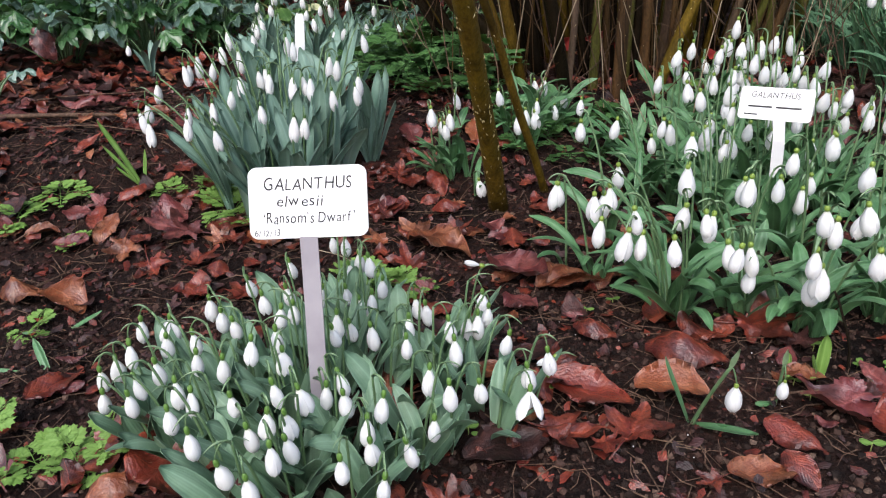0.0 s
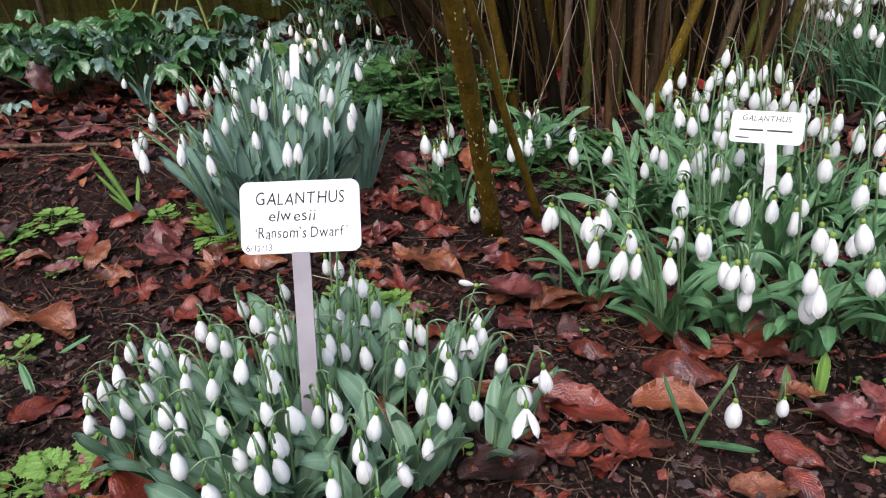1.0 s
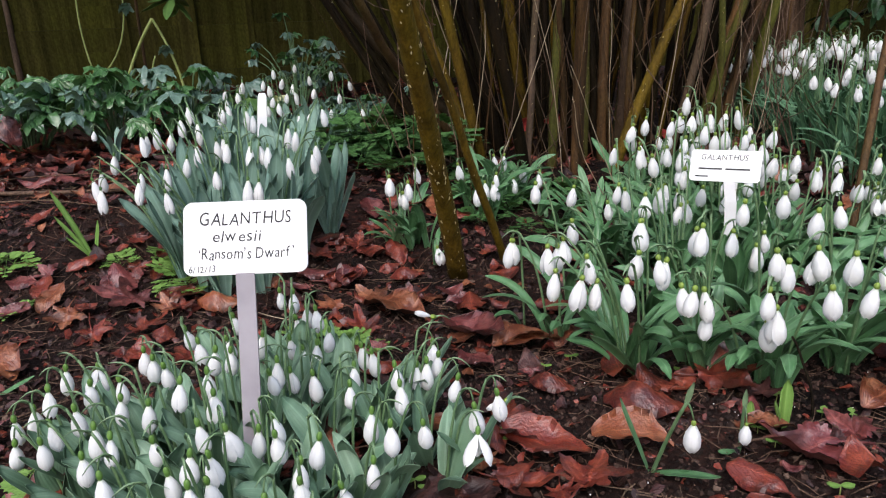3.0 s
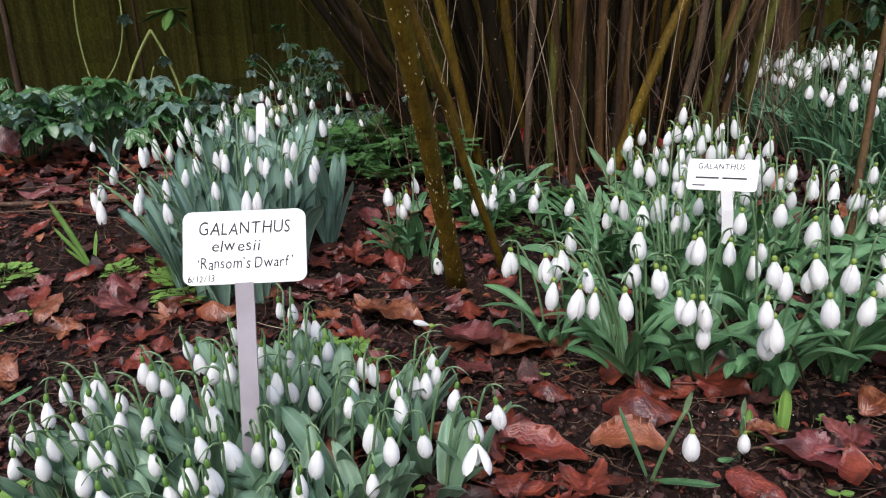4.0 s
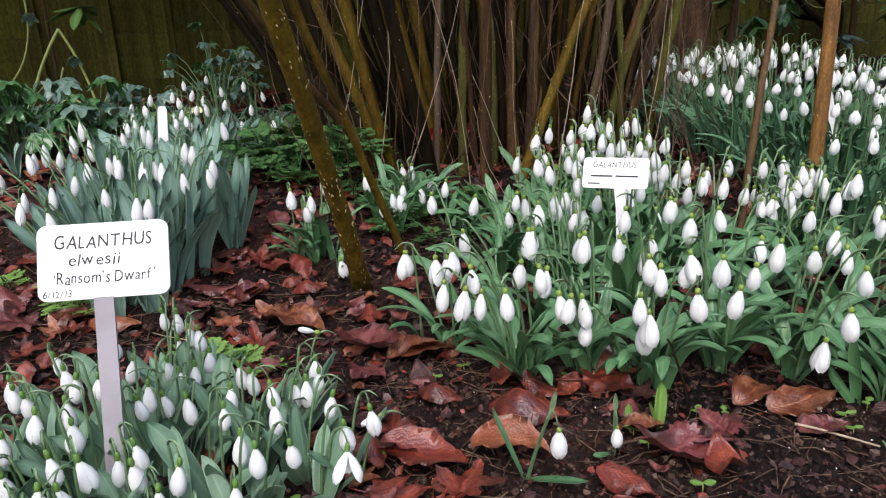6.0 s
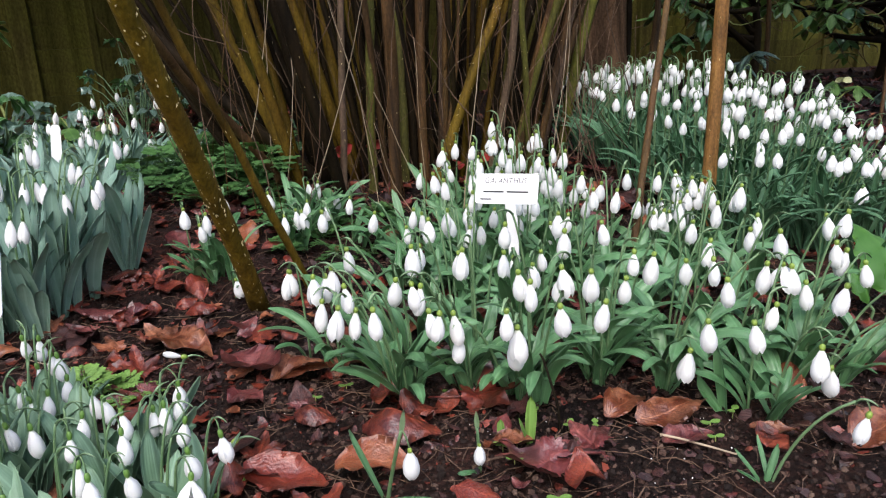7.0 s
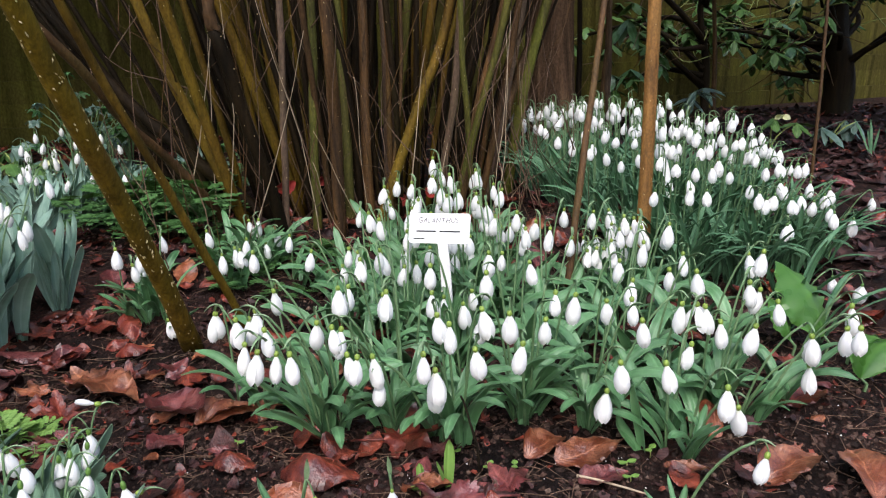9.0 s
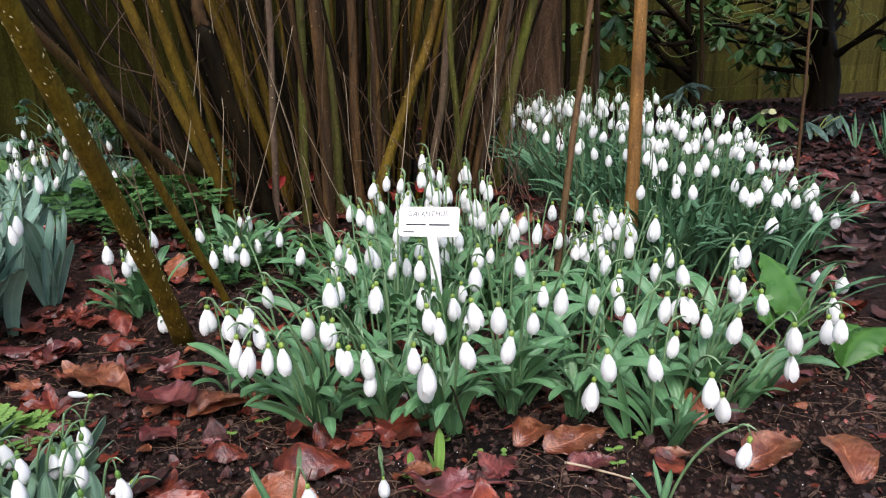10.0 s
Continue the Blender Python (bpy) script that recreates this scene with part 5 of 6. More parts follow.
for F in BACK_B:
    d = Vector((F[0] - BACK_C[0], F[1] - BACK_C[1])) * 0.16
    snowdrop(F, (F[0] - d.x, F[1] - d.y), NARROW, BACK_C, leaves=3)
for x, y, z in ((1.117, 0.919, 0.075), (1.097, 0.835, 0.086), (1.16, 1.084, 0.131)):
    snowdrop((x, y, z), (x - 0.05, y + 0.03), NARROW, (1.17, 1.5))
for F in REAR_A:
    snowdrop(F, (F[0] + rng.uniform(-0.03, 0.03), F[1] + 0.02), REAR, (-0.31, 1.9))
DRIFT = []
for i in range(20):
    a, q = rng.uniform(0, 6.28), math.sqrt(rng.random())
    x, y = -0.31 + 0.22 * q * math.cos(a), 1.95 + 0.24 * q * math.sin(a)
    snowdrop((x, y - 0.01, ground_z(x, y) + rng.uniform(0.085, 0.15)) if i < 8 else None, (x, y), REAR, (-0.31, 1.9), drift=DRIFT)
tagged(new("snowdrop_drift", combined("snowdrop_drift", DRIFT)), "drift of slender snowdrops behind the tall clump", "snowdrops", "snowdrop drifts", "stuff")
snowdrop((-0.840, 1.908, 0.182), (-0.80, 1.93), REAR, (-0.31, 1.9))


# ---- fallen leaves ----
def crumpled(v, amount, seed):
    """Creases and dents over a dead leaf of unit length."""
    out = []
    for q in v:
        d = noise.noise((q.x * 3.2 + seed, q.y * 3.2, q.z * 2.0)) * 0.10 + noise.noise((q.x * 8 + seed, q.y * 8, 3.0)) * 0.035
        d += abs(noise.noise((q.x * 5 + q.y * 6, seed * 1.7, 1.0))) * 0.05
        out.append(Vector((q.x, q.y, q.z + d * amount)))
    low = min(q.z for q in out)
    return [q - Vector((0, 0, low)) for q in out]


def ovate_leaf(length, width, curl, roll, seed, n=13, across=6):
    r = random.Random(seed)
    center, widths, sides = [], [], []
    p = Vector((-length / 2, 0, 0))
    tw, bow = r.uniform(-50, 50), r.uniform(-0.25, 0.25)
    for i in range(n):
        s = i / (n - 1)
        a = radians(curl * (s - 0.5) * 2)
        if i:
            p = p + Vector((math.cos(a), bow * (s - 0.5), math.sin(a))) * (length / (n - 1))
        center.append(p.copy())
        w = math.sin(math.pi * min(1, s * 0.94 + 0.03)) ** 0.75 * (1.1 - 0.4 * s)
        widths.append(0.5 * width * max(w, 0.02) * (1 + 0.05 * r.uniform(-1, 1)))
        t = radians(tw * (s - 0.5))
        sides.append(Vector((0, math.cos(t), math.sin(t))))
    v, f, u = blade(center, widths, sides, roll, 0.006 * length, across, 0.045, seed)
    return [q * 1.0 for q in crumpled([q / length for q in v], r.uniform(0.7, 1.6), seed)] if length == 1.0 else crumpled(v, length, seed), f, u


def maple_leaf(size, curl, seed, sides=60, rings=5):
    v, f, u = [Vector((0, 0, 0))], [], [(0.5, 0.3)]
    lobes = [(0, 1.0, 40), (58, 0.9, 36), (-58, 0.9, 36), (118, 0.6, 34), (-118, 0.6, 34)]
    for j in range(1, rings + 1):
        for k in range(sides):
            a = 360 * k / sides
            rad = 0.36
            for la, lr, lw in lobes:
                d = abs((a - la + 180) % 360 - 180)
                if d < lw:
                    rad = max(rad, lr * (1 - 0.75 * (d / lw) ** 1.0))
            rad += 0.04 * math.sin(a * 0.433) + 0.03 * math.sin(a * 0.85 + seed)
            q = j / rings * rad * size * 0.56
            x, y = q * math.cos(radians(a)), q * math.sin(radians(a))
            z = curl * size * (q / size) ** 2 * 0.9
            v.append(Vector((x, y, z)))
            u.append((0.5 + y / size, 0.5 + x / size))
    for k in range(sides):
        k2 = (k + 1) % sides
        f.append((0, 1 + k, 1 + k2))
        for j in range(rings - 1):
            f.append((1 + j * sides + k, 1 + (j + 1) * sides + k, 1 + (j + 1) * sides + k2, 1 + j * sides + k2))
    stalk = tube([Vector((-0.02 * size, 0, 0)), Vector((-0.3 * size, 0.02 * size, 0.01)), Vector((-0.55 * size, 0.09 * size, 0.004))], [size * 0.013] * 3, 5)
    v, f, u = joined([(v, f, u), stalk])
    return crumpled(v, 1.3, seed), f, u


LITTER = {}
for key, mat in (("RED", DEAD_RED), ("TAN", DEAD_TAN), ("DARK", DEAD_DARK), ("PINK", DEAD_PINK)):
    LITTER[key, "o"] = [mesh_from("fallen_leaf", *(lambda q: (q[0], q[1], mat, q[2]))(ovate_leaf(1.0, rng.uniform(0.56, 0.78), rng.uniform(-40, 45), rng.uniform(-0.45, 0.6), 11 * i + len(key)))) for i in range(6)]
    LITTER[key, "m"] = [mesh_from("fallen_leaf", *(lambda q: (q[0], q[1], mat, q[2]))(maple_leaf(1.0, rng.uniform(0.35, 0.8), 5 * i + len(key)))) for i in range(4)]
FAR_LITTER = []
for mat in (DEAD_RED, DEAD_TAN, DEAD_DARK, DEAD_PINK):
    FAR_LITTER += [mesh_from("leaf_litter", *(lambda q: (q[0], q[1], mat, q[2]))(ovate_leaf(1.0, rng.uniform(0.55, 0.75), rng.uniform(-45, 55), rng.uniform(-0.5, 0.7), 13 * i, 7, 4))) for i in range(4)]
    FAR_LITTER += [mesh_from("leaf_litter", *(lambda q: (q[0], q[1], mat, q[2]))(maple_leaf(1.0, rng.uniform(0.35, 0.8), 7 * i, 30, 2))) for i in range(2)]
LITTER_LABEL = {"RED": "wet red-brown fallen leaf on the soil", "TAN": "tan-brown curled fallen leaf on the soil", "DARK": "dark rotting fallen leaf on the soil", "PINK": "dusky maroon fallen leaf on the soil"}


def slope_pose(x, y, lift, rz, tilt, reach=0.01):
    e = 0.02
    sx, sy = (ground_z(x + e, y) - ground_z(x - e, y)) / (2 * e), (ground_z(x, y + e) - ground_z(x, y - e)) / (2 * e)
    top = max(surface_z(x + i * reach, y + j * reach) for i in (-1, 0, 1) for j in (-1, 0, 1))
    return Matrix.Translation((x, y, lerp(top, surface_z(x, y), 0.35) + lift)) @ Euler((math.atan(sy) + radians(rng.uniform(-tilt, tilt)), -math.atan(sx) + radians(rng.uniform(-tilt, tilt)), 0)).to_matrix().to_4x4() @ Matrix.Rotation(radians(rz), 4, "Z")


def fallen_leaf(x, y, size, rz, shape, tone, lift=0.002, tilt=9):
    me = rng.choice(LITTER[tone, shape])
    ob = tagged(new("fallen_leaf", me), LITTER_LABEL[tone], "fallen leaf", "fallen leaves")
    ob.matrix_basis = slope_pose(x, y, lift, rz, tilt, size * 0.25) @ Matrix.Diagonal((size, size, size * rng.uniform(0.8, 1.2), 1))
    return ob


for row in ((-0.02, 0.995, 0.114, -38, "o", "TAN"), (-0.118, 1.132, 0.063, 20, "o", "RED"), (-0.435, 1.054, 0.116, 190, "m", "PINK"), (-0.364, 1.071, 0.084, 5, "o", "RED"),
            (-0.295, 1.047, 0.081, 0, "o", "TAN"), (0.088, 0.888, 0.115, -50, "o", "PINK"), (0.168, 0.863, 0.085, 15, "o", "TAN"), (0.267, 0.677, 0.100, -25, "o", "RED"),
            (0.142, 0.604, 0.100, -35, "o", "RED"), (0.23, 0.604, 0.085, -10, "o", "TAN"), (0.169, 0.535, 0.085, 60, "m", "RED"), (0.047, 0.526, 0.085, 15, "o", "DARK"),
            (0.365, 0.739, 0.110, 0, "m", "RED"), (0.399, 0.581, 0.115, 195, "m", "PINK"), (0.32, 0.527, 0.06, -40, "o", "RED"), (0.087, 0.613, 0.06, -70, "o", "RED")):
    fallen_leaf(*row, lift=0.004)
for row in ((0.271, 0.479, 0.07, 5, "o", "TAN"), (-0.46, 0.661, 0.072, 60, "o", "RED"), (-0.258, 0.50, 0.10, -10, "o", "RED"), (-0.311, 0.49, 0.067, 40, "o", "TAN"),
            (-0.542, 0.856, 0.091, -35, "o", "TAN"), (-0.613, 0.879, 0.081, -20, "o", "TAN"), (0.229, 0.894, 0.053, 40, "o", "TAN"), (0.525, 0.678, 0.068, 30, "o", "TAN"),
            (0.569, 0.648, 0.09, 5, "o", "TAN"), (0.826, 0.526, 0.088, 65, "o", "TAN"), (0.657, 0.586, 0.055, -20, "o", "TAN"), (0.894, 0.702, 0.083, 0, "o", "RED")):
    fallen_leaf(*row, lift=0.005)
for row in ((0.15, 0.874, 0.078, 20, "o", "TAN"), (0.209, 0.874, 0.052, 60, "o", "TAN"), (-0.128, 1.118, 0.077, 20, "m", "RED"), (-0.055, 1.041, 0.093, 130, "m", "TAN"),
            (-0.166, 1.139, 0.079, 0, "o", "PINK"), (0.172, 0.73, 0.061, -30, "o", "RED"), (0.459, 0.613, 0.08, 100, "m", "PINK"), (0.565, 0.603, 0.064, 10, "o", "PINK"),
            (0.762, 0.557, 0.084, 10, "o", "TAN"), (-0.003, 1.136, 0.065, 0, "o", "RED")):
    fallen_leaf(*row, lift=0.003)
# a reddish leaf caught upright in the dark foliage
up_leaf = fallen_leaf(-1.09, 1.98, 0.10, 20, "o", "PINK")
up_leaf.matrix_basis = pose(-1.08, 1.95, 0.20, 70, 65, 10) @ Matrix.Diagonal((0.10, 0.10, 0.10, 1))


def litter_density(x, y):
    d = 0.75 if x < 0.12 else 0.35
    if y > 1.0:
        d = 0.95
    if x > 0.9:
        d = 0.9 if y > 1.1 else 0.3
    if x > 0.48 and y < 0.68:
        d = 0.1
    if -0.75 < x < -0.4 and 0.75 < y < 1.0:
        d = 0.25
    return d


count = 0
while count < 262:
    x, y = rng.uniform(-1.0, 1.0), rng.uniform(0.42, 1.75)
    if rng.random() > litter_density(x, y):
        continue
    tone = rng.choices(("RED", "TAN", "DARK", "PINK"), (7, 1.8, 2.2, 3.2))[0]
    fallen_leaf(x, y, rng.uniform(0.035, 0.085), rng.uniform(0, 360), "m" if rng.random() < 0.3 else "o", tone, rng.uniform(0.0, 0.008), 14)
    count += 1


def joined_mesh_copies(meshes, mats, places):
    """Many placed copies of small meshes as one mesh, by material."""
    sources = []
    for me in meshes:
        co = np.array([v.co[:] for v in me.vertices])
        fc = [tuple(p.vertices) for p in me.polygons]
        lay = me.uv_layers.active.data
        uv = {}
        for p in me.polygons:
            for li in p.loop_indices:
                uv[me.loops[li].vertex_index] = tuple(lay[li].uv)
        sources.append((co, fc, [uv.get(i, (0, 0)) for i in range(len(co))], mats.index(me.materials[0].name)))
    verts, faces, uvs, slots = [], [], [], []
    for k, m in places:
        co, fc, uv, slot = sources[k]
        a = np.array(m)
        o = len(verts)
        verts += [tuple(q) for q in co @ a[:3, :3].T + a[:3, 3]]
        faces += [tuple(i + o for i in q) for q in fc]
        uvs += uv
        slots += [slot] * len(fc)
    return verts, faces, uvs, slots


def far_litter():
    tones = ("RED", "TAN", "DARK", "PINK")
    mats = [LITTER[t, "o"][0].materials[0].name for t in tones]
    meshes = FAR_LITTER
    places = []
    while len(places) < 6600:
        if len(places) > 6100:
            x, y = rng.uniform(-0.5, 1.3), rng.uniform(1.9, 4.5)
            size = rng.uniform(0.03, 0.08)
        elif len(places) > 5400:
            x, y = rng.gauss(0.2, 1.1), rng.gauss(0.5, 0.7)
            size = rng.uniform(0.03, 0.07)
            if -0.8 < x < 1.1 and y > 0.3:
                continue
        elif len(places) > 4200:
            x, y = rng.uniform(1.15, 2.9), rng.uniform(0.9, 3.0)
            size = rng.uniform(0.03, 0.075)
        elif len(places) < 700:
            x, y = rng.uniform(-1.3, 1.2), rng.uniform(0.4, 1.9)
            size = rng.uniform(0.016, 0.06)
        else:
            x, y = rng.choice((rng.uniform(-1.9, -0.4), rng.uniform(1.2, 4.6))), rng.uniform(1.2, 4.6)
            if -0.9 < x < 1.0 and y < 1.75:
                continue
            size = rng.uniform(0.035, 0.085)
        if rng.random() > litter_density(x, y):
            continue
        # from x 1.2 on mostly dark leaves, their colour standing in for evergreen shade
        t = rng.choices((0, 1, 2, 3), (6, 1.6, 2.6, 2) if x < 1.2 else (0.9, 0.15, 8, 1))[0]
        places.append((t * 6 + rng.randrange(6), slope_pose(x, y, rng.uniform(0.0, 0.008), rng.uniform(0, 360), 16, size * 0.25) @ Matrix.Diagonal((size, size, size, 1))))
    v, f, u, slots = joined_mesh_copies(meshes, mats, places)
    me = mesh_from("leaf_litter", v, f, DEAD_RED, u)
    me.materials.clear()
    for t, make in zip(tones, ISLAND_MATS):
        me.materials.append(make)
    me.polygons.foreach_set("material_index", slots)
    tagged(new("leaf_litter", me), "red-brown leaf litter and leaf scraps over the bed, darkened for shade at the right", "leaf litter", kind="stuff")


ISLAND_MATS = []
for m in (DEAD_RED, DEAD_TAN, DEAD_DARK, DEAD_PINK):
    c = m.copy()
    c.name = m.name + "_scraps"
    nt = c.node_tree
    for n in list(nt.nodes):
        if n.bl_idname == "ShaderNodeObjectInfo":
            g = nt.nodes.new("ShaderNodeNewGeometry")
            for link in list(n.outputs["Random"].links):
                nt.links.new(g.outputs["Random Per Island"], link.to_socket)
        if n.bl_idname == "ShaderNodeTexNoise":
            n.inputs["Scale"].default_value *= 14
        if n.bl_idname == "ShaderNodeMath" and abs(n.inputs[1].default_value - 0.09) < 1e-4:
            n.inputs[1].default_value = 0.0
    ISLAND_MATS.append(c)
far_litter()


def soil_crumbs():
    pieces = []
    for _ in range(9500):
        x, y = rng.uniform(-0.9, 1.1), rng.uniform(0.4, 1.35)
        s = 0.0014 + 0.0052 * rng.random() ** 2.5
        v, f, u = egg(1, 0.75, 3, 5)
        m = pose(x, y, surface_z(x, y) + 0.001, rng.uniform(0, 180), rng.uniform(0, 180), 0) @ Matrix.Diagonal((s, s * rng.uniform(0.6, 1.1), s, 1))
        pieces.append(([m @ (Vector(q) * rng.uniform(0.75, 1.2)) for q in v], f, u))
    for _ in range(11000):
        x, y = rng.uniform(-0.6, 1.1), rng.uniform(0.41, 0.86)
        s = 0.0010 + 0.0042 * rng.random() ** 2
        v, f, u = egg(1, 0.75, 3, 4)
        m = pose(x, y, surface_z(x, y) + 0.0005, rng.uniform(0, 180), rng.uniform(0, 180), 0) @ Matrix.Diagonal((s, s * rng.uniform(0.6, 1.1), s, 1))
        pieces.append(([m @ (Vector(q) * rng.uniform(0.7, 1.25)) for q in v], f, u))
    v, f, u = joined(pieces)
    tagged(new("soil_crumbs", mesh_from("soil_crumbs", v, f, CRUMB, u, False)), "crumbs and clods of dark soil", "soil", kind="stuff")
    pieces = []
    for _ in range(4600):
        x, y = rng.uniform(-1.1, 1.2), rng.uniform(0.4, 1.7)
        L, a = rng.uniform(0.012, 0.06), rng.uniform(0, 6.28)
        d = Vector((math.cos(a), math.sin(a), 0)) * L
        p0 = Vector((x, y, 0))
        pts = [p0, p0 + d * 0.5 + Vector((rng.uniform(-0.1, 0.1) * L, rng.uniform(-0.1, 0.1) * L, 0)), p0 + d]
        for q in pts:
            q.z = surface_z(q.x, q.y) + 0.002 + rng.uniform(0, 0.005)
        r = rng.uniform(0.00035, 0.0008)
        pieces.append(tube(pts, [r, r, r * 0.5], 4))
    v, f, u = joined(pieces)
    tagged(new("plant_debris", mesh_from("plant_debris", v, f, TWIG, u, False)), "fine dry stalks and needles strewn on the soil", "plant debris", kind="stuff")


soil_crumbs()


def leaf_scraps():
    """Broken bits of rotted leaf and bark, some millimetres across."""
    for mat, label, count, seed in ((ISLAND_MATS[0], "small red-brown scraps of broken leaf", 6000, 3), (ISLAND_MATS[2], "small dark scraps of rotted leaf and bark", 8000, 4)):
        r = random.Random(seed)
        pieces = []
        while len(pieces) < count:
            x, y = r.uniform(-1.1, 1.3), r.uniform(0.42, 1.75)
            if noise.noise((x * 3, y * 3, seed)) < r.uniform(-0.5, 0.3) - 0.15 or (seed == 3 and x > 0.48 and y < 0.68 and r.random() < 0.75):
                continue
            s = 0.0022 + 0.0085 * r.random() ** 2
            m = Matrix.Translation((x, y, surface_z(x, y) + 0.0015 + 0.3 * s * r.random())) @ Euler((r.uniform(-0.6, 0.6), r.uniform(-0.6, 0.6), r.uniform(0, 6.28))).to_matrix().to_4x4()
            n = 6
            ring = [Vector((s * math.cos(k * 6.283 / n) * r.uniform(0.6, 1.3), 0.6 * s * math.sin(k * 6.283 / n) * r.uniform(0.5, 1.4), s * r.uniform(-0.2, 0.25))) for k in range(n)]
            pieces.append(([m @ Vector((0, 0, s * 0.12))] + [m @ q for q in ring], [(0, 1 + k, 1 + (k + 1) % n) for k in range(n)], [(0.3, 0.5)] + [(0.3 + 0.2 * math.cos(k), 0.5 + 0.2 * math.sin(k)) for k in range(n)]))
        v, f, u = joined(pieces)
        tagged(new("leaf_scraps", mesh_from("leaf_scraps", v, f, mat, u)), label, "leaf litter", kind="stuff")


leaf_scraps()


def grit():
    pieces = []
    for _ in range(150):
        x, y = rng.uniform(0.1, 1.0), rng.uniform(0.45, 0.8)
        s = rng.uniform(0.0005, 0.0011)
        v, f, u = egg(1, 0.8, 3, 5)
        m = pose(x, y, surface_z(x, y) + 0.002, rng.uniform(0, 180), rng.uniform(0, 180), 0) @ Matrix.Scale(s, 4)
        pieces.append(([m @ Vector(q) for q in v], f, u))
    v, f, u = joined(pieces)
    tagged(new("grit", mesh_from("grit", v, f, STAKE_WHITE, u, False)), "pale grit specks in the soil", "grit", kind="stuff")


grit()


def stick(points, r, mat, label):
    base = Vector(points[0])
    me, _, _ = woody([Vector(p) - base for p in points], r, r * 0.6, mat, 7, "stick", wobble=r, n=10)
    thing("stick", base.x, base.y, base.z, label, "stick", "fallen sticks", data=me)


def flat_stick(x, y, a, L, r, mat, label, lift=0.006):
    d = Vector((math.cos(radians(a)), math.sin(radians(a)), 0)) * L
    pts = []
    for s in (0, 0.35, 0.7, 1):
        p = Vector((x, y, 0)) + d * s
        pts.append((p.x, p.y + 0.012 * math.sin(s * 5) * L / 0.3, ground_z(p.x, p.y) + lift + r))
    stick(pts, r, mat, label)


stick([(0.44, 0.655, -0.01), (0.438, 0.67, 0.035), (0.43, 0.70, 0.075)], 0.002, BARK_DARK_SHADED, "short dark twig standing in the soil")
flat_stick(-1.15, 1.50, -2, 0.55, 0.0065, TWIG, "fallen grey-brown stick on the leaf litter")
flat_stick(-0.95, 1.62, 12, 0.30, 0.0016, TWIG, "bleached thin stalk on the leaf litter", 0.02)
flat_stick(-0.80, 1.36, -8, 0.28, 0.0014, TWIG, "bleached thin stalk on the leaf litter", 0.02)
for i in range(26):
    x, y = rng.uniform(-0.8, 0.95), rng.uniform(0.5, 1.2)
    flat_stick(x, y, rng.uniform(0, 360), rng.uniform(0.04, 0.13), rng.uniform(0.0008, 0.0017), rng.choice((TWIG, TWIG, STRAW)), "thin dry twig on the soil", 0.008)


# ---- small green plants ----
def frond(length, seed):
    """A ferny leaf: a stalk with side branches of small lobed leaflets."""
    r = random.Random(seed)
    out = []
    rach = bezier((0, 0, 0), (length * 0.45, 0, length * 0.42), (length, 0, length * 0.18), 10)
    out.append(tube(rach, [length * 0.012] * 10, 4))

    def leaflet(at, way, size):
        """A small toothed leaflet, wider than long."""
        side = way.cross(Vector((0, 0, 1))).normalized()
        up = side.cross(way)
        vs, us = [at], [(0.5, 0.0)]
        for k in range(13):
            a = radians(-105 + 17.5 * k)
            rad = size * (0.62 + 0.38 * math.cos(a)) * (1.0 if k % 2 else 0.72)
            vs.append(at + way * (size * 0.15 + rad * math.cos(a)) + side * rad * math.sin(a) * 0.9 - up * 0.25 * rad * abs(math.sin(a)))
            us.append((k / 12, 1.0))
        out.append((vs, [(0, k, k + 1) for k in range(1, 13)], us))

    for i in (4, 6, 8):
        p = rach[i]
        reach = length * (0.40, 0.30, 0.18)[i // 2 - 2]
        for sg in (-1, 1):
            d = Vector((0.6, sg, r.uniform(-0.05, 0.2))).normalized()
            out.append(tube([p, p + d * reach * 0.5, p + d * reach], [length * 0.007] * 3, 4))
            leaflet(p + d * reach * 0.9, d, reach * 0.52 + 0.003)
            for k in (0.45, 0.75):
                for w in ((d + Vector((0.9, 0, 0))).normalized(), (d - Vector((0.9, 0, 0))).normalized()):
                    leaflet(p + d * reach * k, w, reach * 0.40 + 0.0025)
    leaflet(rach[-1], Vector((1, 0, -0.2)).normalized(), length * 0.17)
    v, f, u = joined(out)
    start, first = 0, len(out[0][0])
    grown = list(range(first))
    for piece in out:
        if start:
            near = min(grown, key=lambda i: (v[i] - v[start]).length_squared)
            other = min((i for i in grown if i != near), key=lambda i: (v[i] - v[start]).length_squared)
            f.append((start, near, other))
            grown += range(start, start + len(piece[0]))
        start += len(piece[0])
    return v, f, u


FRONDS = {mat.name: [mesh_from("frond", *(lambda q: (q[0], q[1], mat, q[2]))(frond(0.06, 3 + i))) for i in range(3)] for mat in (LEAF_WEED, LEAF_HERB)}


def ferny_weed(x, y, size, count, mat=None, label="bright green ferny weed seedling on the soil", rise=0.0):
    mat = mat or LEAF_WEED
    root = thing("ferny_weed", x, y, ground_z(x, y), label, "weed", "ferny weeds")
    for i in range(count):
        k = size / 0.06 * rng.uniform(0.7, 1.15)
        part("frond", rng.choice(FRONDS[mat.name]), root, pose(rng.uniform(-0.01, 0.01), rng.uniform(-0.01, 0.01), rise * rng.random(), 0, rng.uniform(-30, 15), 360 * i / count + rng.uniform(-25, 25)) @ Matrix.Diagonal((k, k, k, 1)))


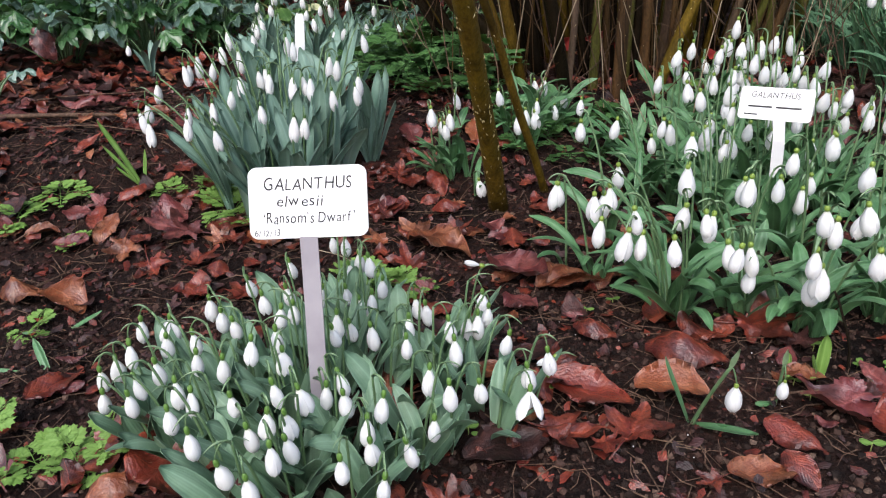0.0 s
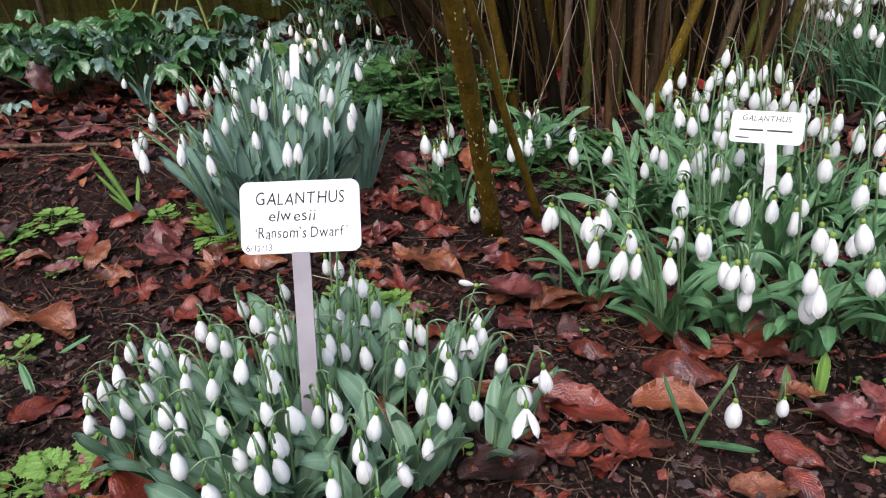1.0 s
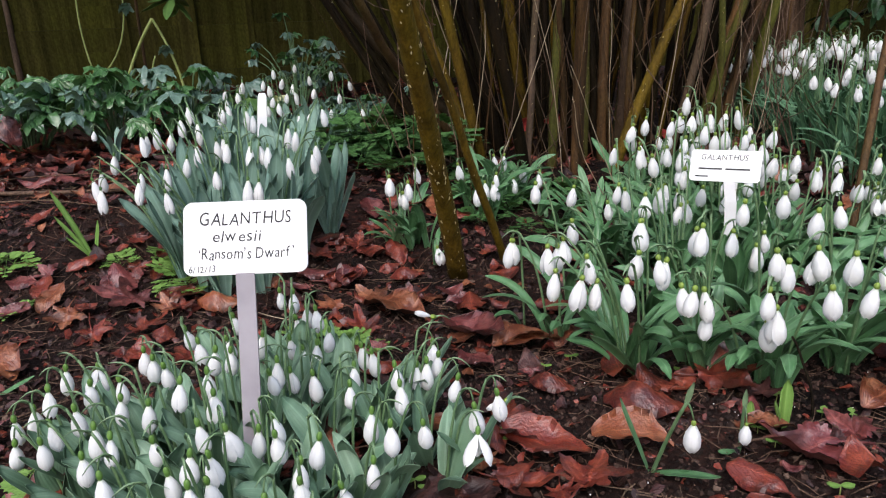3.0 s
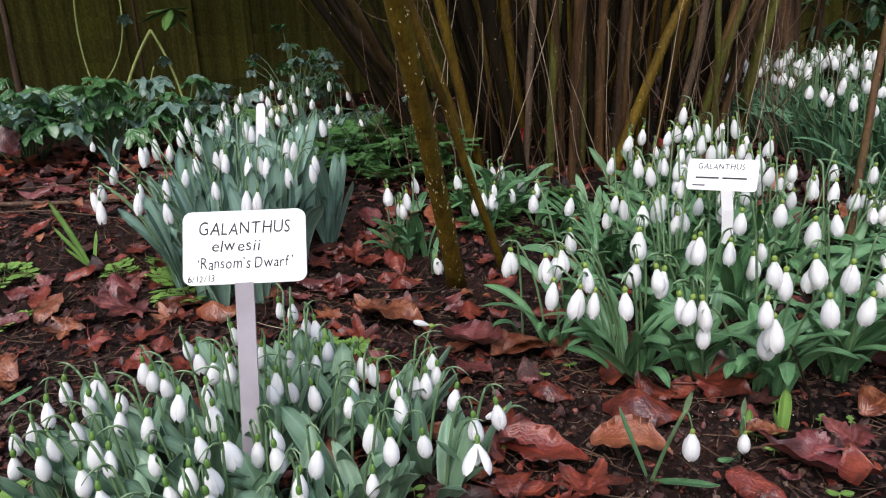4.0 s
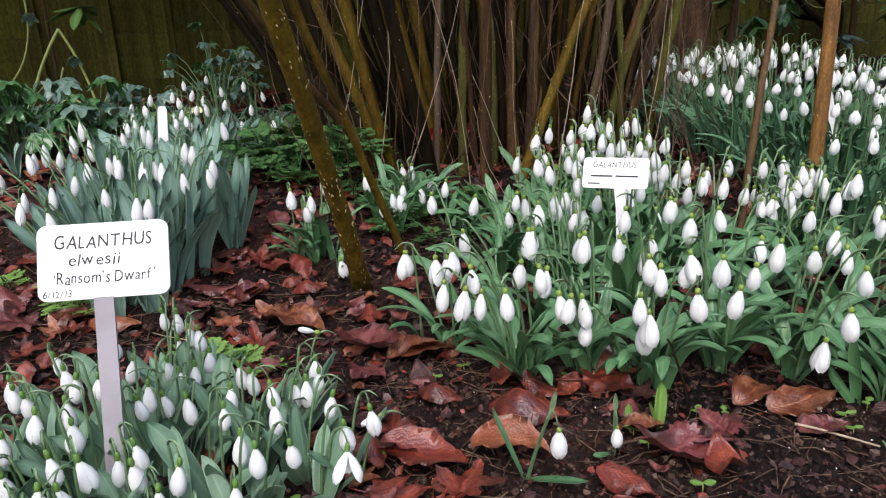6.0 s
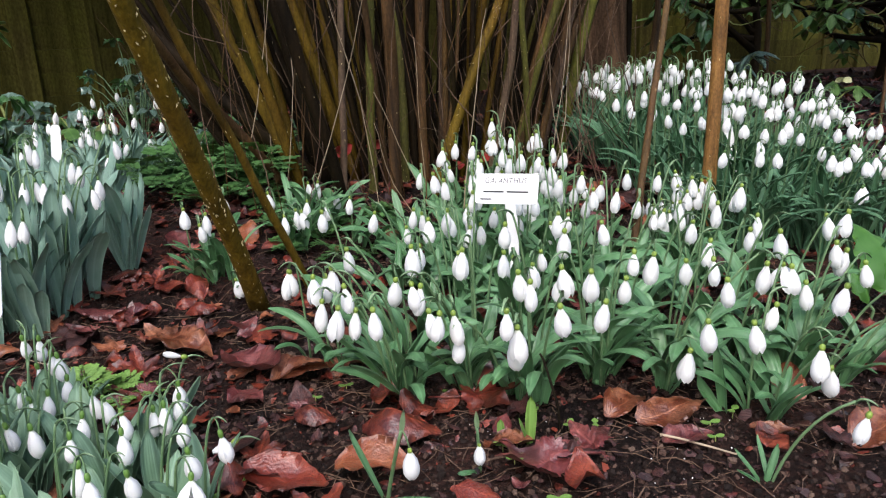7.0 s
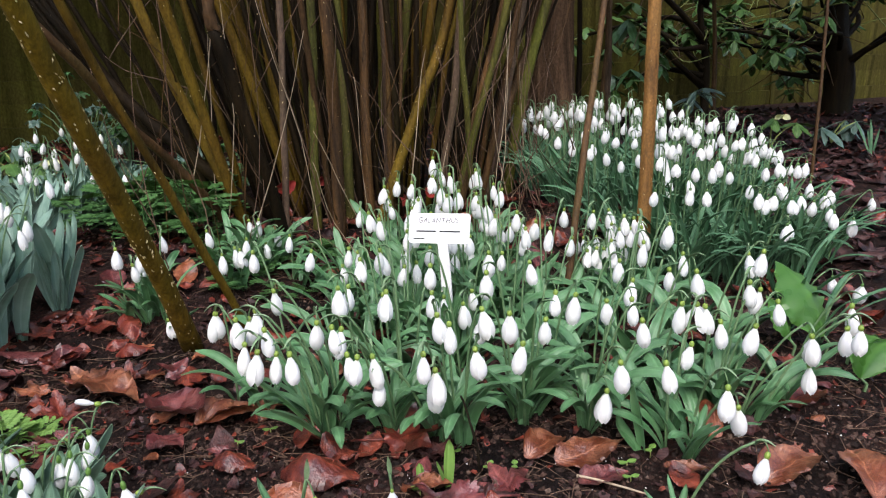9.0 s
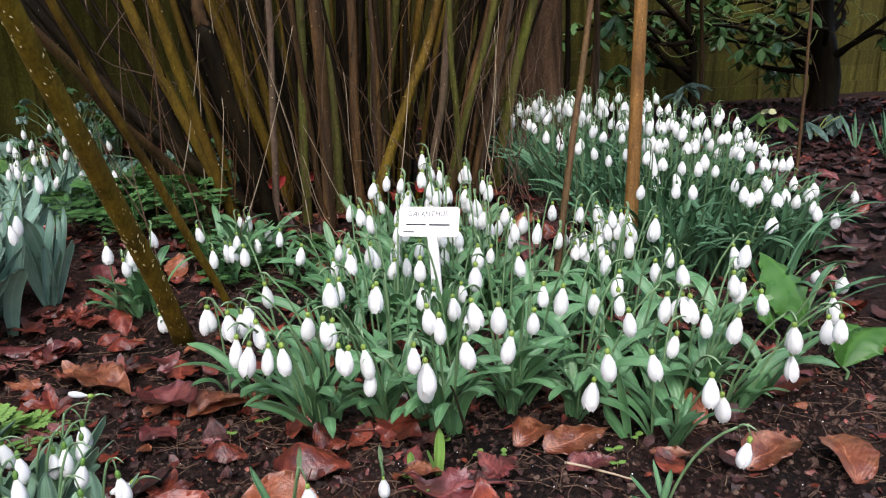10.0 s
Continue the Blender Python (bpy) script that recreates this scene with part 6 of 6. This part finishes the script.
for x, y, s, n in ((-0.342, 0.559, 0.042, 8), (-0.370, 0.530, 0.038, 7), (-0.420, 0.532, 0.036, 6), (-0.118, 0.885, 0.05, 11), (-0.085, 0.87, 0.045, 8), (-0.385, 1.125, 0.055, 9), (-0.36, 1.10, 0.045, 5),
                   (-0.42, 1.20, 0.05, 6), (-0.72, 1.08, 0.05, 6), (-0.61, 1.03, 0.032, 5), (-0.56, 0.79, 0.035, 5), (-0.49, 0.56, 0.045, 5), (-0.67, 1.15, 0.05, 6), (-0.50, 1.17, 0.04, 5)):
    ferny_weed(x, y, s, n)
for i in range(22):
    x, y = rng.uniform(-0.22, 0.10), rng.uniform(1.52, 2.0)
    ferny_weed(x, y, rng.uniform(0.06, 0.10), 9, LEAF_HERB, "green ferny herb at the foot of the shrub", 0.09)
for i in range(20):
    x, y = rng.uniform(0.10, 0.62), rng.uniform(1.30, 1.56)
    ferny_weed(x, y, rng.uniform(0.03, 0.055), 5, rng.choice((LEAF_HERB, LEAF_HERB, LEAF_WEED)), "small green herb at the foot of the shrub", 0.02)


def seedling(x, y, size):
    root = thing("seedling", x, y, ground_z(x, y), "tiny seedling with two round pale green leaves", "seedling", "seedlings")
    part("stalk", SEED_STALK, root, Matrix.Diagonal((size, size, size, 1)))
    for a in (0, 180):
        part("leaf", SEED_LEAF, root, pose(0, 0, size * 1.4, 0, 0, a + x * 900) @ Matrix.Diagonal((size, size, size, 1)))


SEED_STALK = mesh_from("stalk", *(lambda q: (q[0], q[1], PALE_STEM, q[2]))(tube([(0, 0, -0.3), (0.05, 0, 0.7), (0, 0, 1.42)], [0.09, 0.08, 0.07], 5)))
_c = [Vector((t, 0, 0.12 * t)) for t in (0.0, 0.3, 0.8, 1.2, 1.45)]
SEED_LEAF = mesh_from("leaf", *(lambda q: (q[0], q[1], LEAF_WEED, q[2]))(blade(_c, [0.08, 0.42, 0.62, 0.45, 0.08], [Vector((0, 1, 0))] * 5, 0.15, 0.08)))
for x, y in ((0.077, 0.602), (0.070, 0.585), (0.011, 0.556), (0.022, 0.549), (0.332, 0.764), (0.592, 0.595), (0.209, 0.816), (0.479, 0.653), (0.365, 0.628), (0.382, 0.633),
             (0.45, 0.66), (0.42, 0.70), (0.10, 0.62), (0.60, 0.62), (0.17, 0.79), (0.37, 0.60), (0.64, 0.64), (0.39, 0.52)):
    seedling(x, y, rng.uniform(0.0055, 0.0085))


def shoot(x, y, blades, label, mat=LEAF_WEED):
    """Upright strap shoots in a tuft: length, width, lean, yaw of each."""
    root = thing("leaf_shoot", x, y, ground_z(x, y), label, "shoot", "leafy shoots")
    for L, w, lean, yaw in blades:
        v, f, u = strap(L, w, lean, lean + 14, 0.6, 1.5, 8, 10, 0.4, 0.6)
        part("leaf", mesh_from("leaf", v, f, mat, u), root, pose(0, 0, -0.005, 0, 0, yaw))


shoot(0.398, 0.640, ((0.058, 0.013, 4, 60), (0.04, 0.008, 10, 180)), "fresh green bulb shoot pushing through the soil")
shoot(0.372, 0.655, ((0.028, 0.009, 4, 100),), "short green bulb shoot in the soil")
shoot(-0.550, 1.190, ((0.14, 0.013, 22, 165), (0.10, 0.010, 30, 175), (0.07, 0.010, 8, 60), (0.06, 0.008, 35, 190)), "yellow-green leaf shoot standing in the litter")
shoot(-0.52, 0.80, ((0.055, 0.010, 60, 20), (0.05, 0.009, 70, 200)), "green leaves lying on the soil", LEAF_BROAD)
shoot(-0.49, 0.70, ((0.075, 0.010, 75, 175), (0.06, 0.010, 50, 130)), "green leaves lying on the soil", LEAF_BROAD)
shoot(0.640, 0.655, ((0.095, 0.017, 6, 200), (0.055, 0.022, 30, 140)), "broad green leaf shoot in front of the clump", LEAF_BROAD)
shoot(0.60, 0.52, ((0.05, 0.007, 30, 160), (0.055, 0.006, 45, 200), (0.045, 0.009, 15, 20)), "thin green leaves beside a lone snowdrop", LEAF_BROAD)
for i in range(7):
    shoot(2.22 + 0.05 * i + rng.uniform(-0.02, 0.02), 1.95 + rng.uniform(-0.12, 0.12), [(rng.uniform(0.10, 0.17), 0.009, rng.uniform(2, 25), rng.uniform(0, 360)) for _ in range(5)], "tuft of upright green strap leaves", LEAF_NARROW)


def arum_leaf(x, y, z, size, rz, tilt, wide=0.30):
    """A large smooth glossy leaf on a short stalk: narrow at the stalk, broad below the middle, waved along the margin."""
    root = thing("arum", x, y, ground_z(x, y), "large glossy mid-green arum leaf beside the snowdrops", "arum", "arum leaves")
    n = 16
    c, w = [], []
    for i in range(n):
        t = i / (n - 1)
        c.append(Vector((size * t, 0.05 * size * math.sin(t * 4), 0.16 * size * math.sin(t * 2.9) - 0.10 * size * t * t)))
        w.append(size * wide * max(0.03, profile(t, ((0, 0.10), (0.12, 0.55), (0.36, 1.0), (0.62, 0.82), (0.85, 0.42), (1.0, 0.03)))))
    v, f, u = blade(c, w, [Vector((0, 1, 0))] * n, 0.30, 0.0008, 8, 0.10, rz)
    m = pose(0, 0, z, 0, tilt, rz)
    part("leaf", mesh_from("leaf", v, f, LEAF_ARUM, u), root, m)
    v, f, u = tube([(0, 0, -0.02), (0.01, 0, z * 0.6), (0, 0, z)], [0.003, 0.0025, 0.002], 6)
    part("stalk", mesh_from("stalk", v, f, SCAPE, u), root)


arum_leaf(1.045, 0.845, 0.03, 0.135, 112, -52, 0.42)
arum_leaf(0.985, 0.845, 0.03, 0.075, 110, -55)
arum_leaf(1.045, 0.80, 0.05, 0.080, -70, 12)
arum_leaf(0.985, 0.705, 0.025, 0.105, 14, -24, 0.34)


# ---- foliage and shrubs behind ----
def lobed_leaf(size, seed, lobes=7, depth=0.35):
    """A crinkled rounded leaf with lobes and teeth, its stalk end at the origin."""
    v, f, u = [Vector((0, 0, 0))], [], [(0.5, 0.0)]
    sides, rings = 48, 6
    for j in range(1, rings + 1):
        for k in range(sides):
            a = lerp(-150, 150, k / (sides - 1))
            ph = (a + 150) / 300 * lobes
            rad = (1 - depth * abs(2 * (ph % 1) - 1) ** 1.2) * (0.62 + 0.38 * math.cos(radians(a * 0.6))) + 0.055 * math.sin(k * 2.3) + 0.03 * math.sin(k * 4.7 + seed)
            q = size * 0.6 * rad * j / rings
            x, y = q * math.cos(radians(a)) + 0.15 * size * j / rings, q * math.sin(radians(a))
            z = size * (0.16 * noise.noise((x / size * 4 + seed, y / size * 4, 1)) + 0.075 * noise.noise((x / size * 13 + seed, y / size * 13, 4)) + 0.10 * math.cos(ph * 6.283) * (j / rings) ** 2) - 0.35 * size * (j / rings) ** 2 * (0.3 + 0.5 * abs(a) / 150)
            v.append(Vector((x, y, z)))
            u.append(((k / (sides - 1)) * lobes % 1, j / rings))
    for k in range(sides - 1):
        f.append((0, 1 + k, 2 + k))
        for j in range(rings - 1):
            f.append((1 + j * sides + k, 1 + (j + 1) * sides + k, 2 + (j + 1) * sides + k, 2 + j * sides + k))
    return v, f, u


LOBED = {mat.name: [mesh_from("leaf", *(lambda q: (q[0], q[1], mat, q[2]))(lobed_leaf(0.12, i * 7, 5 + i % 3, 0.3 + 0.06 * i))) for i in range(4)] for mat in (LEAF_HELLEBORE, LEAF_BLUE)}


def leafy_plant(x, y, count, spread, height, mats, label, size=1.0):
    root = thing("leafy_plant", x, y, ground_z(x, y), label, "foliage plant", "low foliage plants")
    for i in range(count):
        a, q = rng.uniform(0, 6.28), spread * math.sqrt(rng.random())
        top = Vector((q * math.cos(a), q * math.sin(a), height * rng.uniform(0.45, 1.0) * (1.1 - 0.5 * q / spread)))
        v, f, u = tube(bezier((top.x * 0.15, top.y * 0.15, -0.01), (top.x * 0.4, top.y * 0.4, top.z * 0.8), top, 5), [0.003, 0.0026, 0.0024, 0.002, 0.0018], 5)
        part("stalk", mesh_from("stalk", v, f, SCAPE, u), root)
        k = size * rng.uniform(0.55, 1.0)
        part("leaf", rng.choice(LOBED[rng.choice(mats).name]), root, Matrix.Translation(top) @ pose(0, 0, 0, rng.uniform(-25, 25), rng.uniform(-30, 30), math.degrees(a) + rng.uniform(-60, 60)) @ Matrix.Diagonal((k, k, k, 1)))


H, B = LEAF_HELLEBORE, LEAF_BLUE
leafy_plant(-1.16, 2.18, 56, 0.25, 0.29, (H, H, B), "low plant with dark glossy lobed leaves")
leafy_plant(-0.92, 2.22, 58, 0.23, 0.30, (H, H, B), "low plant with dark glossy lobed leaves")
leafy_plant(-0.72, 2.32, 40, 0.20, 0.25, (B, B, H), "low plant with blue-grey lobed leaves")
leafy_plant(-0.62, 2.45, 14, 0.16, 0.15, (B, B, H), "low plant with blue-grey lobed leaves")
leafy_plant(-1.45, 2.15, 44, 0.24, 0.27, (H, B), "low plant with dark glossy lobed leaves")
leafy_plant(-1.10, 1.68, 7, 0.10, 0.10, (H, B), "low plant with green lobed leaves", 0.7)
leafy_plant(-0.50, 3.55, 14, 0.22, 0.22, (B, H), "low plant with blue-grey leaves by the fence", 0.8)
leafy_plant(-0.40, 3.4, 10, 0.14, 0.32, (B, B), "low plant with blue-grey leaves by the fence", 0.7)
leafy_plant(-0.48, 3.0, 24, 0.20, 0.38, (B, B, H), "plant with blue-grey lobed leaves before the fence", 0.8)
leafy_plant(-0.05, 2.55, 16, 0.22, 0.16, (B, H), "low plant with blue-grey leaves behind the shrub", 0.8)
leafy_plant(0.05, 2.15, 12, 0.16, 0.14, (B, H), "low plant with blue-grey leaves behind the shrub", 0.7)


def lance_leaf(length, width, fold=0.2, droop=25):
    n = 9
    c, p = [], Vector((0, 0, 0))
    for i in range(n):
        a = radians(droop * (i / (n - 1)))
        if i:
            p = p + Vector((math.cos(a), 0, -math.sin(a))) * length / (n - 1)
        c.append(p.copy())
    w = [width / 2 * max(0.04, math.sin(math.pi * min(0.99, 0.06 + 0.92 * i / (n - 1))) ** 0.8) for i in range(n)]
    return blade(c, w, [Vector((0, 1, 0))] * n, fold, 0.0007, 4, 0.05, length * 100)


LANCE = {mat.name: [mesh_from("leaf", *(lambda q: (q[0], q[1], mat, q[2]))(lance_leaf(rng.uniform(0.09, 0.145), rng.uniform(0.033, 0.05), 0.2, rng.uniform(5, 60)))) for _ in range(5)] for mat in (LEAF_RHODO, LEAF_BLUE, LEAF_HELLEBORE)}


def whorl(root, at, count, mat, size=1.0, droop=10):
    """A ring of leaves at a shoot's end, as one part."""
    rows = []
    for i in range(count):
        k = size * rng.uniform(0.75, 1.15)
        rows.append((rng.choice(LANCE[mat.name]), pose(0, 0, 0, rng.uniform(-20, 20), droop + rng.uniform(-25, 25), 360 * i / count + rng.uniform(-25, 25)) @ Matrix.Diagonal((k, k, k, 1))))
    part("leaf_whorl", combined("leaf_whorl", rows), root, Matrix.Translation(at))


def hellebore(x, y, stalk_count, height, label, flower=False):
    root = thing("hellebore", x, y, ground_z(x, y), label, "hellebore", "hellebores")
    for i in range(stalk_count):
        a = rng.uniform(0, 6.28)
        top = Vector((0.09 * math.cos(a), 0.09 * math.sin(a), height * rng.uniform(0.7, 1.0)))
        v, f, u = tube(bezier((0, 0, -0.01), (0, 0, top.z * 0.7), top, 5), [0.003] * 5, 5)
        part("stalk", mesh_from("stalk", v, f, PALE_STEM, u), root)
        whorl(root, top, 6, LEAF_BLUE if not flower else LEAF_RHODO, 0.8, 20)
        if flower and i == 0:
            c = top + Vector((0.02, -0.03, 0.01))
            for k in range(5):
                v, f, u = blade([Vector((t * 0.03, 0, 0.010 * math.sin(t * 2.5))) for t in (0, 0.3, 0.7, 1)], [0.004, 0.012, 0.012, 0.003], [Vector((0, 1, 0))] * 4, 0.3, 0.0006, 2)
                part("petal", mesh_from("petal", v, f, CREAM, u), root, Matrix.Translation(c) @ pose(0, 0, 0, 50, 30, 72 * k))


hellebore(2.10, 3.00, 4, 0.23, "low hellebore with blue-green finger-like leaves")
hellebore(2.06, 2.34, 2, 0.15, "hellebore with a cream-green nodding flower", True)
hellebore(2.40, 2.42, 3, 0.10, "low hellebore with blue-green finger-like leaves")
hellebore(-0.52, 2.36, 3, 0.16, "hellebore with cream-green buds behind the snowdrops", True)
hellebore(-0.42, 2.24, 2, 0.14, "hellebore with cream-green buds behind the snowdrops", True)


def evergreen_shrub(x, y, label, boughs, seed, girth=0.095):
    """A dark shrub: short trunk, crooked boughs and whorls of long leaves."""
    r = random.Random(seed)
    root = thing("evergreen_shrub", x, y, ground_z(x, y), label, "shrub", "evergreen shrubs")
    me, _, _ = woody([(0, 0, -0.05), (0.03, 0.0, 0.25), (-0.02, 0.02, 0.6), (0.05, 0, 1.2)], girth, girth * 0.5, BARK_DARK_SHADED, 12, "trunk", 0.25, 0.02)
    part("trunk", me, root)
    for i in range(boughs):
        a = r.uniform(0, 6.28)
        z0 = r.uniform(0.2, 0.9)
        L = r.uniform(0.5, 1.35)
        p0 = Vector((0, 0, z0))
        p3 = Vector((math.cos(a) * L, math.sin(a) * L, z0 + r.uniform(-0.05, 0.65)))
        p1 = p0.lerp(p3, 0.35) + Vector((r.uniform(-0.1, 0.1), r.uniform(-0.1, 0.1), r.uniform(-0.05, 0.15)))
        p2 = p0.lerp(p3, 0.7) + Vector((r.uniform(-0.12, 0.12), r.uniform(-0.12, 0.12), r.uniform(-0.08, 0.1)))
        me, path, _ = woody([p0, p1, p2, p3], 0.02, 0.004, BARK_DARK_SHADED, 6, "bough", 0.2, 0.02, 12)
        bough = part("bough", me, root)
        for k in (3, 4, 6, 7, 9, 10):
            end = path[k] + Vector((r.uniform(-0.35, 0.35), r.uniform(-0.3, 0.3), r.uniform(-0.3, 0.15)))
            me, _, _ = woody([path[k], path[k].lerp(end, 0.5) + Vector((r.uniform(-0.06, 0.06), 0, r.uniform(-0.06, 0.08))), end], 0.004, 0.0015, r.choice((TWIG, BARK_BROWN, PALE_STEM)), 5, "twig", 0.1, 0.01, 8)
            part("twig", me, bough)
        for k in (5, 7, 8, 9, 10, 11):
            at = path[k] + Vector((r.uniform(-0.1, 0.1), r.uniform(-0.1, 0.1), r.uniform(-0.06, 0.1))) * (0.3 if k == 11 else 1)
            whorl(bough, at, 5, LEAF_RHODO if r.random() < 0.75 else LEAF_HELLEBORE, 1.15, 18)


evergreen_shrub(3.55, 3.75, "dark evergreen shrub with drooping long leaves", 34, 5)
evergreen_shrub(2.75, 3.9, "straggly evergreen shrub before the fence", 12, 9, 0.028)

# bare saplings before the fence
for i, (x, y, h) in enumerate(((1.75, 3.2, 1.6), (1.95, 3.5, 1.7), (1.55, 3.0, 1.8), (2.45, 3.3, 1.5), (-1.75, 3.3, 1.6), (-1.3, 3.6, 1.5), (0.0, 3.0, 1.7))):
    base = Vector(rooted(x, y))
    me, _, _ = woody([(0, 0, 0), (rng.uniform(-0.05, 0.05), 0, h * 0.4), (rng.uniform(-0.1, 0.1), 0, h)], rng.uniform(0.008, 0.02), 0.006, rng.choice((BARK_GREY, BARK_BROWN, BARK_DARK_SHADED)), 8, "sapling", wobble=0.012)
    thing("sapling", base.x, base.y, base.z, "slim bare sapling stem before the fence", "sapling", "bare saplings", data=me)


def pale_stalk_plant():
    """Arching pale stalks with a few leaves at their heads."""
    x, y = -1.22, 2.75
    root = thing("spurge_plant", x, y, ground_z(x, y), "gangling plant with pale green arching stalks and a leafy head", "foliage plant")
    stalks = ((0.0055, ((0.09, 0, 0), (0.17, 0, 0.24), (0.278, 0, 0.38))), (0.0045, ((0.37, 0, 0), (0.37, 0, 0.2), (0.278, 0, 0.38))), (0.0028, ((0.06, 0, 0.12), (-0.02, 0, 0.34), (0.04, 0, 0.62))),
              (0.0028, ((0.08, 0, 0.2), (0.22, 0, 0.33), (0.17, 0, 0.6))), (0.003, ((0.25, 0, 0), (0.22, 0, 0.14), (0.27, 0, 0.25))), (0.003, ((0.21, 0, 0.1), (0.3, 0.0, 0.2), (0.35, 0, 0.04))))
    for r, pts in stalks:
        v, f, u = tube(bezier(*pts, 12), [r] * 12, 7)
        part("stalk", mesh_from("stalk", v, f, PALE_STEM, u), root)
    whorl(root, Vector((0.36, 0, 0.45)), 8, LEAF_RHODO, 1.25, 10)
    for at in ((0.21, -0.02, 0.43), (0.33, -0.02, 0.28)):
        part("leaf", LOBED[LEAF_BLUE.name][0], root, Matrix.Translation(at) @ pose(0, 0, 0, 40, 20, 200) @ Matrix.Scale(0.5, 4))


pale_stalk_plant()
for pts, r in ((((-1.62, 2.9, 0.1), (-1.68, 2.9, 0.35), (-1.8, 2.9, 0.9)), 0.006), (((-1.75, 2.2, 0.08), (-1.7, 2.2, 0.3), (-1.72, 2.2, 0.7)), 0.004), (((-1.32, 2.05, 0.08), (-1.36, 2.05, 0.25), (-1.30, 2.05, 0.33)), 0.003)):
    stick(pts, r, rng.choice((BARK_BROWN, STRAW)), "dry upright stalk among the foliage")
# crimson leaves caught deep in the thicket
for x, y, z, s in ((0.52, 1.62, 0.15, 0.05), (0.40, 1.75, 0.17, 0.05), (0.60, 1.66, 0.16, 0.045), (0.34, 1.70, 0.2, 0.05), (0.25, 1.62, 0.2, 0.06)):
    v, f, u = ovate_leaf(s, s * 0.6, 25, 0.4, int(x * 100))
    ob = thing("fallen_leaf", x, y, ground_z(x, y) + 0.01, "crimson dead leaf caught between the stems", "fallen leaf", "fallen leaves", data=mesh_from("fallen_leaf", v, f, RED_LEAF, u))
    ob.matrix_basis = pose(x, y, z, 60, 20, rng.uniform(0, 180))
